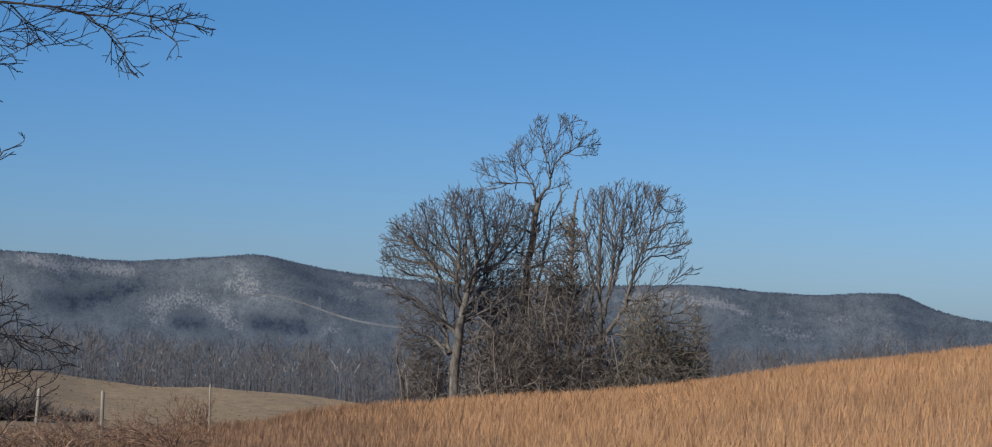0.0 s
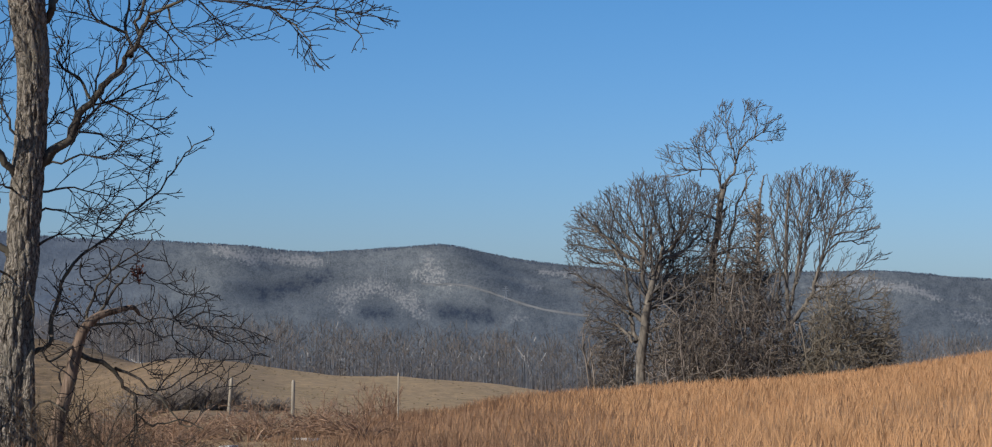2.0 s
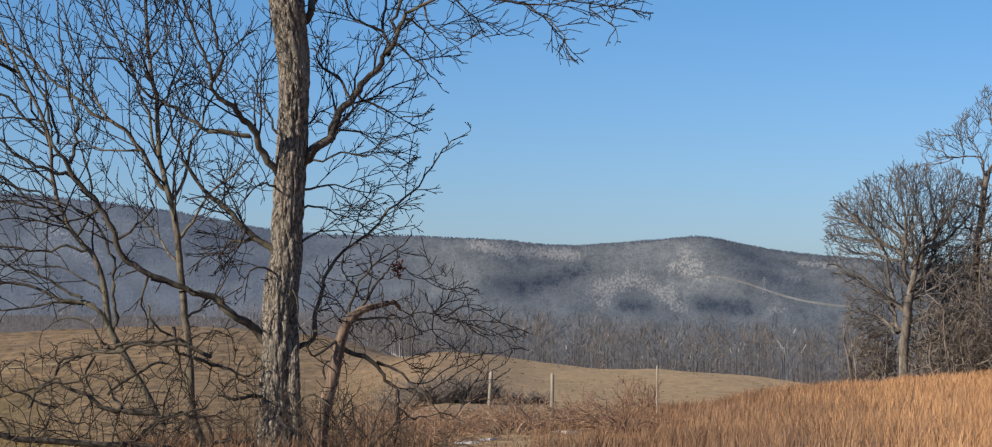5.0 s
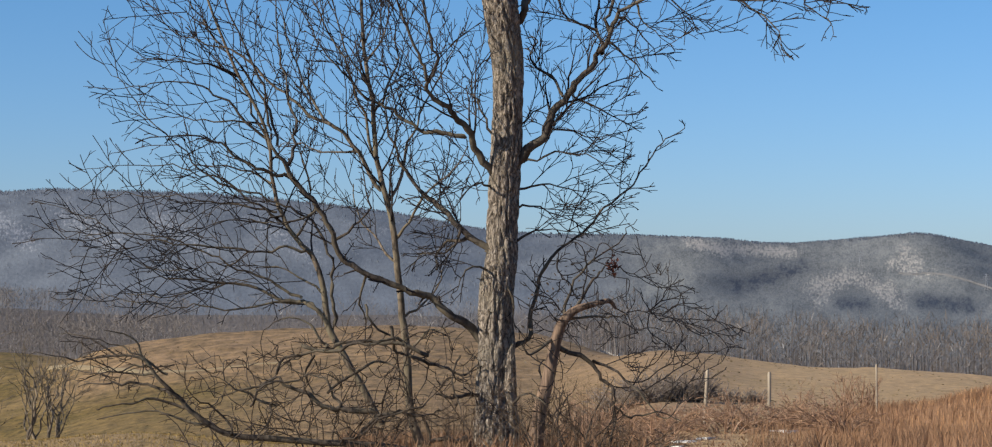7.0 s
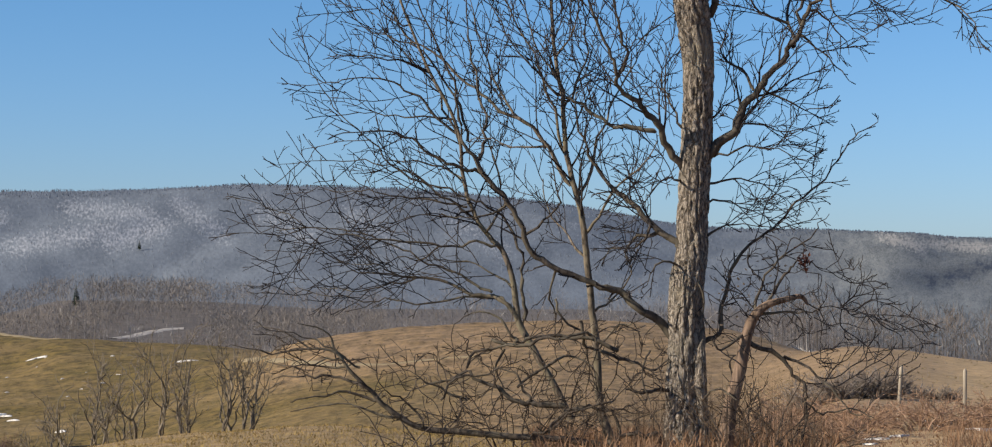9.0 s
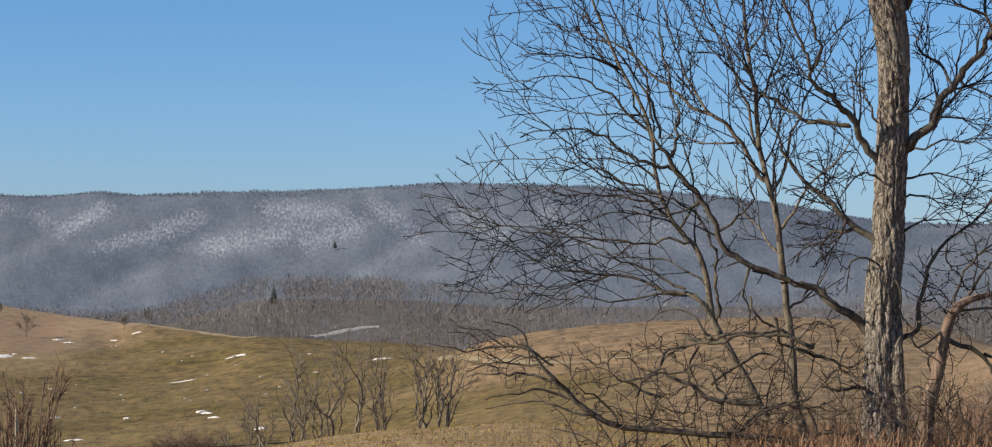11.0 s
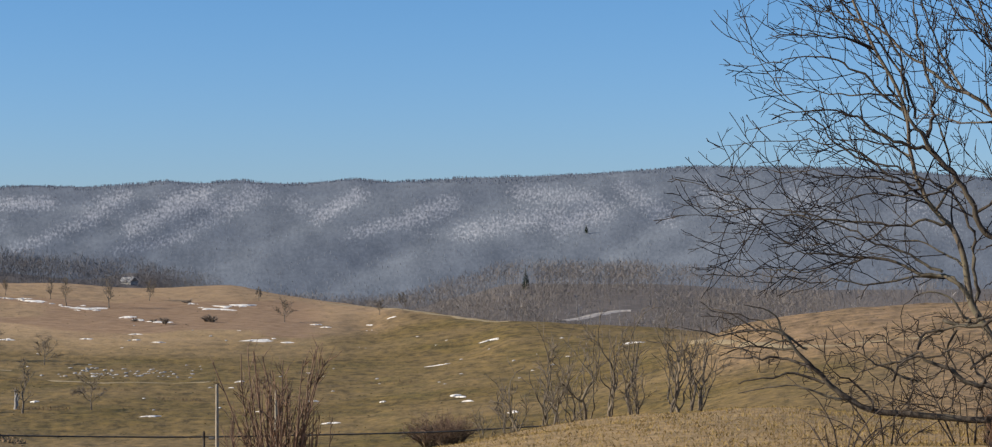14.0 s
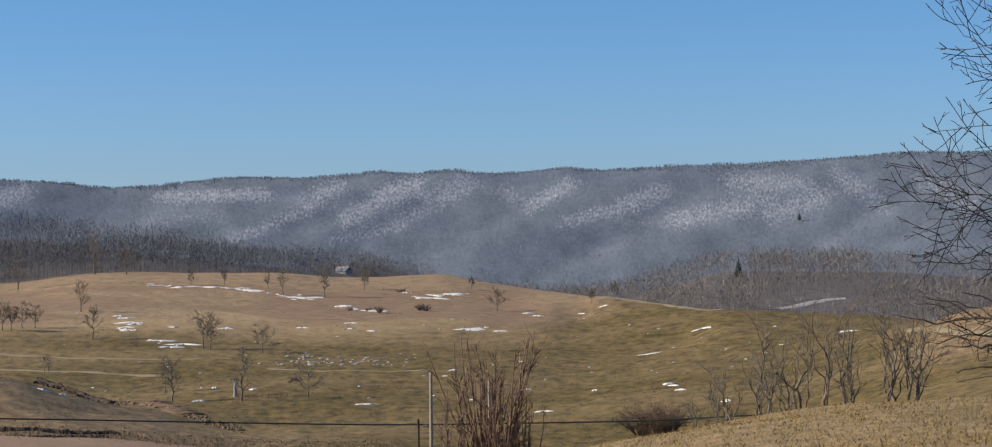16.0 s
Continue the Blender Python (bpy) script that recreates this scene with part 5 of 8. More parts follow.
LOW_LIMBS.append(limb((-4.56, -1.08, 0.032), (-4.77, -0.71, 0.026), (-5.19, -0.61, 0.016)))
LOW_LIMBS.append(limb((-1.51, -0.9, 0.042), (-1.72, -0.61, 0.032), (-2.14, -0.4, 0.026), (-2.56, -0.61, 0.016)))
LOW_LIMBS.append(limb((-1.3, -1.89, 0.042), (-1.51, -1.45, 0.032), (-1.93, -1.34, 0.021), (-2.25, -1.03, 0.013)))
LOW_LIMBS.append(limb((-5.61, -1.13, 0.021), (-6.03, -1.03, 0.016), (-6.45, -1.08, 0.011)))
LOW_LIMBS.append(limb((-4.35, -1.34, 0.032), (-5.09, -1.29, 0.026), (-5.72, -1.24, 0.016)))
LOW_LIMBS.append(limb((-4.98, -1.03, 0.026), (-5.51, -0.71, 0.019), (-5.93, -0.66, 0.011)))
LOW_LIMBS.append(limb((-1.93, -0.87, 0.042), (-1.51, -0.97, 0.047), (-0.99, -0.82, 0.053), (-0.46, -0.76, 0.047), (-0.2, -0.9, 0.042)))
LOW_LIMBS.append(limb((-0.15, -1.03, 0.042), (0.17, -1.18, 0.047), (0.48, -1.24, 0.042), (0.69, -1.36, 0.042), (0.99, -1.18, 0.032)))
LOW_LIMBS.append(limb((-1.51, -1.66, 0.032), (-0.99, -1.29, 0.037), (-0.67, -1.13, 0.037), (-0.25, -1.34, 0.032)))
LOW_LIMBS.append(limb((-0.99, -2.41, 0.042), (-0.46, -1.99, 0.047), (0.06, -2.03, 0.047), (0.2, -2.52, 0.053)))
LOW_LIMBS.append(limb((-1.3, -2.5, 0.032), (-0.67, -2.08, 0.037), (0.17, -1.76, 0.032)))
LOW_LIMBS.append(limb((-1.72, -1.03, 0.032), (-1.88, -1.34, 0.032), (-1.67, -1.68, 0.026)))
LOW_LIMBS.append(limb((-0.46, -0.55, 0.042), (-0.41, -0.87, 0.047), (-0.23, -1.03, 0.042), (0.12, -1.09, 0.032)))
LOW_LIMBS.append(limb((0.69, -1.03, 0.026), (0.55, -1.45, 0.026), (0.69, -1.87, 0.021)))
LOW_LIMBS.append(limb((-0.88, -0.19, 0.032), (-0.67, -0.61, 0.037), (-0.2, -0.84, 0.032)))
LOW_LIMBS.append(limb((-2.35, -1.34, 0.032), (-2.04, -1.03, 0.037), (-1.51, -0.94, 0.042)))
LOW_LIMBS.append(limb((-2.78, -1.87, 0.032), (-2.35, -1.45, 0.037), (-1.83, -1.34, 0.032)))
LOW_LIMBS.append(limb((0.8, -2.39, 0.053), (0.48, -2.39, 0.074), (0.17, -2.52, 0.095)))
LOW_LIMBS.append(limb((1.53, -1.87, 0.032), (1.85, -1.66, 0.032), (2.11, -1.87, 0.026)))
LOW_LIMBS.append(limb((3.22, -1.87, 0.032), (3.53, -2.08, 0.032), (3.95, -1.97, 0.026), (4.37, -2.13, 0.021)))
LOW_LIMBS.append(limb((-4.14, -1.34, 0.032), (-4.56, -1.03, 0.027), (-4.88, -0.87, 0.023), (-5.25, -0.76, 0.019), (-5.72, -0.71, 0.015), (-5.93, -0.55, 0.011)))
LOW_LIMBS.append(limb((-4.46, -1.18, 0.025), (-4.88, -1.29, 0.021), (-5.3, -1.13, 0.017), (-5.77, -1.18, 0.013)))
SNAG_LIMBS = []
SNAG_LIMBS.append(limb((1.9, -2.71, 0.168), (2.01, -1.97, 0.126), (2.17, -1.34, 0.116), (2.27, -0.82, 0.105), (2.38, -0.5, 0.095), (2.59, -0.29, 0.074), (2.9, -0.19, 0.053), (3.16, -0.13, 0.047), (3.28, -0.27, 0.021)))
SNAG_LIMBS.append(limb((2.3, -0.87, 0.063), (2.69, -1.03, 0.058), (3.01, -1.34, 0.053), (3.22, -1.55, 0.053), (3.24, -1.87, 0.042), (3.17, -2.5, 0.042)))
SNAG_LIMBS.append(limb((2.4, -0.45, 0.042), (2.8, -0.4, 0.032), (3.22, -0.38, 0.026), (3.74, -0.31, 0.016)))
SNAG_LIMBS.append(limb((2.27, -0.71, 0.042), (1.85, -1.03, 0.037), (1.69, -0.87, 0.032)))
SNAG_LIMBS.append(limb((2.59, -0.31, 0.042), (2.9, 0.23, 0.032), (3.06, 0.39, 0.026), (3.32, 0.44, 0.021), (3.58, 0.32, 0.016)))
SNAG_LIMBS.append(limb((2.9, -1.13, 0.037), (3.43, -1.45, 0.032), (3.85, -1.87, 0.026), (4.16, -2.08, 0.021)))
SNAG_LIMBS.append(limb((2.38, -0.5, 0.042), (2.53, 0.02, 0.032), (2.9, 0.55, 0.026), (3.43, 0.97, 0.021), (3.64, 1.23, 0.016)))
OAK_LIMBS = []
OAK_LIMBS.append(limb((-4.84, -6.24, 0.492), (-4.89, -3.99, 0.416), (-4.76, -2.34, 0.416), (-4.63, -0.7, 0.379), (-4.41, 0.54, 0.341), (-4.19, 1.57, 0.265), (-4.04, 2.6, 0.189)))
OAK_LIMBS.append(limb((-5.25, -2.35, 0.227), (-5.45, -1.13, 0.227), (-5.6, 0.1, 0.189), (-5.83, 1.33, 0.189), (-6.11, 2.97, 0.151), (-6.84, 4.4, 0.095), (-7.5, 5.83, 0.057)))
OAK_LIMBS.append(limb((-4.41, 0.54, 0.303), (-4.85, 1.76, 0.227), (-4.88, 3, 0.227), (-4.7, 4.24, 0.189), (-4.81, 5.47, 0.114), (-5.05, 7.12, 0.076)))
OAK_LIMBS.append(limb((-4.87, 2.59, 0.189), (-5.79, 3.19, 0.151), (-7.03, 3.57, 0.151), (-8.27, 3.75, 0.114), (-9.72, 3.93, 0.057)))
OAK_LIMBS.append(limb((-5.79, 3.19, 0.151), (-6.63, 3.99, 0.114), (-7.68, 4.8, 0.095), (-8.73, 5.81, 0.076), (-9.37, 6.41, 0.057)))
OAK_LIMBS.append(limb((-4.8, 3.41, 0.189), (-5.6, 4.22, 0.151), (-6.24, 5.03, 0.114), (-6.89, 6.26, 0.095), (-7.2, 7.28, 0.057)))
OAK_LIMBS.append(limb((-4.19, 1.57, 0.227), (-3.72, 2.61, 0.227), (-3.54, 3.85, 0.189), (-3.77, 5.08, 0.151), (-4.21, 6.31, 0.114), (-4.65, 7.95, 0.076)))
OAK_LIMBS.append(limb((-3.65, 3.44, 0.189), (-2.72, 4.28, 0.151), (-2.34, 5.52, 0.114), (-2.16, 7.18, 0.076)))
OAK_LIMBS.append(limb((-3.52, 3.03, 0.189), (-2.09, 3.67, 0.151), (-1.28, 4.51, 0.114), (-0.49, 5.97, 0.076), (-0.31, 7.21, 0.057)))
OAK_LIMBS.append(limb((-3.89, 0.96, 0.265), (-3.37, 1.79, 0.189), (-3.1, 2.62, 0.151), (-2.92, 3.86, 0.151), (-3.17, 5.92, 0.114), (-3.41, 7.77, 0.076)))
OAK_LIMBS.append(limb((-4.7, 4.24, 0.151), (-5.42, 5.05, 0.114), (-5.86, 6.28, 0.095), (-5.68, 7.72, 0.057)))
OAK_LIMBS.append(limb((-4.95, 2.38, 0.151), (-6.19, 2.56, 0.114), (-7.43, 2.74, 0.095), (-8.67, 3.13, 0.076), (-9.51, 3.64, 0.045)))
OAK_LIMBS.append(limb((-4.29, 0.54, 0.265), (-3.68, 0.76, 0.227), (-3.05, 0.57, 0.151), (-2.02, 0.51, 0.114), (-1, 0.82, 0.076)))
OAK_LIMBS.append(limb((-5.58, -0.51, 0.189), (-6.12, -0.24, 0.151), (-6.42, 0.17, 0.114)))
OAK_LIMBS.append(limb((-5.46, -2.36, 0.151), (-6.09, -1.55, 0.151), (-6.93, -1.16, 0.114), (-7.96, -0.97, 0.076)))
OAK_LIMBS.append(limb((-4.12, 2.19, 0.189), (-4.36, 3.83, 0.151), (-4.27, 5.48, 0.114), (-4.02, 7.14, 0.076)))
OAK_LIMBS.append(limb((-2.92, 3.86, 0.151), (-2.32, 4.7, 0.114), (-1.53, 6.36, 0.095), (-1.27, 7.61, 0.057)))
OAK_LIMBS.append(limb((-6.19, 2.97, 0.114), (-7.25, 4.19, 0.095), (-8.31, 5.19, 0.076), (-9.07, 6.21, 0.045)))
OAK_LIMBS.append(limb((-7.68, 4.8, 0.095), (-8.92, 4.98, 0.076), (-9.78, 4.75, 0.045)))
OAK_LIMBS.append(limb((-4.7, -1.1, 0.24), (-5.7, -0.2, 0.2), (-6.9, 0.7, 0.16), (-8.3, 1.4, 0.12), (-9.6, 2.1, 0.06)))
OAK_LIMBS.append(limb((-4.5, -0.4, 0.22), (-3.2, 0.7, 0.18), (-1.9, 1.5, 0.14), (-0.6, 2.2, 0.08)))
OAK_LIMBS.append(limb((-4.8, -2.2, 0.18), (-6.0, -1.7, 0.14), (-7.3, -1.6, 0.1), (-8.4, -1.1, 0.05)))
OAK_LIMBS.append(limb((-4.6, -1.8, 0.16), (-3.4, -1.2, 0.13), (-2.3, -0.9, 0.09), (-1.2, -1.2, 0.05)))
TALL_LIMBS = []
TALL_LIMBS.append(limb((0.15, -5.51, 0.379), (-0.08, -2.24, 0.341), (-0.25, 0.22, 0.303), (-0.33, 2.27, 0.303), (-0.24, 3.92, 0.303), (0.02, 5.16, 0.303), (0.23, 7.22, 0.265), (0.38, 7.97, 0.189)))
TALL_LIMBS.append(limb((0.23, 7.22, 0.189), (0.12, 8.46, 0.151), (-0.06, 9.08, 0.114), (-0.78, 10.01, 0.114), (-1, 10.92, 0.076), (-0.94, 11.83, 0.057)))
TALL_LIMBS.append(limb((-0.01, 8.87, 0.114), (-0.96, 8.93, 0.095), (-1.79, 8.83, 0.095), (-2.41, 9.24, 0.076), (-3.04, 9.55, 0.076), (-3.39, 10.46, 0.049)))
TALL_LIMBS.append(limb((-1.16, 8.43, 0.114), (-1.09, 9.06, 0.095), (-1.31, 9.88, 0.076), (-1.41, 10.7, 0.076), (-1.23, 11.66, 0.049)))
TALL_LIMBS.append(limb((-1.78, 8.75, 0.095), (-2.81, 8.48, 0.076), (-3.84, 8.38, 0.057), (-4.45, 8.24, 0.038)))
TALL_LIMBS.append(limb((0.3, 7.64, 0.189), (0.78, 8.47, 0.189), (1.09, 9.1, 0.189), (1.28, 9.93, 0.151), (1.68, 10.56, 0.151), (2.29, 10.98, 0.132), (2.91, 11.32, 0.114), (3.52, 11.42, 0.095), (4.26, 11.68, 0.057)))
TALL_LIMBS.append(limb((1.17, 9.31, 0.151), (0.99, 10.13, 0.114), (0.73, 10.74, 0.114), (0.55, 11.78, 0.095), (0.4, 13.01, 0.057)))
TALL_LIMBS.append(limb((0.73, 10.74, 0.095), (1.38, 11.58, 0.076), (1.65, 12.42, 0.057), (1.76, 13.25, 0.038)))
TALL_LIMBS.append(limb((2.29, 10.98, 0.114), (2.48, 11.81, 0.095), (2.26, 12.64, 0.076), (2.66, 13.31, 0.045)))
TALL_LIMBS.append(limb((2.91, 11.32, 0.076), (3.3, 12.04, 0.064), (4.12, 12.34, 0.045)))
TALL_LIMBS.append(limb((2.29, 10.98, 0.076), (3.12, 10.79, 0.057), (3.95, 10.81, 0.038)))
TALL_LIMBS.append(limb((0.55, 11.57, 0.076), (-0, 12.39, 0.068), (0.19, 13.22, 0.038)))
TALL_LIMBS.append(limb((1.68, 10.56, 0.095), (2.02, 10.07, 0.076), (2.33, 8.92, 0.045)))
TALL_LIMBS.append(limb((-0.24, 3.92, 0.189), (0.36, 4.75, 0.151), (0.75, 5.58, 0.114), (0.81, 6.82, 0.095)))
TALL_LIMBS.append(limb((-0.34, 2.68, 0.189), (0.38, 3.52, 0.189), (1.61, 3.87, 0.151), (2.64, 3.77, 0.114)))
TALL_LIMBS.append(limb((-0.04, 3.92, 0.189), (-0.79, 4.32, 0.189), (-1.09, 4.93, 0.151), (-1.73, 6.36, 0.114), (-1.97, 7.59, 0.076)))
TALL_LIMBS.append(limb((0.43, 1.05, 0.227), (0.71, 3.52, 0.227), (1.08, 5.59, 0.189), (1.54, 7.25, 0.189), (1.85, 8.29, 0.151), (2.24, 9.33, 0.076)))
TALL_LIMBS.append(limb((-1.31, 9.88, 0.076), (-2.02, 10.28, 0.061), (-2.84, 10.05, 0.045)))
TALL_LIMBS.append(limb((-0.78, 10.01, 0.095), (-0.17, 10.52, 0.076), (-0.27, 11.55, 0.045)))
ASH_LIMBS = []
ASH_LIMBS.append(limb((4.44, -4.6, 0.341), (4.37, -2.97, 0.341), (4.43, -1.74, 0.341), (4.57, -0.5, 0.265), (4.46, 1.14, 0.227), (4.38, 2.78, 0.189), (4.39, 4.42, 0.189), (4.44, 6.48, 0.151), (4.61, 8.34, 0.076)))
ASH_LIMBS.append(limb((4.51, -1.53, 0.265), (4.98, -0.7, 0.265), (5.58, 0.13, 0.246), (5.98, 0.76, 0.227), (6.17, 1.58, 0.227), (6.56, 2.82, 0.189), (6.95, 4.06, 0.151), (7.42, 5.31, 0.151), (7.73, 6.55, 0.114), (8.12, 7.79, 0.076), (8.3, 8.83, 0.049)))
ASH_LIMBS.append(limb((4.64, -0.09, 0.227), (4.87, 1.14, 0.189), (5.05, 2.38, 0.189), (5.22, 4.03, 0.151), (5.37, 5.27, 0.151), (5.88, 6.51, 0.114), (6.05, 8.17, 0.076), (6.28, 9.08, 0.049)))
ASH_LIMBS.append(limb((4.94, 1.56, 0.151), (5.53, 3.21, 0.151), (5.71, 4.45, 0.151), (5.89, 5.69, 0.114), (6.49, 6.52, 0.095), (6.66, 8.59, 0.057)))
ASH_LIMBS.append(limb((5.12, 2.79, 0.151), (5.38, 4.44, 0.132), (5.07, 5.67, 0.114), (5.25, 7.32, 0.076), (5.42, 9.06, 0.045)))
ASH_LIMBS.append(limb((7.15, 4.48, 0.114), (8.17, 4.91, 0.095), (9.19, 4.93, 0.076), (10.3, 5.24, 0.045)))
ASH_LIMBS.append(limb((6.56, 2.82, 0.114), (7.77, 4.29, 0.095), (9, 4.11, 0.076), (9.9, 4.33, 0.045)))
ASH_LIMBS.append(limb((6.18, 1.38, 0.151), (7, 1.39, 0.114), (8.22, 2.03, 0.095), (9.43, 2.88, 0.076), (10.98, 3.53, 0.045)))
ASH_LIMBS.append(limb((5.98, 0.76, 0.114), (7.41, 1.4, 0.095), (8.63, 1.63, 0.057)))
ASH_LIMBS.append(limb((7.73, 6.55, 0.095), (7.92, 7.38, 0.076), (8.73, 8.22, 0.057), (9.43, 7.9, 0.038)))
ASH_LIMBS.append(limb((7.54, 5.52, 0.095), (8.55, 6.36, 0.076), (9.87, 6.51, 0.045)))
ASH_LIMBS.append(limb((8.12, 7.79, 0.076), (8.95, 7.19, 0.061), (9.77, 7.41, 0.038)))
ASH_LIMBS.append(limb((4.17, -1.33, 0.151), (3.94, 0.3, 0.151), (4.02, 2.36, 0.151), (3.66, 4.41, 0.114), (3.41, 6.46, 0.095), (3.17, 8.31, 0.057)))
ASH_LIMBS.append(limb((5.89, 5.69, 0.114), (6.52, 5.08, 0.076), (7.35, 4.69, 0.057)))
ASH_LIMBS.append(limb((5.37, 5.27, 0.114), (4.64, 6.49, 0.095), (4.2, 8.13, 0.049)))
ASH_LIMBS.append(limb((6.95, 4.06, 0.114), (6.71, 5.71, 0.095), (7.1, 7.36, 0.076), (7.27, 8.93, 0.045)))
VINE_LIMBS = []
VINE_LIMBS.append(limb((2.8, -4.64, 0.341), (2.53, -1.37, 0.303), (2.69, 1.1, 0.303), (2.56, 3.56, 0.303), (2.6, 5.62, 0.265), (2.7, 7.27, 0.151), (2.96, 8.52, 0.076)))
VINE_LIMBS.append(limb((2.58, 2.33, 0.189), (1.66, 1.49, 0.151), (0.84, 1.06, 0.114)))
VINE_LIMBS.append(limb((2.63, 4.39, 0.189), (3.43, 5.23, 0.151), (4.03, 6.48, 0.114)))
VINE_LIMBS.append(limb((2.65, 3.15, 0.189), (1.84, 2.72, 0.189), (1.23, 2.1, 0.151)))
VINE_LIMBS.append(limb((2.64, 1.51, 0.189), (3.69, 2.35, 0.151), (4.29, 3.19, 0.114)))
VINE_LIMBS.append(limb((2.57, 5.21, 0.189), (1.97, 6.43, 0.151), (1.74, 7.67, 0.076)))
VINE_LIMBS.append(limb((2.72, -0.54, 0.189), (3.73, 0.3, 0.151), (4.54, 1.14, 0.114)))
VINE_LIMBS.append(limb((2.61, -1.37, 0.189), (1.29, -0.57, 0.151), (0.44, 0.64, 0.114)))
BENT_LIMBS = []
BENT_LIMBS.append(limb((6.68, -3.82, 0.227), (8.1, -2.89, 0.189), (9.52, -2.24, 0.151), (11.23, -1.68, 0.076)))
BENT_LIMBS.append(limb((4.22, -3.79, 0.189), (5.64, -2.94, 0.189), (6.65, -2.1, 0.151), (7.66, -1.46, 0.095), (8.67, -0.42, 0.057)))
BENT_LIMBS.append(limb((6.06, -3.75, 0.151), (6.66, -2.51, 0.114), (8.28, -1.45, 0.076), (9.5, -1.22, 0.057)))



def set_out(nodes, rs, bend, away, plane):
    """A limb's nodes (across, up, thickness) as points in the world; it bends by bend metres towards or from the eye along its length."""
    tb, dist = radians(plane[0]), plane[1]
    axis, side = np.array([-math.sin(tb), math.cos(tb), 0.0]), np.array([math.cos(tb), math.sin(tb), 0.0])
    f = np.linspace(0, 1, len(nodes))
    w = away + bend * f + dist * 0.004 * np.sin(f * 5 + rs.uniform(0, 6)) * f
    k = (dist + w) / dist
    u = np.array([p[0] for p in nodes]) * k
    v = np.array([p[1] for p in nodes]) * k
    pts = side * u[:, None] + axis * (dist + w)[:, None] + np.array([0, 0, 1.0]) * (v + EYE)[:, None]
    return pts, np.array([p[2] for p in nodes])


def shaggy_trunk(p, rad, sides=96, rings=170):
    """A trunk whose bark stands out in long broken plates between deep furrows."""
    t = np.linspace(0, len(p) - 1, rings)
    p = np.stack([np.interp(t, np.arange(len(p)), p[:, k]) for k in range(3)], 1)
    rad = np.interp(t, np.arange(len(rad)), rad)
    v, f = tubes([(p, rad)], sides)
    th = np.tile(np.arange(sides) * 2 * math.pi / sides, rings)
    z = np.repeat(p[:, 2], sides)
    mid = np.repeat(p, sides, axis=0)
    slip = 1.3 * np.sin(1.7 * z + 1.0) + 0.9 * np.sin(4.1 * z + 2 * th) + 0.5 * np.sin(9.7 * z + 5 * th)
    furrow = np.minimum(np.abs(np.sin(6 * th + slip)), np.abs(np.sin(4 * th - 0.8 * slip + 1.1)) * 1.2)
    crack = np.abs(np.sin(5.2 * z + 1.6 * np.sin(3 * th + z) + 1.2 * np.sin(7 * th)))
    plate = np.clip(furrow / 0.45, 0, 1) * (0.45 + 0.55 * np.clip(crack / 0.3, 0, 1)) + 0.18 * np.sin(13 * th + 7 * slip)
    out = (v - mid) / (np.linalg.norm(v - mid, axis=1, keepdims=True) + 1e-9)
    return v + out * ((plate - 0.55) * 0.05 * np.repeat(np.clip(rad / 0.25, 0.3, 1.2), sides))[:, None], f


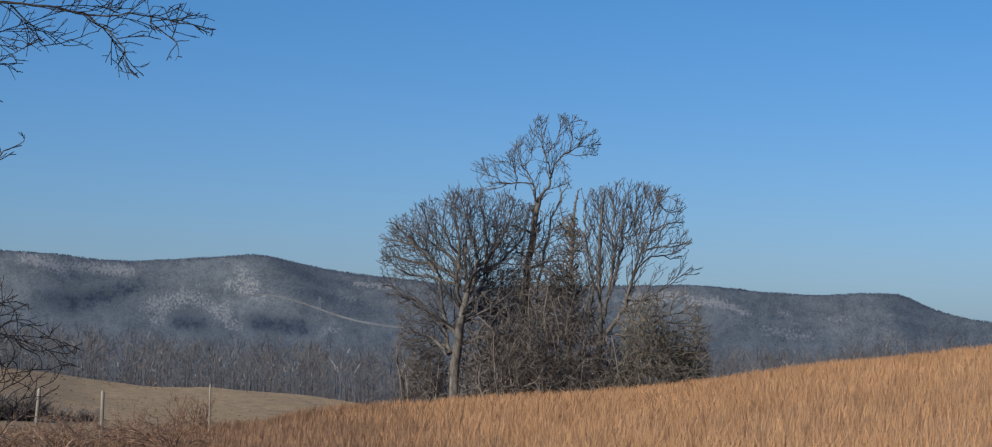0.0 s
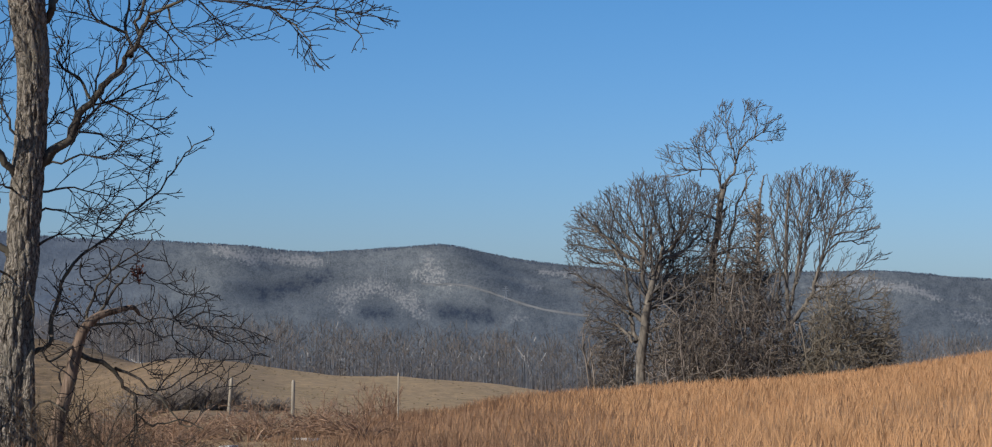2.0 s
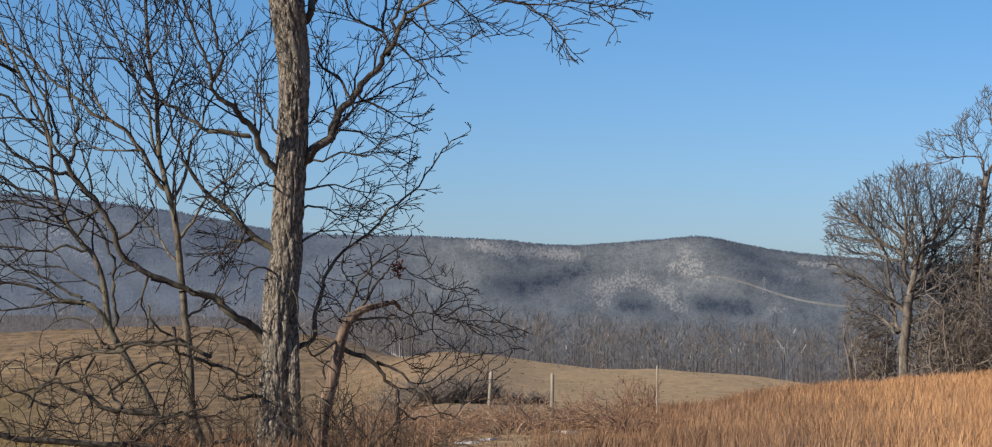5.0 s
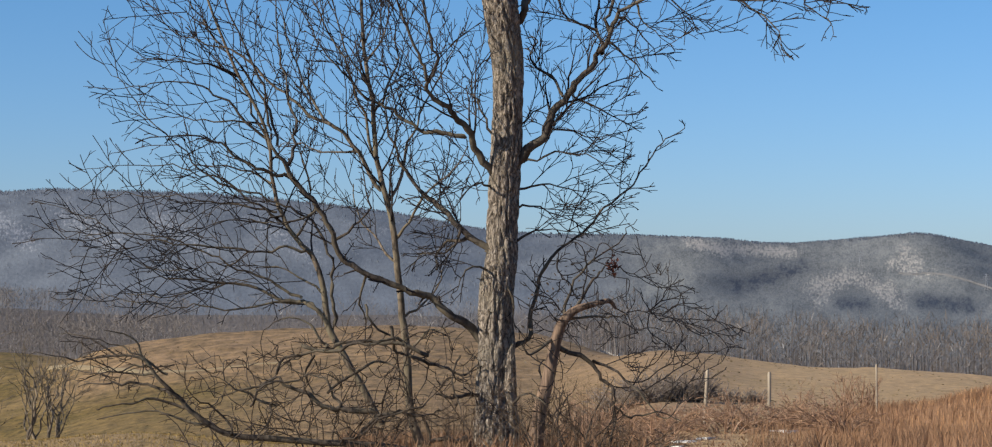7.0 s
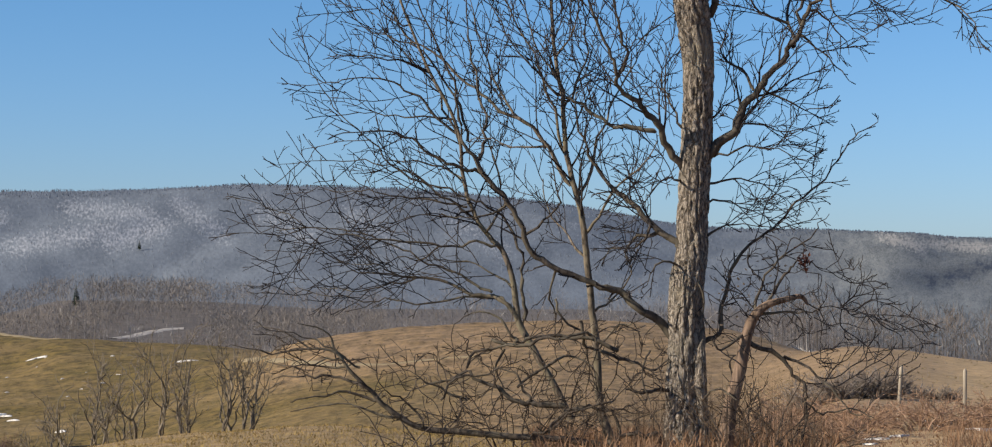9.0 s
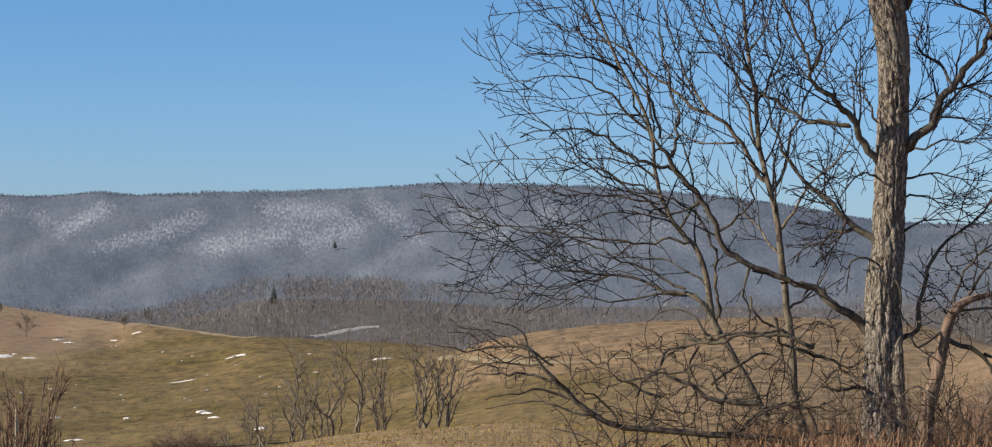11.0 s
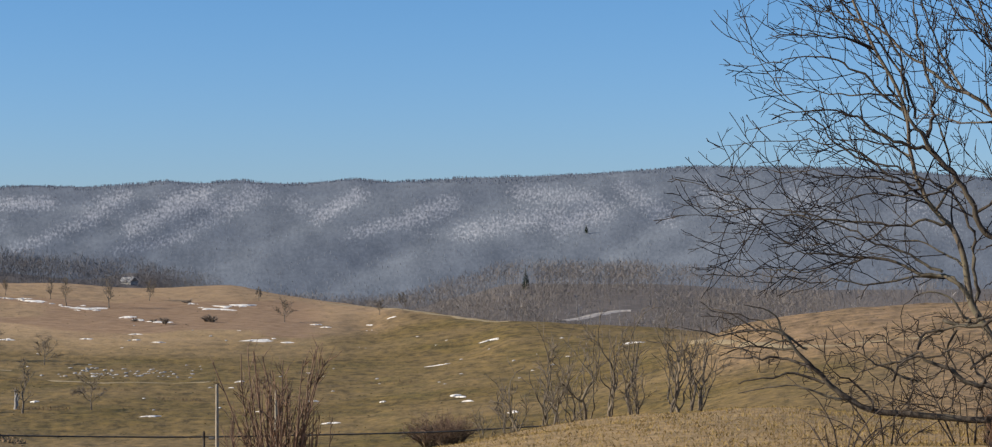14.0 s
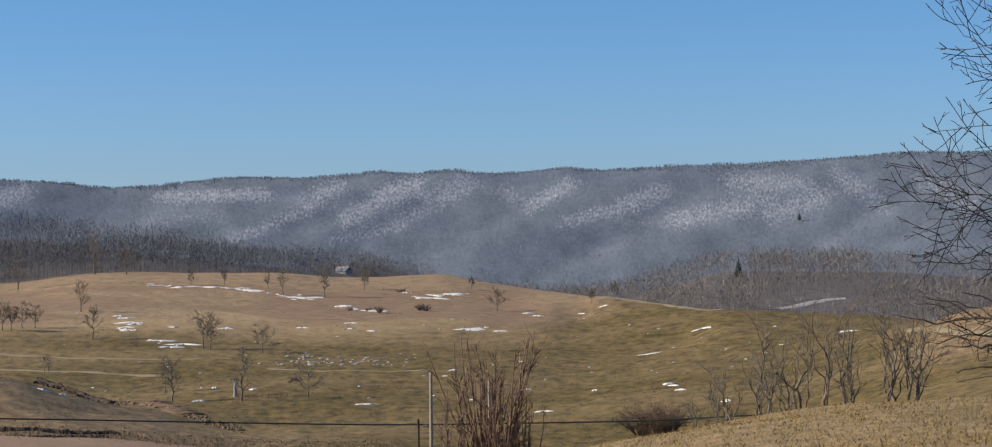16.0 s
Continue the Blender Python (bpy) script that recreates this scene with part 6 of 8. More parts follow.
def limbed_tree(name, label, category, trunk, limbs, rs, trunk_mat, limb_mat, twig_mat, away, spread, clear=0.3, plane=NEAR,
                least=0.0078, lift=0.16, bark_label="", angle=47, straight=0.15, girth=0.74, stout=1.0, roots=(),
                fill=(), kink=0.13, reach=(0.11, 1.5, 0.14), spray=(0.3, 0.08, 0.3), up=0.0, orders=(), heart=(0, 0, 0), flow=0.3, shaggy=False, twig_label="fine dark leafless twigs", keep_on=0.6, stray=0.22):
    """A tree whose trunk and limbs are set out one by one; its twigs fill the crowns given by fill (an outline across and up, a
    number of places and a depth): in orders of branches (spacing, least and greatest length), or as a tangle."""
    base = set_out(trunk, rs, 0, away, plane)[0][0]
    origin = np.array([base[0], base[1], ground_z(base[0], base[1])])
    ob = thing(name, origin, label, category)
    p, rad = refine(*set_out(trunk, rs, 0.0, away, plane), rs, 2, 0.03)
    rad = rad * stout
    v, f = shaggy_trunk(p - origin, rad) if shaggy else tubes([(p - origin, rad)], 22)
    part_of("trunk", mesh_of("trunk", v, f, trunk_mat), ob, bark_label)
    for nodes in roots:
        bp, brad = refine(*set_out(nodes, rs, 0.0, away - 0.12, plane), rs, 2, 0.05)
        v, f = shaggy_trunk(bp - origin, brad * 0.72, 60, 60)
        part_of("buttress", mesh_of("buttress", v, f, trunk_mat), ob)
    bare = int(len(p) * clear)
    grown = [(p[bare:], rad[bare:])]
    for nodes in limbs:
        p, rad = refine(*set_out(nodes, rs, rs.uniform(-spread, spread), away, plane), rs, 2, kink)
        rad = rad * girth * np.linspace(1.0, 0.55, len(rad)) * rs.uniform(0.9, 1.1, len(rad))
        v, f = tubes([(p - origin, rad)], 8)
        part_of("limb", mesh_of("limb", v, f, limb_mat), ob)
        grown.append((p, rad * 0.8))
    if orders:
        crown, centre = ([outline for outline, _, _ in fill], plane, 1), set_out((heart,), rs, 0, away, plane)[0][0]
        lots = [grown]
        for order, (gap, *length) in enumerate(orders):
            lots.append(ramify(lots[-1], rs, gap, length, crown, centre, angle, (7, 6, 4)[order], (0.12, 0.15, 0.2)[order], flow, up, (0.5, 0.62, 0.75)[order], least * (1.25, 1.05, 0.9)[order]))
        one, two, three = lots[1:]
    else:
        places = np.concatenate([cloud(outline, count, deep, rs, away, plane) for outline, count, deep in fill])
        one = grow(grown, places, rs, *reach, least, up=up, keep_on=keep_on, stray=stray, forward=0.2)
        two = sprout(one, rs, spray[0], spray[1:], angle, 4, straight, lift, 0.7, least * 0.9, 0.1)
        three = []
    v, f = tubes([(p - origin, rad) for p, rad in one + two + three], 3)
    part_of("crown", mesh_of("crown", v, f, twig_mat), ob, twig_label)
    return ob


# outlines of the crowns, across and up, in the same planes as the limbs
SPREADING_CROWN = [(-4.9, 6.1), (-5.6, 4.3), (-5.7, 3.8), (-5.3, 3.1), (-5.1, 2.6), (-5.9, 2.0), (-6.4, 1.5), (-6.7, 0.9), (-6.3, 0.2), (-5.6, -0.6), (-4.1, -0.4), (-1.7, -0.1), (-1.3, 1.7), (-1.7, 3.8), (-2.2, 6.1)]
YOUNG_CROWN = [(-3.1, 6.1), (-3.0, 4.2), (-2.4, 2.8), (-1.7, 1.4), (-1.1, -0.1), (0.4, -0.2), (0.8, 1.7), (0.7, 3.3), (0.4, 5.9)]
WALNUT_WEST = [(-1.7, 6.1), (-1.3, 3.8), (-0.9, 2.8), (-0.2, 2.1), (-0.2, 0.4), (1.1, 0.2), (1.3, 2.8), (1.3, 6.2)]
WALNUT_EAST = [(1.7, 1.0), (3.2, 0.9), (3.7, 1.4), (3.5, 2.1), (3.8, 3.1), (3.6, 3.8), (4.2, 3.5), (4.4, 4.2), (5.0, 4.4), (5.3, 4.3), (6.1, 3.9), (6.5, 4.1), (6.3, 4.7), (7.4, 4.6), (7.6, 5.0), (5.0, 5.6), (1.8, 5.9)]
SNAG_CROWN = [(1.9, -2.0), (1.8, 0.4), (2.5, 0.9), (3.5, 0.8), (4.2, 0.3), (4.8, -0.2), (5.5, -0.6), (4.5, -2.0), (3.5, -1.6), (2.9, -0.4), (2.3, -1.9)]
LOW_CROWN = [(-5.8, -0.8), (-4.4, -1.0), (-2.7, -1.0), (-1.7, -0.6), (-0.2, -0.5), (1.0, -0.8), (1.1, -2.1), (-0.2, -2.4), (-2.5, -2.4), (-4.1, -2.0), (-5.4, -1.4)]
OAK_CROWN = [(-9.8, 4.1), (-9.1, 6.0), (-7.7, 7.3), (-5.9, 8.2), (-4.0, 8.5), (-1.8, 8.3), (0.1, 7.4), (0.8, 5.2), (0.6, 1.6), (-0.6, -1.4), (-4.4, -2.4), (-8.4, -2.4), (-8.8, 0.4), (-9.8, 2.0)]
TALL_CROWN = [(-4.3, 9.0), (-4.1, 10.4), (-1.8, 10.9), (-0.6, 12.0), (0.0, 13.2), (1.4, 13.5), (3.3, 13.1), (4.3, 12.1), (4.2, 10.8), (2.5, 10.6), (2.1, 8.5), (2.0, 7.3), (-0.9, 7.6), (-1.8, 8.4), (-3.0, 8.4)]
TALL_WAIST = [(-2.2, 7.8), (2.4, 7.8), (2.6, 4.0), (1.0, 2.0), (-1.6, 2.4), (-2.4, 5.0)]
ASH_CROWN = [(3.2, 7.3), (3.6, 8.5), (5.8, 9.1), (8.1, 8.9), (9.5, 8.2), (9.8, 6.8), (10.3, 5.2), (9.4, 4.5), (11.0, 3.1), (9.0, 2.5), (7.0, 2.0), (5.8, 0.8), (4.5, 1.1), (3.5, 3.2)]
VINE_CROWN = [(1.6, 6.4), (2.6, 7.1), (3.6, 5.2), (4.1, 1.1), (4.4, -3.4), (0.9, -3.9), (0.4, 1.1), (0.8, 3.5)]

rs = np.random.RandomState(11)
limbed_tree("walnut_tree", "tall leafless walnut tree with shaggy grey-brown bark", "tree", TRUNK_LIMBS[0], MAIN_LIMBS, rs, BARK, LIMB_BARK, TWIG_BARK, 0.0, 1.6, 0.72,
            bark_label="grey-brown trunk with shaggy ridged bark", roots=BUTTRESS_LIMBS, girth=0.66, fill=((WALNUT_WEST, 1500, 1.7), (WALNUT_EAST, 2700, 1.7)), shaggy=True, orders=((0.26, 0.6, 1.9), (0.19, 0.3, 0.9), (0.26, 0.1, 0.34)), heart=(1.4, 1.0, 0))
limbed_tree("young_tree", "slim leafless tree with lichened forking stems beside the trunk", "tree", STEM_LIMBS[0], STEM_LIMBS[1:], rs, STEM_BARK, STEM_BARK, TWIG_BARK, 0.9, 1.0, girth=0.66, stout=0.7,
            fill=((YOUNG_CROWN, 2300, 1.3),), up=0.05, orders=((0.28, 0.6, 1.9), (0.22, 0.3, 0.85), (0.3, 0.1, 0.32)), heart=(-0.4, -0.6, 0))
limbed_tree("spreading_tree", "leaning leafless tree with long arching side branches", "tree", SIDE_LIMBS[0], SIDE_LIMBS[1:], rs, STEM_BARK, LIMB_BARK, TWIG_BARK, 1.5, 1.0, girth=0.66, stout=0.7,
            fill=((SPREADING_CROWN, 4200, 1.3),), up=0.03, orders=((0.42, 0.7, 2.1), (0.29, 0.3, 0.95), (0.32, 0.1, 0.34)), heart=(-1.2, -0.9, 0), flow=0.2)
limbed_tree("fallen_limb", "low sprawling dead limb with dark twigs on the grass", "branch", LOW_LIMBS[0], LOW_LIMBS[1:], rs, LIMB_BARK, LIMB_BARK, SCRUB, -0.4, 0.6, girth=0.68, stout=0.55,
            fill=((LOW_CROWN, 1700, 0.8),), stray=0.4, kink=0.17)
limbed_tree("broken_snag", "broken brown snag with a hooked top beside the walnut", "tree", SNAG_LIMBS[0], SNAG_LIMBS[1:], rs, SNAG_WOOD, LIMB_BARK, TWIG_BARK, -0.5, 0.6, stout=0.9,
            fill=((SNAG_CROWN, 900, 0.9),), stray=0.35, kink=0.2)


# ---- bare trees further off ----
def bare_tree(name, place, height, rs, label, limbs, reach, fork=0.3, girth=0.024, lean=(0, 0), twig=0.011, gaps=(0.9, 0.55, 0.45),
              bark=CLUMP_BARK, twigs=CLUMP_TWIG, crook=0.06, steep=1.0, group="", crown=1.0, category="tree"):
    """A leafless tree: a trunk that forks, limbs that sweep up and out, two orders of shoots."""
    ob = thing(name, place, label, category, group)
    top = np.array([lean[0] * height, lean[1] * height, height * 0.9])
    f = np.linspace(0, 1, 9)
    p = top * f[:, None]
    p[1:] += rs.normal(size=(8, 3)) * height * crook * 0.4 * f[1:, None]
    p[0, 2] = -0.4
    rad = height * girth * (1 - 0.93 * f ** 0.8)
    rad[0] *= 1.35
    p, rad = refine(p, rad, rs, 1, crook)
    v, q = tubes([(p, rad)], 10)
    part_of("trunk", mesh_of("trunk", v, q, bark), ob)
    main = []
    for k in range(limbs):
        h = fork + (0.85 - fork) * (k + rs.rand() * 0.6) / limbs
        i = min(int(h * (len(p) - 1)), len(p) - 2)
        a = k * 2.4 + rs.uniform(-0.5, 0.5)
        le = height * reach * (1.15 - 0.75 * h) * rs.uniform(0.8, 1.15)
        d = np.array([math.cos(a), math.sin(a), steep * rs.uniform(0.5, 1.0)])
        pts = [p[i]]
        for s in range(6):
            d /= np.linalg.norm(d)
            pts.append(pts[-1] + d * le / 6)
            d = d + rs.normal(size=3) * crook * 2.2 + np.array([0, 0, 0.14 * steep])
        main.append((np.array(pts), np.linspace(rad[i] * 0.55, twig * 1.5, 7)))
        v, q = tubes([refine(*main[-1], rs, 1, 0.08)], 6)
        part_of("limb", mesh_of("limb", v, q, bark), ob)
    main.append((p[len(p) // 2:], rad[len(p) // 2:]))
    one = sprout(main, rs, gaps[0], (height * 0.09 * crown, height * 0.21 * crown), 42, 6, 0.16, 0.16, 0.5, twig * 1.3, 0.2)
    two = sprout(one, rs, gaps[1], (height * 0.04, height * 0.10), 40, 4, 0.16, 0.10, 0.6, twig, 0.15)
    v, q = tubes(one + two, 3)
    tagged(part_of("crown", mesh_of("crown", v, q, twigs), ob), kind="stuff")
    return ob


def shrub(name, place, height, width, rs, label, stems=30, twig=0.01, mat=THICKET, arch=0.3, gap=0.35, group="", category="shrub", angle=45, single=False, shoot=0.36, wander=0.13):
    """A leafless shrub of many stems from the ground."""
    ob = thing(name, place, label, category, group)
    main = []
    for _ in range(stems):
        a, s = rs.uniform(0, 6.283), math.sqrt(rs.rand())
        b0 = np.array([math.cos(a), math.sin(a), 0]) * width * 0.18 * s
        d = np.array([math.cos(a) * s * width / height, math.sin(a) * s * width / height, 1.1])
        le = height * rs.uniform(0.65, 1.08)
        pts = [b0 - np.array([0, 0, 0.2])]
        for _ in range(5):
            d /= np.linalg.norm(d)
            pts.append(pts[-1] + d * le / 5)
            d = d + rs.normal(size=3) * wander + np.array([math.cos(a), math.sin(a), 0]) * arch * 0.25 - np.array([0, 0, arch * 0.2])
        main.append((np.array(pts), np.linspace(twig * 2.2, twig, 6)))
    if single:
        for strand in main:
            v, q = tubes([strand], 5)
            part_of("stem", mesh_of("stem", v, q, mat), ob)
        main_in = []
    else:
        main_in = [(np.array(p)[[0, 2, 3, 4, 5]], np.array(r)[[0, 2, 3, 4, 5]]) for p, r in main]
    one = sprout(main, rs, gap, (height * shoot * 0.33, height * shoot), angle, 5, 0.2, 0.08, 0.6, twig * 0.9, 0.15)
    two = sprout(one, rs, gap * 0.7, (height * 0.05, height * 0.16), angle, 3, 0.2, 0.05, 0.7, twig * 0.8, 0.2)
    v, q = tubes(main_in + one + two, 3)
    tagged(part_of("crown", mesh_of("crown", v, q, mat), ob), kind="stuff")
    return ob


rs = np.random.RandomState(21)
far = dict(plane=CLUMP, least=0.018, angle=38, straight=0.12, girth=0.6, reach=(0.36, 4.0, 0.5), twig_label="fine grey leafless twigs")
limbed_tree("oak_tree", "broad round-crowned leafless oak above the tall grass", "tree", OAK_LIMBS[0], OAK_LIMBS[1:], rs, CLUMP_BARK, CLUMP_BARK, CLUMP_TWIG, -1.0, 3.5, 0.5,
            fill=((OAK_CROWN, 9000, 4.4),), up=0.04, orders=((0.38, 1.4, 3.6), (0.36, 0.8, 1.9), (0.42, 0.3, 0.9)), heart=(-4.6, 0.0, 0), flow=0.3, stout=0.72, **dict(far, least=0.017, girth=0.72, angle=46))
limbed_tree("tall_tree", "tall crooked leafless tree rising over its neighbours", "tree", TALL_LIMBS[0], TALL_LIMBS[1:], rs, CLUMP_BARK, CLUMP_BARK, CLUMP_TWIG, 2.0, 3.0, 0.6,
            fill=((TALL_CROWN, 1300, 2.6), (TALL_WAIST, 900, 2.0)), up=0.02, orders=((0.4, 0.9, 2.2), (0.34, 0.5, 1.2), (0.45, 0.25, 0.6)), heart=(0.2, 6.5, 0), stout=0.75, **dict(far, girth=0.46))
limbed_tree("ash_tree", "leafless ash with pale steeply forking stems", "tree", ASH_LIMBS[0], ASH_LIMBS[1:], rs, CLUMP_BARK, CLUMP_BARK, CLUMP_TWIG, -1.5, 2.5, 0.4,
            fill=((ASH_CROWN, 2800, 3.0),), up=0.08, orders=((0.38, 1.0, 2.6), (0.34, 0.6, 1.4), (0.45, 0.25, 0.7)), heart=(5.0, -1.5, 0), flow=0.45, stout=0.55, **far)
limbed_tree("vine_tree", "leafless tree choked with dark vines", "tree", VINE_LIMBS[0], VINE_LIMBS[1:], rs, THICKET, THICKET, THICKET, 0.5, 2.0, 0.1,
            fill=((VINE_CROWN, 2600, 1.8),), orders=((0.09, 0.5, 1.3), (0.16, 0.3, 0.8), (0.3, 0.2, 0.5)), heart=(2.6, 0.0, 0), flow=0.1, stout=0.45, **dict(far, girth=0.4, angle=55))
limbed_tree("bent_tree", "low bent tree with pale sprawling limbs", "tree", BENT_LIMBS[0], BENT_LIMBS[1:], rs, CLUMP_BARK, CLUMP_BARK, THICKET, -2.5, 1.5, 0.3,
            fill=(([(4.4, -3.6), (5.6, -2.2), (8.0, -0.6), (11.4, -1.4), (10.6, -2.8)], 260, 1.6),), spray=(0.6, 0.4, 1.1), stout=0.5, **far)


def thicket_clump(across, width, height, away, count, rs, label, material, group="thicket", twig=0.02):
    """A dense leafless thicket: stems from the ground that fork into a rounded, uneven mass of twigs."""
    tb, dist = radians(CLUMP[0]), CLUMP[1] + away
    k = dist / CLUMP[1]
    axis, side = np.array([-math.sin(tb), math.cos(tb), 0.0]), np.array([math.cos(tb), math.sin(tb), 0.0])
    c = axis * dist + side * across * k
    origin = np.array([c[0], c[1], ground_z(c[0], c[1])])
    ob = thing("thicket_shrub", origin, label, "shrub", group)
    seeds = []
    for j in range(6):
        a, s = rs.uniform(0, 6.283), width * rs.uniform(0.05, 0.3)
        foot = np.array([math.cos(a) * s, math.sin(a) * s, -0.3])
        top = foot * np.array([1.7, 1.7, 0]) + np.array([0, 0, height * rs.uniform(0.35, 0.75)])
        line = refine(np.array([foot, (foot + top) / 2 + rs.normal(size=3) * 0.15, top]), np.array([0.07, 0.055, 0.035]), rs, 1, 0.1)
        v, f = tubes([line], 6)
        part_of("stem", mesh_of("stem", v, f, material), ob)
        seeds.append(line)
    d = rs.normal(size=(count * 5, 3))
    d /= np.linalg.norm(d, axis=1, keepdims=True)
    d[:, 2] = np.abs(d[:, 2])
    bulge = 1 + 0.16 * np.sin(3 * np.arctan2(d[:, 1], d[:, 0]) + across) + 0.12 * np.sin(5 * d[:, 2] + 4 * d[:, 0])
    q = d * (rs.uniform(0.15, 1.0, count * 5) ** 0.45 * bulge)[:, None] * np.array([width * 0.5, width * 0.45, height])
    q[:, 2] += 0.2
    one = grow(seeds, q, rs, 0.3, 4.0, 0.27, twig, stray=0.3, up=0.05, forward=0.0)
    two = sprout(one, rs, 0.6, (0.35, 1.0), 45, 4, 0.15, 0.05, 0.7, twig * 0.85, 0.1)
    v, f = tubes(one + two, 3)
    tagged(part_of("crown", mesh_of("crown", v, f, material), ob), kind="stuff")
    return ob


for across, width, height, away, count in ((-7.0, 3.4, 5.6, 1.0, 260), (-3.0, 4.2, 8.6, 0.5, 480), (-1.2, 4.4, 9.4, 1.5, 540), (0.6, 4.2, 9.0, -0.5, 520), (2.4, 4.4, 8.2, -1.5, 480),
                                           (-2.0, 4.0, 5.2, -3.5, 380), (0.2, 4.0, 4.8, -4.0, 360), (3.6, 3.6, 4.6, -3.5, 300), (-6.4, 3.0, 4.0, 2.4, 240), (4.6, 2.6, 4.2, 2.0, 200)):
    thicket_clump(across, width * 1.1, height * 1.3, away, count, rs, "dense grey-brown leafless thicket under the trees", THICKET)
for across, width, height, away, count in ((8.3, 6.6, 5.4, -3.4, 1700), (10.4, 3.0, 3.4, -3.0, 300), (6.0, 2.6, 3.6, 2.5, 240)):
    thicket_clump(across, width, height * 1.2, away, count, rs, "broad rounded olive-brown leafless bush beside the trees", PALE_THICKET, twig=0.021)

# ---- tall dry grass on the slope ----
rs = np.random.RandomState(31)
N = 135000
a = rs.uniform(-15.5, 11.0, N)
r = np.sqrt(rs.uniform(22 ** 2, 122 ** 2, N))
clump = fractal(-r * np.sin(np.radians(a)), r * np.cos(np.radians(a)), 3.0, 3)
edge = smooth_curve([-20, 4, 8, 10.5, 12], [130, 112, 84, 66, 40], a)
keep = (r < edge) & (rs.rand(N) < 0.62 + 0.5 * clump) & (r > np.interp(a, [5, 11], [22, 40]))
a, r, clump = a[keep], r[keep], clump[keep]
base = spots(a, r, -0.05)
n = len(a)
H = (0.26 + 0.26 * rs.rand(n) + 0.14 * clump) * np.interp(a, [4, 10], [1.0, 0.8])
th = rs.normal(0.6, 2.2, n)
sway = np.stack([np.cos(th), np.sin(th), np.zeros(n)], 1)
P = np.zeros((n, 3, 3))
for k, (up, out) in enumerate(((0, 0), (0.6, 0.09), (1.0, 0.32))):
    P[:, k] = base + sway * (out * H * rs.uniform(0.4, 1.4, n))[:, None] + np.array([0, 0, 1.0]) * (up * H)[:, None]
phi = rs.uniform(0, 6.283, n)
wd = np.stack([np.cos(phi), np.sin(phi), np.zeros(n)], 1) * (rs.uniform(0.0035, 0.008, n) * np.interp(r, [22, 60, 120], [0.6, 1.0, 1.6]))[:, None]
W = np.stack([wd * 0.9, wd, wd * 0.35], 1)
red = a + 2.5 * fractal(base[:, 0], base[:, 1], 14.0, 3) + 2.0 * rs.normal(size=n) + np.interp(r, [40, 75], [1.6, -0.6]) > 2.6
for name, lot, mat, label in (("tall_grass", ~red, STRAW, "tall golden-brown dry grass covering the slope"), ("red_grass", red, RED_GRASS, "red-brown dry grass in the hollow of the field")):
    v, f = ribbons(P[lot], W[lot])
    tagged(new(name, mesh_of(name, v, f, mat, False)), label, "grass", kind="stuff")

# tussocks over the pasture
N = 26000
a = rs.uniform(3, 56, N)
r = np.exp(rs.uniform(math.log(130), math.log(960), N))
keep = (r < wood_edge(a) - 15) & (rs.rand(N) < 0.55 + 0.8 * fractal(-r * np.sin(np.radians(a)), r * np.cos(np.radians(a)), 60.0, 4))
a, r = a[keep], r[keep]
base = spots(a, r, -0.05)
n = len(a)
P, W = np.zeros((n, 2, 2, 3)), np.zeros((n, 2, 2, 3))
size = rs.uniform(0.10, 0.32, n) * np.interp(r, [130, 400, 960], [0.5, 0.9, 1.2])
for k in range(2):
    th = rs.uniform(0, 6.283, n)
    P[:, k, 0] = base
    P[:, k, 1] = base + np.stack([np.cos(th) * size * 0.3, np.sin(th) * size * 0.3, size * 0.55], 1)
    wd = np.stack([np.cos(th + 1.57), np.sin(th + 1.57), np.zeros(n)], 1) * size[:, None]
    W[:, k, 0], W[:, k, 1] = wd * 0.9, wd * 0.5
v, f = ribbons(P.reshape(-1, 2, 3), W.reshape(-1, 2, 3))
tagged(new("pasture_tussocks", mesh_of("pasture_tussocks", v, f, TUSSOCK, False)), "dull brown and green grass tussocks over the pasture", "grass", kind="stuff")


# ---- short grass on the near mound ----
rs = np.random.RandomState(41)
N = 42000
a, r = rs.uniform(20, 42, N), rs.uniform(34, 68, N)
n = N
base = spots(a, r, -0.01)
th = rs.uniform(0, 6.283, n)
P = np.stack([base, base + np.stack([np.cos(th) * 0.05, np.sin(th) * 0.05, rs.uniform(0.02, 0.065, n) * (1 + 0.8 * fractal(base[:, 0], base[:, 1], 1.6, 3))], 1)], 1)
phi = rs.uniform(0, 6.283, n)
wd = np.stack([np.cos(phi), np.sin(phi), np.zeros(n)], 1) * rs.uniform(0.006, 0.014, n)[:, None]
v, f = ribbons(P, np.stack([wd, wd * 0.4], 1))
tagged(new("short_grass", mesh_of("short_grass", v, f, TURF, False)), "short yellow-green winter turf on the mound", "grass", kind="stuff")


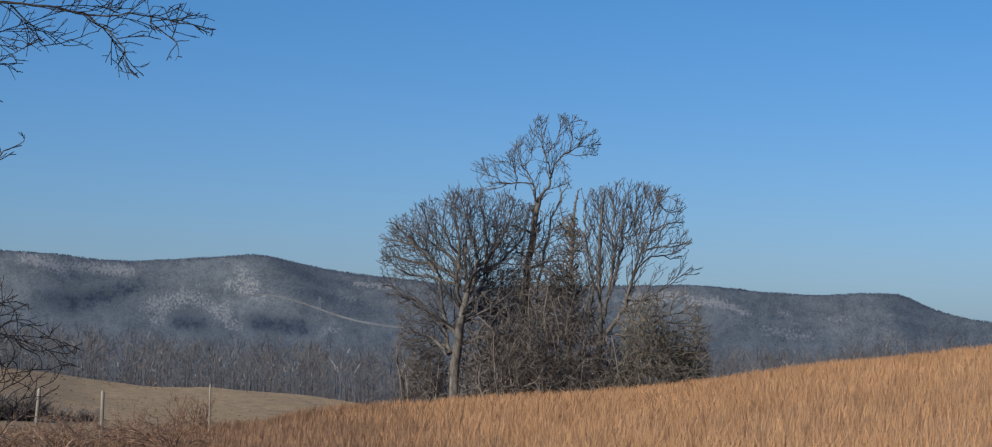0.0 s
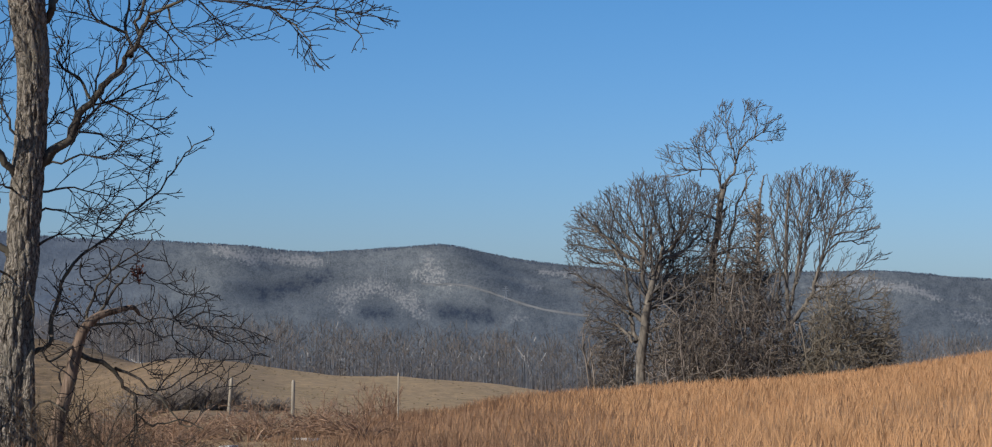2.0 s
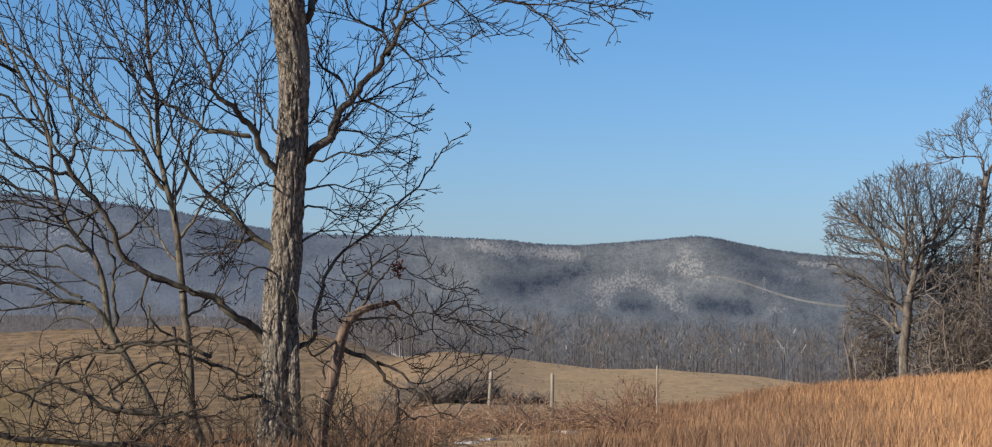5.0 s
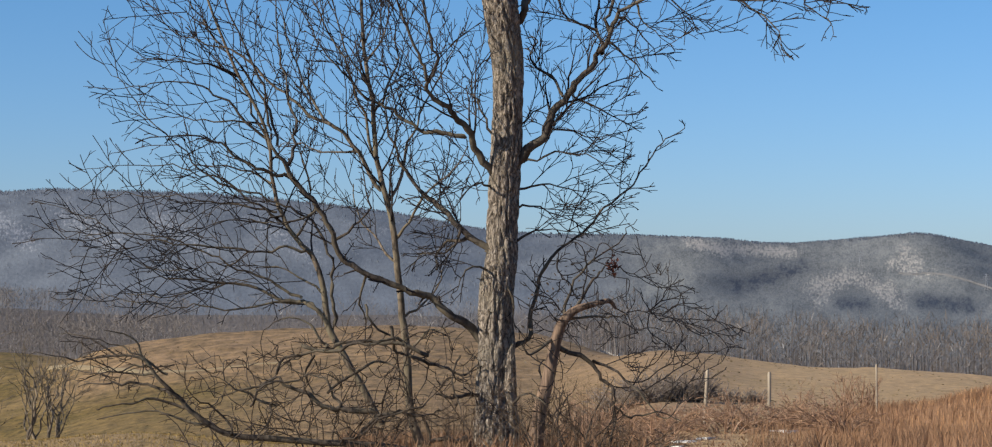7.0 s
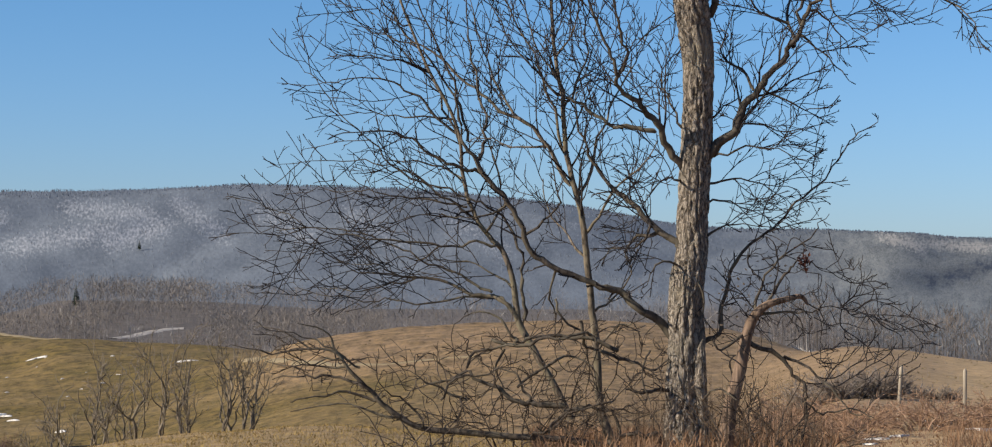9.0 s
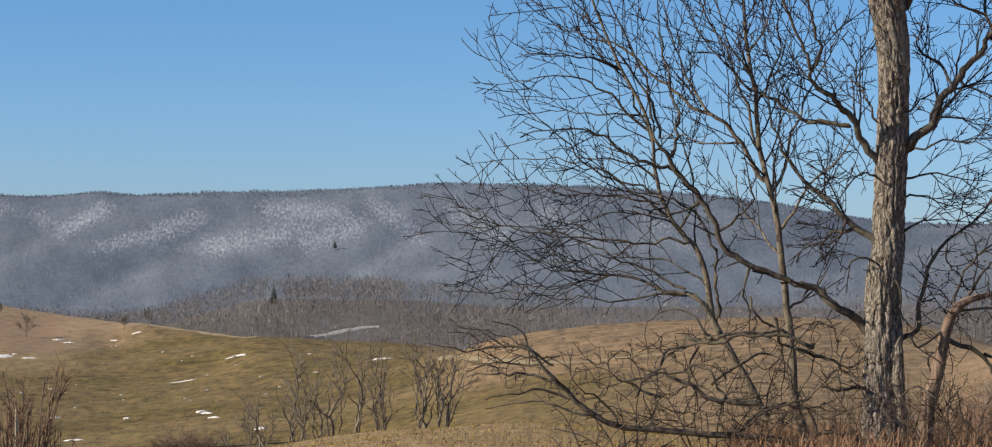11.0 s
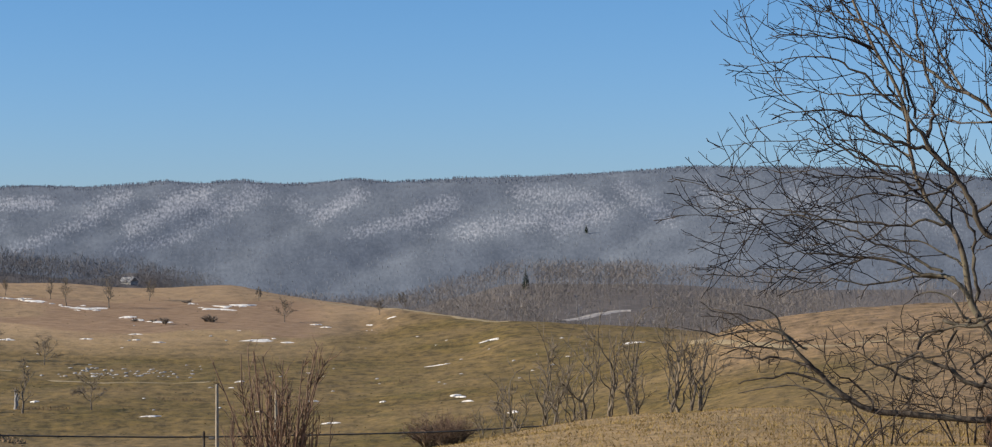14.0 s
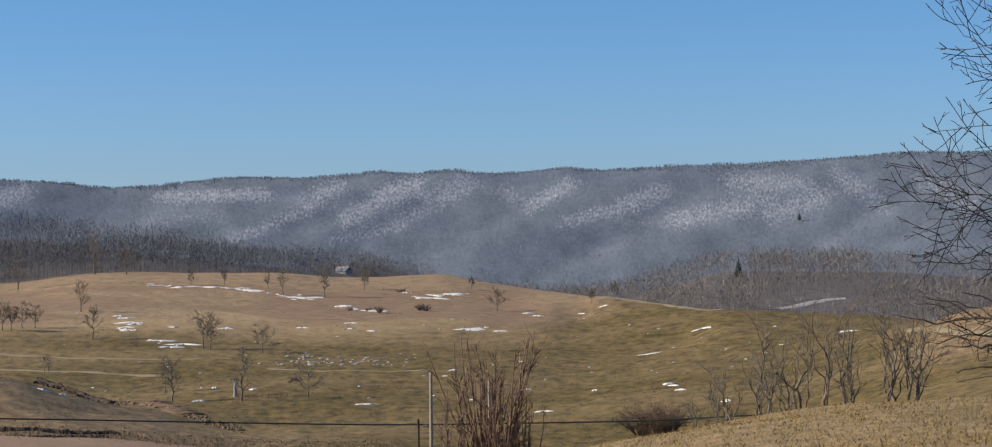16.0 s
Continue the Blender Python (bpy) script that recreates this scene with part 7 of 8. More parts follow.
# ---- fence posts, brambles and old snow by the field's edge ----
def fence_post(place, height, radius, rs, lean=0.0, side=0.0, wood=None):
    """A round weathered post with a chamfered, slightly split top."""
    ob = thing("fence_post", place, "weathered grey wooden fence post among brambles", "post", "fence posts")
    zs = [-0.4, 0.0, height * 0.4, height * 0.8, height - 0.03, height]
    pts = np.array([[lean * z, side * z, z] for z in zs])
    v, f = tubes([(pts, radius * np.array([1.08, 1.05, 1.0, 0.98, 0.97, 0.72]))], 10)
    v += np.random.RandomState(3).normal(size=v.shape) * radius * 0.05
    part_of("shaft", mesh_of("shaft", v, f, wood or POST_WOOD), ob)
    bm = bmesh.new()
    bmesh.ops.create_cone(bm, cap_ends=True, segments=10, radius1=radius * 0.74, radius2=radius * 0.5, depth=0.03, matrix=Matrix.Translation((lean * height, side * height, height + 0.012)))
    part("post_top", bm, wood or POST_WOOD, ob)
    return ob


for bearing, dist, h, rad, lean in ((12.2, 66, 1.66, 0.06, 0.07), (10.46, 66.5, 1.66, 0.06, 0.01), (7.61, 74, 1.7, 0.035, 0.0)):
    fence_post(spot(bearing, dist), h, rad, rs, lean)

for k in range(34):
    bearing, dist = 8.2 + 7.6 * (k + rs.rand()) / 34, rs.uniform(53, 65)
    if (9.2 < bearing < 10.8 and dist < 63) or (11.8 < bearing < 13.3 and dist < 60):
        continue
    shrub("bramble", spot(bearing, dist), rs.uniform(1.25, 1.75), rs.uniform(1.2, 1.7), rs, "low tangled red-brown bramble with bare arching canes", 20, 0.0095, BRAMBLE, 0.9, 0.3, "brambles")
for bearing, dist, h, w in ((14.2, 122, 2.0, 1.5), (13.7, 120, 2.1, 1.6), (13.2, 122, 2.1, 1.6), (12.75, 121, 2.1, 1.5), (12.35, 122, 1.9, 1.2), (11.7, 128, 1.25, 1.2), (11.2, 128, 1.2, 1.2), (10.75, 128, 1.15, 1.0), (14.7, 120, 2.0, 1.6), (15.3, 120, 1.7, 1.6)):
    shrub("grey_bush", spot(bearing, dist), h, w, rs, "rounded grey leafless bush behind the fence", 50, 0.017, BUSH, 0.45, 0.36, "grey bushes")
for bearing, dist, h, w in ((8.5, 76, 1.75, 0.5), (8.1, 75, 1.6, 0.5), (9.7, 70, 1.45, 0.7), (7.8, 76, 1.5, 0.4)):
    shrub("pink_weed", spot(bearing, dist), h, w, rs, "upright pinkish dead weed stalks by the fence", 14, 0.010, BRAMBLE, 0.1, 0.5, "pink weeds")


def snow_patch(bearing, dist, length, depth, rs, thick=0.10):
    """A ragged remnant of snow that follows the ground."""
    b0 = radians(bearing)
    side, out = Vector((math.cos(b0), math.sin(b0), 0)), Vector((-math.sin(b0), math.cos(b0), 0))
    c = spot(bearing, dist)
    ob_mesh_v, rings, seg = [], 3, 30
    ph, ragged = rs.uniform(0, 6.283, 4), rs.uniform(-0.22, 0.22, seg)
    for i in range(rings + 1):
        s = i / rings
        for k in range(seg):
            t = 2 * math.pi * k / seg
            w = 0.9 + 0.34 * math.sin(2 * t + ph[0]) + 0.3 * math.sin(3 * t + ph[1]) + 0.22 * math.sin(5 * t + ph[2]) + 0.16 * math.sin(7 * t + ph[3]) + ragged[k]
            w = max(w, 0.18)
            bow = 0.25 * depth * math.sin(ph[2]) * math.cos(t) ** 2
            p = c + side * (math.cos(t) * s * w * length / 2) + out * (math.sin(t) * s * w * depth / 2 + bow * s)
            ob_mesh_v.append((p.x - c.x, p.y - c.y, ground_z(p.x, p.y) - c.z + (0.02 + thick * (1 - s * s)) - (0.12 if i == rings else 0)))
    faces = [(i * seg + k, i * seg + (k + 1) % seg, (i + 1) * seg + (k + 1) % seg, (i + 1) * seg + k) for i in range(rings) for k in range(seg)]
    me = mesh_of("snow_patch", ob_mesh_v, faces, SNOW)
    ob = new("snow_patch", me)
    ob.location = c
    return tagged(ob, "thin ragged patch of old snow on the pasture", "snow", "snow patches")


def old_snow(bearing, dist, length):
    """A larger remnant of snow with crumbs of it round about."""
    deep = max(1.2, length * 0.4) * (0.9 + dist / 1200.0)
    snow_patch(bearing, dist, length * 1.05, deep, rs, 0.12 + dist * 0.0003)
    if length > 4:
        for _ in range(2):
            snow_patch(bearing + rs.uniform(-0.65, 0.65) * math.degrees(length / dist), dist + rs.uniform(-1.6, 1.6) * deep, length * rs.uniform(0.15, 0.4), deep * rs.uniform(0.3, 0.6), rs, 0.2)


for patch in ((49.39, 876, 6.3), (48.5, 879, 6.3), (47.4, 865, 10.4), (46.04, 835, 14), (44.93, 793, 5.7), (44.16, 765, 8.3), (42.44, 838, 10.1), (41.84, 860, 8.8), (50.77, 720, 4.8), (50.81, 685, 5.4), (50.52, 696, 5.9), (49.52, 685, 3.3), (48.12, 682, 4.1), (49.86, 635, 7.6), (49.27, 624, 8.2), (49.61, 611, 6.2), (48.86, 402, 2.4), (46.05, 689, 3.3), (44.17, 673, 3.2), (41.5, 684, 10.7), (40.73, 681, 3.7)):
    old_snow(*patch)
for patch in ((39.95, 768, 3.2), (39.69, 754, 3.2), (38.49, 777, 2.8), (37.89, 784, 2.8), (35.24, 610, 5.1), (36.7, 533, 4.8), (40.03, 413, 2.7), (39.55, 345, 2.7), (36.2, 385, 1.6), (35.86, 363, 2.4), (31.28, 527, 4.8), (34.67, 318, 1.1), (44.36, 387, 3.3), (48.44, 442, 1.1), (47.42, 423, 2), (44.76, 705, 3), (44.76, 684, 2.1), (43.3, 860, 4.1), (38.17, 400, 1), (52.44, 327, 1.2), (52.94, 323, 1.4)):
    old_snow(*patch)
# a broken line of snow along the old field boundary below the crest
bound = ((50.16, 899), (49.36, 882), (48.6, 880), (48.11, 879), (47.41, 866), (46.65, 843), (46.22, 836), (45.7, 823), (44.89, 787), (44.42, 770), (44.02, 759))
for k in range(38):
    f = rs.uniform(0, len(bound) - 1.001)
    i, u = int(f), f % 1.0
    snow_patch(bound[i][0] * (1 - u) + bound[i + 1][0] * u, bound[i][1] * (1 - u) + bound[i + 1][1] * u + rs.normal() * 3, rs.uniform(1.2, 5.0), rs.uniform(1.0, 2.0), rs, 0.3)
for bearing, dist, length in ((42.82, 839, 7), (42.44, 851, 8), (42.03, 856, 7), (50.94, 730, 4), (50.69, 700, 7), (50.77, 676, 6), (36.03, 381, 2.2), (36.2, 384, 1.6), (41.98, 492, 2.2), (34.59, 320, 1.2)):
    old_snow(bearing, dist, length)
for _ in range(24):
    dist = rs.uniform(360, 760)
    snow_patch(rs.uniform(33, 54), dist, rs.uniform(0.5, 1.5), rs.uniform(0.8, 2.2), rs, 0.12)
for bearing, dist, length, depth in ((12.75, 54.5, 0.62, 0.9), (12.16, 55.5, 0.5, 0.9), (10.0, 60, 1.2, 2.4), (11.5, 66, 0.4, 0.8), (11.1, 62, 0.35, 0.8), (12.9, 52, 0.4, 0.6)):
    snow_patch(bearing, dist, length * 1.0, depth * 0.75, rs, 0.03)

# dry weeds and seedlings round the foot of the trees
a = np.concatenate([rs.uniform(10.5, 22, 900), rs.uniform(18, 30, 300)])
r = rs.uniform(27, 46, len(a))
bare_wood("dry_weeds", spots(a, r), rs.uniform(0.45, 1.5, len(a)) * np.interp(a, [11, 13.5, 14.5, 18, 19.5, 22, 30], [0.35, 0.4, 1.0, 0.95, 0.75, 0.7, 0.5]), rs,
          "thin red-brown dry weeds and seedlings round the tree's foot", 5, 0.0046, WEEDS, True).data.name = "dry_weeds"
a = rs.uniform(9, 22, 9000)
r = rs.uniform(30, 62, len(a))
base = spots(a, r, -0.02)
H = rs.uniform(0.15, 0.5, len(a)) * np.where((a < 13.8) & (a > 9.2) & (r < 60), 0.3, 1.0)
th = rs.uniform(0, 6.283, len(a))
P = np.stack([base, base + np.stack([np.cos(th) * 0.1, np.sin(th) * 0.1, H * 0.7], 1), base + np.stack([np.cos(th) * 0.22, np.sin(th) * 0.22, H], 1)], 1)
wd = np.stack([np.cos(th + 1.5), np.sin(th + 1.5), np.zeros(len(a))], 1) * 0.009
v, f = ribbons(P, np.stack([wd, wd, wd * 0.3], 1))
tagged(new("rough_grass", mesh_of("rough_grass", v, f, RED_GRASS, False)), "rough brown grass under the trees", "grass", kind="stuff")


# dark scrub at the foot of the trees
for bearing, dist, h, w in ((17.2, 36, 1.9, 1.2), (18.4, 36.4, 1.7, 1.3), (21.3, 36.6, 1.8, 1.3), (22.4, 36, 2.1, 1.5), (24.6, 35.5, 1.5, 1.3), (15.6, 34.2, 1.8, 1.2), (14.6, 35, 1.5, 1.1), (16.4, 33, 1.6, 1.2), (25.8, 34, 1.3, 1.3)):
    shrub("dark_scrub", spot(bearing, dist), h, w, rs, "dark tangled leafless scrub at the foot of the trees", 7, 0.008, SCRUB, 0.45, 0.3, "dark scrub", angle=50)


# dead leaves that still hang on the snag and on the climbing stem
def leaf_bunch(name, centre, count, spread, size, material, rs, label):
    c = np.array(centre)
    vs, fs = [], []
    for k in range(count):
        p = c + rs.normal(size=3) * np.array(spread)
        d, u = rs.normal(size=3), rs.normal(size=3)
        d, u = d / np.linalg.norm(d) * size * rs.uniform(0.7, 1.3), u / np.linalg.norm(u) * size * 0.3
        q = np.cross(d, u) / size * 0.6
        vs += [p, p + d * 0.5 + u, p + d, p + d * 0.5 - u + q]
        fs.append((4 * k, 4 * k + 1, 4 * k + 2, 4 * k + 3))
    ob = new(name, mesh_of(name, np.array(vs) - c, fs, material, False))
    ob.location = Vector(c)
    return tagged(ob, label, "leaves", kind="stuff")


nest = set_out(((3.24, 0.45, 0.1),), rs, 0, -0.5, NEAR)[0][0]
leaf_bunch("dead_leaf_bunch", nest, 60, (0.07, 0.07, 0.09), 0.09, DEAD_LEAF, rs, "bunch of withered red-brown leaves on a branch")
for u, v in ((2.0, -0.35), (2.1, -0.1), (1.95, -0.6), (2.25, 0.25), (2.5, 0.5), (2.75, 0.35), (2.35, -0.2)):
    leaf_bunch("hanging_leaves", set_out(((u, v, 0.1),), rs, 0, -0.3, NEAR)[0][0], 7, (0.14, 0.1, 0.12), 0.08, DARK_LEAF, rs, "few dark withered leaves on a climbing stem")

# ---- the row of small trees beyond the mound ----
rs = np.random.RandomState(51)
for bearing, dist, h, lean in ((34.72, 134, 7.0, 0.04), (33.92, 132, 8.4, 0.03), (33.5, 128, 6.6, 0.08), (33.05, 131, 6.8, 0.0), (32.65, 130, 8.2, 0.02), (32.1, 127, 8.0, 0.04), (31.6, 126, 7.6, 0.1),
                               (31.45, 129, 5.6, 0.12), (30.4, 126, 7.6, 0.06), (30.2, 128, 7.2, -0.02), (29.95, 126, 6.6, 0.1), (29.7, 129, 7.0, 0.14), (34.3, 136, 5.5, -0.3), (35.1, 135, 5.0, -0.2)):
    b0 = radians(bearing)
    bare_tree("field_maple", spot(bearing, dist), h * 1.18, rs, "slender leafless tree in a row beyond the mound", 8, 0.38, 0.3, 0.02,
              (math.cos(b0) * lean, math.sin(b0) * lean), 0.017, (0.8, 0.6), COPSE_BARK, STEM_FAR, 0.12, 1.9, "tree row")

# ---- pasture trees, singly and in groups ----
def pasture_tree(bearing, dist, h, reach, steep):
    bare_tree("pasture_tree", spot(bearing, dist), h * 1.12, rs, "bare tree standing alone on the open pasture", 13, reach * 1.3, 0.2, 0.02, (rs.uniform(-0.05, 0.05), 0), 0.016 + dist * 0.000032,
              (h * 0.06, h * 0.052), STEM_FAR, STEM_FAR, 0.11, steep * 0.85, "pasture trees", 1.15)


for tree in ((53.6, 927, 14, 0.3, 1.4), (51.97, 754, 11, 0.3, 1.5), (51.66, 646, 9.5, 0.32, 1.2), (51.6, 1010, 19, 0.28, 1.4), (50.76, 990, 13, 0.45, 0.8), (49.05, 891, 6.5, 0.2, 1.5), (48.16, 892, 7, 0.2, 1.6), (47.0, 876, 8, 0.2, 1.6), (46.6, 845, 10.5, 0.2, 1.6), (45.47, 839, 11, 0.2, 1.7), (48.75, 607, 10.5, 0.34, 1.2), (48.55, 605, 10, 0.34, 1.2), (47.16, 592, 7.5, 0.5, 0.7)):
    pasture_tree(*tree)
for tree in ((49.57, 404, 8, 0.26, 1.5), (49.75, 440, 7, 0.24, 1.5), (47.72, 397, 9.6, 0.14, 1.8), (45.94, 406, 6.4, 0.55, 0.6), (54.0, 680, 8.5, 0.42, 0.8), (53.78, 679, 8, 0.42, 0.8), (53.5, 687, 7.5, 0.42, 0.8), (53.17, 690, 7, 0.45, 0.8), (41.49, 885, 5, 0.3, 1.0), (40.8, 781, 8, 0.42, 0.9), (38.23, 808, 6, 0.3, 1.3), (37.6, 818, 6, 0.4, 1.0), (44.4, 880, 8, 0.4, 1.0)):
    pasture_tree(*tree)
stub = thing("dead_tree", spot(47.9, 409), "pale broken trunk of a dead tree", "tree")
v, f = tubes([(np.array([[0, 0, -0.3], [0.1, 0, 0.9], [-0.05, 0, 1.9], [0.2, 0, 2.7]]), np.array([0.5, 0.36, 0.33, 0.16]))], 9)
part_of("trunk", mesh_of("trunk", v, f, PALE_TRUNK), stub)
for k in range(3):
    v, f = tubes([(np.array([[0, 0, 1.2 + k * 0.4], [0.5 - k * 0.4, 0.1, 1.8 + k * 0.4], [0.9 - k * 0.7, 0.1, 2.8 + k * 0.4]]), np.array([0.2, 0.14, 0.05]))], 6)
    part_of("limb", mesh_of("limb", v, f, PALE_TRUNK), stub)
for dx in (0.0, 0.35):
    bare_tree("dead_stub_tree", spot(52.93 - dx * 0.3, 526), 4.6, rs, "short pale dying tree on the pasture", 7, 0.2, 0.2, 0.03, (0, 0), 0.04, (0.5, 0.4), PALE_TRUNK, STEM_FAR, 0.08, 1.2)
for bearing, dist, h, w in ((43.99, 756, 3.0, 2.0), (42.75, 769, 3.4, 2.4), (42.9, 772, 2.6, 1.8), (43.4, 865, 2.2, 3.0), (44.8, 770, 1.6, 2.0), (44.3, 765, 1.6, 2.0)):
    shrub("pasture_bush", spot(bearing, dist), h, w, rs, "low rounded brown leafless bush on the pasture", 30, 0.024 + dist * 0.00003, THICKET, 0.5, h * 0.16, "pasture bushes")
for bearing, dist, h, w in ((36.55, 262, 4.8, 4.2), (36.95, 264, 3.9, 3.4), (36.15, 263, 3.7, 3.2)):
    shrub("hollow_bush", spot(bearing, dist), h, w, rs, "broad rounded brown leafless bush in the hollow", 60, 0.02, WILLOW, 0.3, 0.5, "hollow bushes")
shrub("willow_shrub", spot(41.0, 96), 7.2, 2.3, rs, "tall reddish upright willow shrub with bare stems", 38, 0.023, WILLOW, -0.05, 0.7, angle=17, single=True, wander=0.055, shoot=0.15)
shrub("willow_shrub", spot(41.9, 95), 4.6, 1.2, rs, "smaller reddish willow shrub with bare stems", 11, 0.017, WILLOW, -0.03, 0.6, angle=22, single=True, wander=0.045, shoot=0.2)
shrub("willow_shrub", spot(40.1, 96), 4.8, 1.3, rs, "smaller reddish willow shrub with bare stems", 11, 0.017, WILLOW, -0.03, 0.6, angle=22, single=True, wander=0.045, shoot=0.2)


# ---- utility poles and their cable ----
def utility_pole(bearing, dist, top, radius, arm=0.0):
    base = spot(bearing, dist)
    h = EYE + dist * math.tan(radians(top)) - base.z
    ob = thing("utility_pole", base, "pale weathered wooden utility pole in the valley", "pole", "utility poles")
    v, f = tubes([(np.array([[0, 0, -0.5], [0, 0, h * 0.5], [0.02, 0, h]]), radius * np.array([1.15, 1.0, 0.8]))], 12)
    part_of("shaft", mesh_of("shaft", v, f, POST_WOOD), ob)
    bm = bmesh.new()
    bmesh.ops.create_cone(bm, cap_ends=True, segments=12, radius1=radius * 0.8, radius2=radius * 0.55, depth=0.1, matrix=Matrix.Translation((0.02, 0, h + 0.04)))
    part("pole_cap", bm, POST_WOOD, ob, "dark flat pole cap")
    if arm:
        bm = bmesh.new()
        bmesh.ops.create_cube(bm, size=1.0, matrix=Matrix.Translation((-0.35, 0, arm)) @ Matrix.Diagonal((0.9, 0.12, 0.12, 1)))
        bmesh.ops.bevel(bm, geom=bm.edges[:], offset=0.015, segments=1, affect="EDGES")
        bracket = part("bracket", bm, WIRE, ob, "dark iron bracket")
        bm = bmesh.new()
        bmesh.ops.create_cone(bm, cap_ends=True, segments=10, radius1=0.12, radius2=0.09, depth=0.5, matrix=Matrix.Translation((-0.55, 0, arm - 0.05)) @ Matrix.Rotation(radians(90), 4, "Y"))
        part("splice_box", bm, WIRE, bracket, "black splice box")
    return ob


CABLE_DIST = 171.0
pole_base = spot(42.62, 170)
utility_pole(42.62, 170, -3.04, 0.15, EYE + 170 * math.tan(radians(-4.45)) - pole_base.z)
utility_pole(41.04, 168, -3.23, 0.13)
corner = fence_post(spot(42.97, 70), EYE + 70 * math.tan(radians(-4.28)) - spot(42.97, 70).z, 0.045, rs, wood=LIMB_BARK)
corner["label"] = "thin dark post at the foot of the slope"
pts = np.array([[-CABLE_DIST * math.sin(radians(b)), CABLE_DIST * math.cos(radians(b)), EYE + CABLE_DIST * math.tan(radians(e))]
                for b, e in ((62, -3.75), (54.1, -4.02), (47.4, -4.3), (42.62, -4.42), (37.1, -4.38), (34.6, -4.27), (32, -4.15), (24, -3.9))])
p, rad = refine(pts, np.full(len(pts), 0.07), rs, 2, 0.0)
v, f = tubes([(p, rad)], 6)
tagged(new("utility_cable", mesh_of("utility_cable", v, f, WIRE)), "thick black cable strung between the poles", "cable")


# ---- tracks, banks and stones ----
def draped(name, nodes, width, material, label, category, rs, lift=0.05, crown=0.0, ragged=0.2, steps=8, kind=""):
    """A strip that follows the ground along (bearing, distance) nodes."""
    n = np.array([[-d * math.sin(radians(b)), d * math.cos(radians(b))] for b, d in nodes])
    t = np.linspace(0, len(n) - 1, steps * (len(n) - 1) + 1)
    c = smooth_curve(np.arange(len(n)), n, t)
    d = np.gradient(c, axis=0)
    d /= np.linalg.norm(d, axis=1, keepdims=True)
    nrm = np.stack([-d[:, 1], d[:, 0]], 1)
    vs = []
    for i in range(len(c)):
        w = width * (1 + ragged * rs.normal())
        for s in (-0.5, -0.3, 0.0, 0.3, 0.5):
            x, y = c[i] + nrm[i] * w * s
            vs.append((x, y, ground_z(x, y) + (lift + crown * (1 - 4 * s * s) * (1 + 0.4 * rs.normal()) if abs(s) < 0.5 else -0.1)))
    fs = [(i * 5 + k, i * 5 + k + 1, i * 5 + k + 6, i * 5 + k + 5) for i in range(len(c) - 1) for k in range(4)]
    return tagged(new(name, mesh_of(name, vs, fs, material)), label, category, kind=kind)


draped("farm_track", ((33.3, 896), (33.0, 902), (32.69, 912), (32.19, 932), (31.82, 947), (31.4, 949)), 8.0, GRAVEL, "pale gravel farm track climbing into the woods", "road", rs, 0.3, 0.05, 0.1)
draped("field_track", ((39.6, 885), (38.4, 862), (37.1, 806), (36.4, 776), (35.5, 733), (34.6, 698)), 5.0, PALE_GRASS, "pale worn track along the top of the pasture", "path", rs, 0.1, 0.1)
draped("cattle_path", ((54.2, 545), (52.8, 530), (51, 512), (49.5, 500)), 4.0, PALE_GRASS, "pale trodden cattle path across the pasture", "path", rs, 0.05, 0.05)
draped("cattle_path", ((54.2, 600), (52, 580), (50, 570), (48, 566)), 3.0, PALE_GRASS, "pale trodden cattle path across the pasture", "path", rs, 0.05, 0.05)
draped("cattle_path", ((47, 515), (45.5, 500), (44, 500), (42.8, 495)), 3.5, PALE_GRASS, "pale trodden cattle path across the pasture", "path", rs, 0.05, 0.05)
draped("cattle_path", ((29.8, 470), (28, 352), (26, 318), (23.5, 310)), 3.0, PALE_GRASS, "pale trodden path below the brown hill", "path", rs, 0.05, 0.05)
draped("stream_bank", ((51.1, 420), (50.54, 421), (50.2, 409), (49.87, 394), (49.5, 376), (49.12, 357)), 5.0, EARTH, "bare crumbling earth bank of a small stream", "bank", rs, 0.02, 0.22, 0.7, 22)
# Shade of the undercut and the ditch, laid as near-black raised strips.
draped("stream_bed", ((53.1, 491), (52.53, 470), (51.95, 446), (51.62, 431), (51.2, 415)), 2.0, SHADE_EARTH, "near-black raised strip for the shaded undercut of a small stream", "bank", rs, 0.1, 0.5, 0.5, 14)
draped("ditch", ((56, 257), (54.2, 259), (52.6, 261), (51.0, 264)), 1.6, SHADE_EARTH, "near-black strip for the shaded ditch along the foot of the slope", "ditch", rs, 0.15, 0.25, 0.4, 20)
draped("ploughed_strip", ((58, 236), (54, 240), (50, 246), (46, 252), (43.6, 256)), 26, RED_SOIL, "bare reddish soil along the foot of the pasture", "ground", rs, 0.1, 0.05, 0.03, 10, "structure")
draped("power_line_cutting", ((7.0, 2930), (6.2, 2750), (4.47, 2430), (2.4, 2150)), 1.6, CLEARED, "pale cleared strip under the power line", "clearing", rs, 1.5, 0.8, 0.35, 12)
a = rs.uniform(43.4, 54.5, 420)
# Rows of brown tufts, added to draw the dark shadow lines on the pasture.
strips = ((47.9, 408, 46.5, 405, 90), (46.2, 470, 44.6, 462, 60), (53.0, 300, 51.6, 306, 60), (48.8, 520, 47.6, 516, 50), (44.2, 430, 43.0, 424, 60), (38.5, 470, 37.2, 460, 50))
places = [(b0 + (b1 - b0) * u, r0 + (r1 - r0) * u) for b0, r0, b1, r1, count in strips for u in rs.rand(count)]
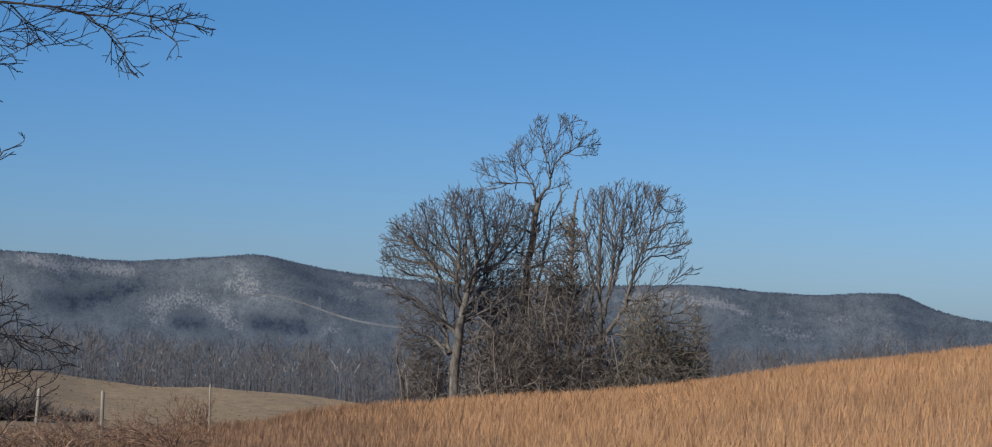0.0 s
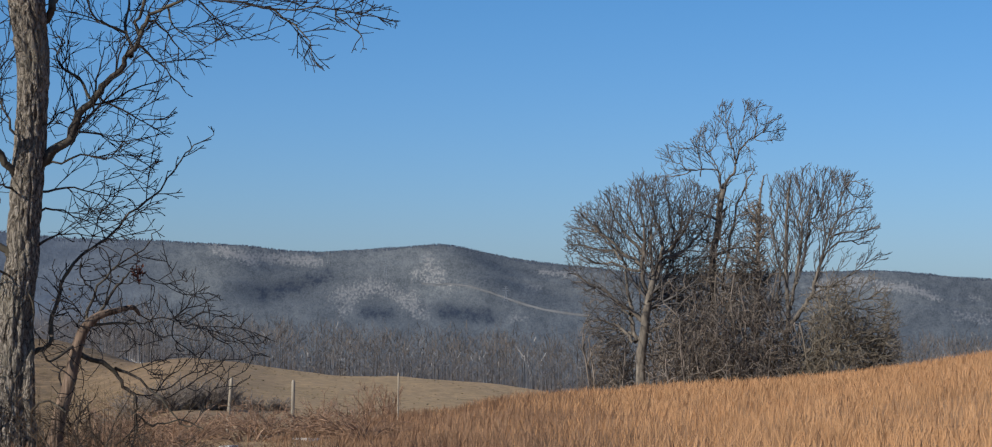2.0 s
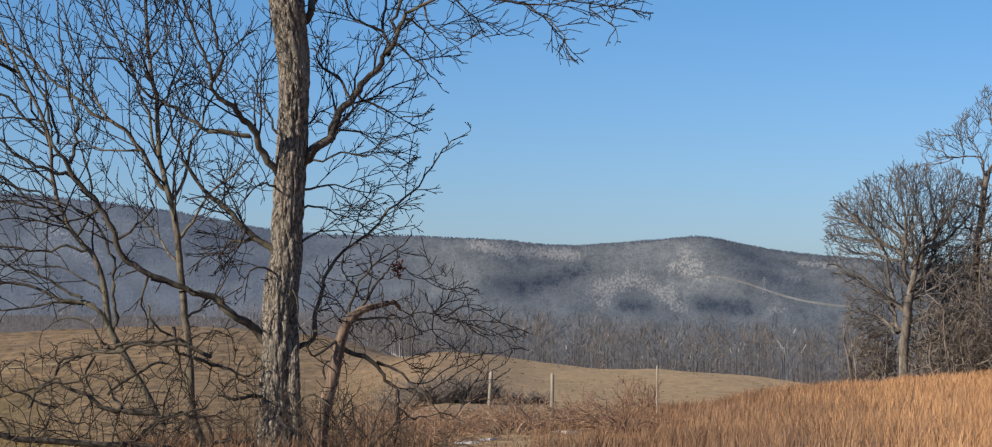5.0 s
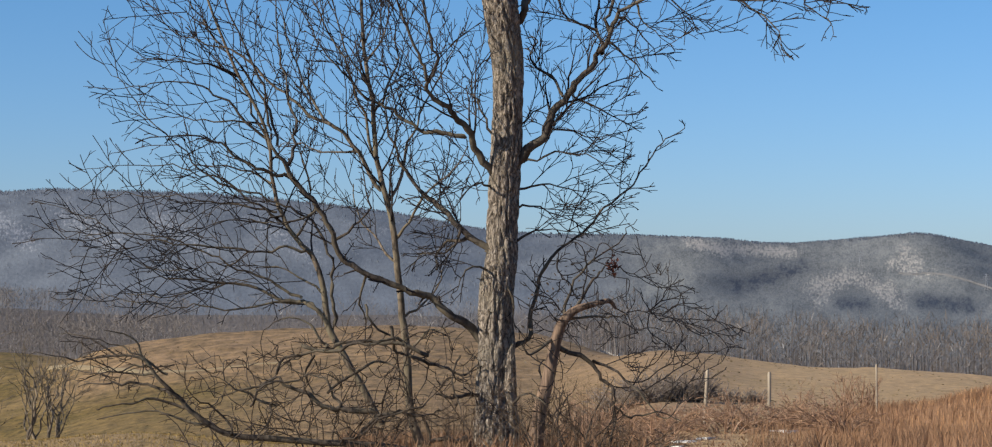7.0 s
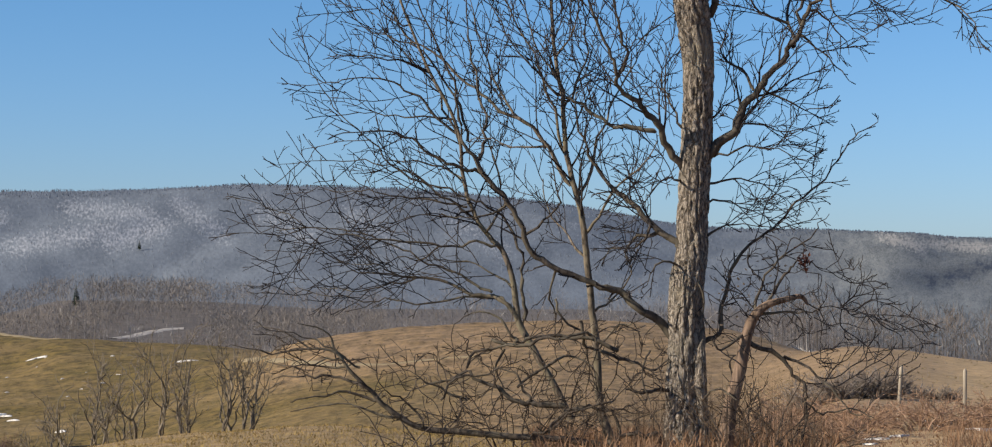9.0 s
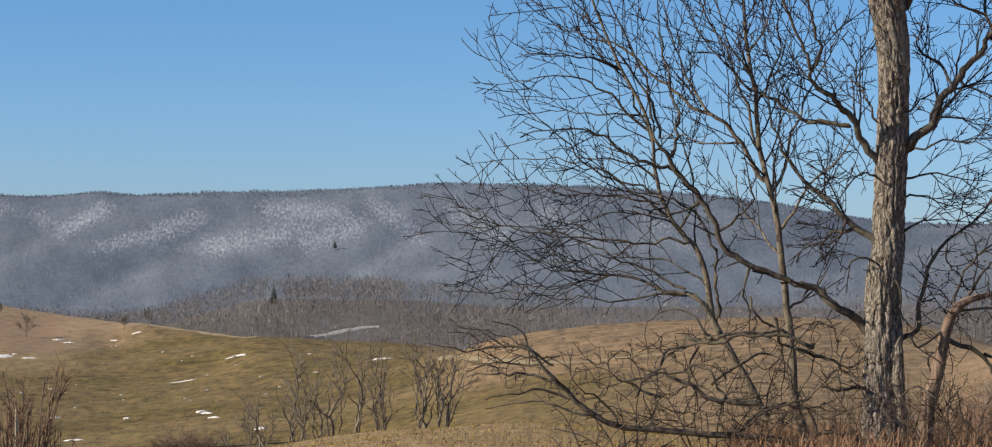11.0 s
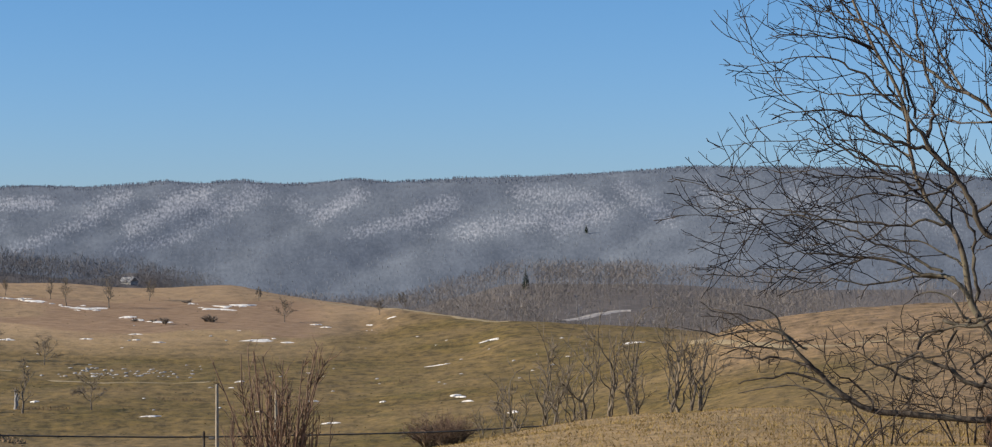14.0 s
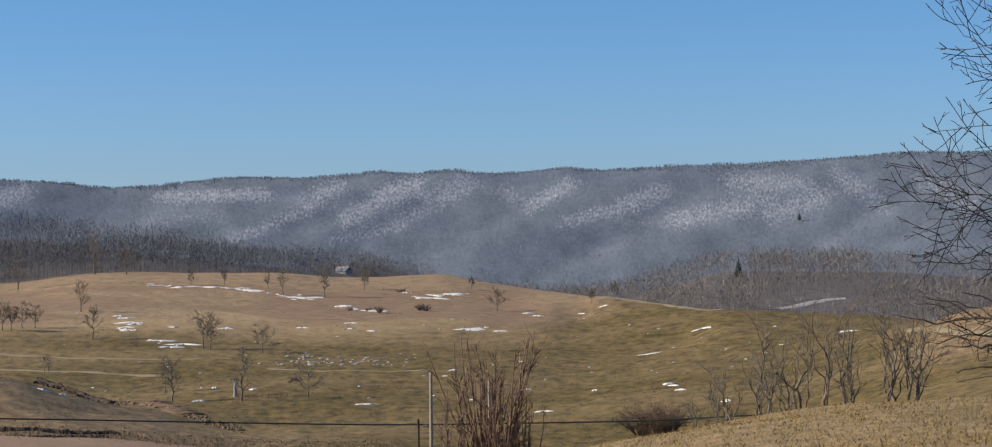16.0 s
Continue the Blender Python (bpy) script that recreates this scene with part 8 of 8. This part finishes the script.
bare_wood("shadow_line_tufts", spots([p[0] for p in places], np.array([p[1] for p in places]) + rs.normal(size=len(places)) * 1.6), rs.uniform(0.3, 0.8, len(places)), rs, "thin rows of brown tufts in place of shadow lines on the pasture", 7, 0.06, WEEDS)
bare_wood("bank_weeds", spots(a, 262 + rs.normal(size=len(a)) * 3.5 - (a - 44) * 0.8), rs.uniform(0.4, 1.1, len(a)), rs, "tufts of dead brown weeds along a bank", 7, 0.05, WEEDS)


def stone_mesh(rs, material):
    bm = bmesh.new()
    bmesh.ops.create_icosphere(bm, subdivisions=1, radius=1.0)
    for vv in bm.verts:
        vv.co = vv.co * rs.uniform(0.7, 1.2)
        vv.co.z *= 0.5
    me = bpy.data.meshes.new("field_stone")
    bm.to_mesh(me)
    bm.free()
    me.materials.append(material)
    return me


# clods and turves that have slumped along the gully and the ditch
def clods(name, line, count, size, spread, lift, material, label):
    strands = []
    for _ in range(count):
        f = rs.uniform(0, len(line) - 1.001)
        i, u = int(f), f % 1.0
        bearing, dist = (line[i][k] * (1 - u) + line[i + 1][k] * u for k in (0, 1))
        p = spots([bearing + rs.normal() * 0.07], [dist + rs.normal() * spread], lift)[0]
        w, t = rs.uniform(0.4, 1.0) * size, rs.uniform(0, 6.283)
        along = np.array([math.cos(t), math.sin(t), 0.0]) * w
        strands.append((np.array([p - along, p - along * 0.4 + [0, 0, w * 0.45], p + along * 0.5 + [0, 0, w * 0.4], p + along]), np.array([0.1, 0.55, 0.5, 0.08]) * w))
    v, f = tubes(strands, 6)
    return tagged(new(name, mesh_of(name, v, f, material)), label, "earth", kind="stuff")


clods("earth_clods", ((53.1, 487), (52.53, 467), (51.95, 443), (51.2, 413)), 300, 0.55, 1.6, 0.0, SHADE_EARTH, "dark slumped earth clods along an eroded gully")
clods("bank_clods", ((51.1, 415), (50.54, 416), (49.87, 389), (49.12, 353), (48.44, 334), (47.77, 321)), 620, 0.32, 5.5, 0.0, CLOD, "tan crumbling clods down the stream bank")
clods("ditch_clods", ((54.0, 256), (51.3, 257), (49.9, 264), (48.3, 284), (46.5, 280), (44.0, 272)), 620, 0.2, 6.0, -0.02, CLOD, "tan clods and turves along the ditch")
clods("ditch_turves", ((53.4, 252), (52.3, 254), (51.3, 258)), 150, 0.26, 0.6, 0.05, SHADE_EARTH, "near-black turves in the ditch")

kinds = [stone_mesh(rs, ROCK) for _ in range(4)]
for k in range(110):
    bearing, dist = (rs.uniform(43.0, 46.8), rs.uniform(515, 575)) if k < 70 else ((rs.uniform(38, 54), rs.uniform(380, 760)) if k < 100 else (rs.uniform(33, 39), rs.uniform(420, 600)))
    ob = new("field_stone", kinds[k % 4])
    ob.location = spot(bearing, dist)
    ob.rotation_euler = (0, 0, rs.uniform(0, 6.28))
    ob.scale = [rs.uniform(0.3, 0.75)] * 3
    tagged(ob, "pale limestone stone lying in the pasture", "stone", "field stones")


# ---- lone pine, farmhouse and pylons ----
def pine(place, height, rs):
    ob = thing("pine_tree", place, "single dark green pine among bare woods", "tree")
    v, f = tubes([(np.array([[0, 0, -0.4], [0, 0, height * 0.5], [0, 0, height]]), height * np.array([0.022, 0.015, 0.003]))], 8)
    part_of("trunk", mesh_of("trunk", v, f, LIMB_BARK), ob)
    P, W = [], []
    for z in np.linspace(0.16, 0.97, 26):
        for k in range(11):
            t = rs.uniform(0, 6.283)
            le = height * 0.25 * (1.04 - z) * rs.uniform(0.75, 1.15) + 0.1
            c = np.array([math.cos(t), math.sin(t), 0])
            b0 = np.array([0, 0, height * z])
            P.append([b0, b0 + c * le * 0.55 + [0, 0, 0.03 * height * 0.3], b0 + c * le - [0, 0, le * 0.18]])
            s = np.array([-c[1], c[0], 0]) * le * 0.34
            W.append([s * 0.4, s, s * 0.15])
    v, f = ribbons(np.array(P), np.array(W))
    part_of("foliage", mesh_of("foliage", v, f, PINE, False), ob, "dark green needle boughs")
    return ob


pine(spot(34.25, 1090), 12.5, rs)
pine(spot(32.6, 3080), 16, rs)


def farmhouse(place, turn):
    ob = thing("farmhouse", place, "small pale farmhouse among bare trees", "house")
    ob.rotation_euler = (0, 0, turn)
    bm = bmesh.new()
    bmesh.ops.create_cube(bm, size=1.0, matrix=Matrix.Translation((0, 0, 2.2)) @ Matrix.Diagonal((9, 6.5, 5.4, 1)))
    part("wall", bm, WALL_PAINT, ob)
    bm = bmesh.new()
    sec = [(-3.8, 4.7), (0, 7.4), (3.8, 4.7), (3.8, 4.95), (0, 7.7), (-3.8, 4.95)]
    ends = [[bm.verts.new((x, y, z)) for y, z in sec] for x in (-4.9, 4.9)]
    for e in ends:
        bm.faces.new(e)
    for k in range(6):
        bm.faces.new((ends[0][k], ends[0][(k + 1) % 6], ends[1][(k + 1) % 6], ends[1][k]))
    bmesh.ops.recalc_face_normals(bm, faces=bm.faces)
    roof = part("roof", bm, ROOF, ob, "pale metal roof")
    for x in (-3, 0, 3):
        for y in (-3.27, 3.27):
            bm = bmesh.new()
            bmesh.ops.create_cube(bm, size=1.0, matrix=Matrix.Translation((x, y, 2.6)) @ Matrix.Diagonal((1.0, 0.1, 1.5, 1)))
            window = part("window", bm, WIRE, ob, "dark window pane")
            for dx, dz, w, h in ((-0.55, 0, 0.12, 1.6), (0.55, 0, 0.12, 1.6), (0, 0.8, 1.22, 0.12), (0, -0.8, 1.22, 0.12)):
                bm = bmesh.new()
                bmesh.ops.create_cube(bm, size=1.0, matrix=Matrix.Translation((x + dx, y, 2.6 + dz)) @ Matrix.Diagonal((w, 0.16, h, 1)))
                part("frame", bm, WALL_PAINT, window, "pale window frame")
    bm = bmesh.new()
    bmesh.ops.create_cube(bm, size=1.0, matrix=Matrix.Translation((2.2, 0.8, 7.4)) @ Matrix.Diagonal((0.8, 0.8, 1.8, 1)))
    part("chimney", bm, ROCK, roof, "stone chimney")
    return ob


farmhouse(spot(44.95, 1310, -3.2), radians(4))


GLAZE = two_scale("dark_glaze", (0.06, 0.04, 0.03), (0.10, 0.07, 0.05), 2.0, 0.5, 0.35)


def pylon(bearing, dist, top):
    base = spot(bearing, dist)
    h = max(18.0, EYE + dist * math.tan(radians(top)) - base.z)
    ob = thing("power_pylon", base, "steel lattice power pylon on the mountain side", "pylon", "power pylons")
    w = h * 0.11
    for sx, sy in ((1, 1), (1, -1), (-1, 1), (-1, -1)):
        v, f = tubes([(np.array([[sx * w, sy * w, -1], [sx * w * 0.35, sy * w * 0.35, h * 0.6], [sx * 0.2, sy * 0.2, h]]), np.full(3, 0.15))], 4)
        part_of("leg", mesh_of("leg", v, f, STEEL), ob)
    for k in range(5):
        z0, z1 = h * k * 0.13, h * (k + 1) * 0.13
        a0, a1 = w * (1 - z0 / h * 1.08), w * (1 - z1 / h * 1.08)
        v, f = tubes([(np.array([[-a0, a0, z0], [a1, a1, z1]]), np.full(2, 0.12)), (np.array([[a0, -a0, z0], [-a1, -a1, z1]]), np.full(2, 0.12))], 3)
        part_of("brace", mesh_of("brace", v, f, STEEL), ob)
    for z, s in ((0.68, 0.26), (0.82, 0.20), (0.95, 0.13)):
        v, f = tubes([(np.array([[-s * h, 0, z * h], [0, 0, z * h + 0.6], [s * h, 0, z * h]]), np.array([0.12, 0.25, 0.12]))], 4)
        arm = part_of("crossarm", mesh_of("crossarm", v, f, STEEL), ob)
        for end in (-1, 1):
            v, f = tubes([(np.array([[end * s * h, 0, z * h], [end * s * h, 0, z * h - 1.6]]), np.full(2, 0.14))], 6)
            part_of("insulator", mesh_of("insulator", v, f, GLAZE), arm, "dark glazed insulator")
    return ob


pylon(9.55, 3450, 1.34)
pylon(8.01, 3060, 1.16)
pylon(4.73, 2420, 0.24)
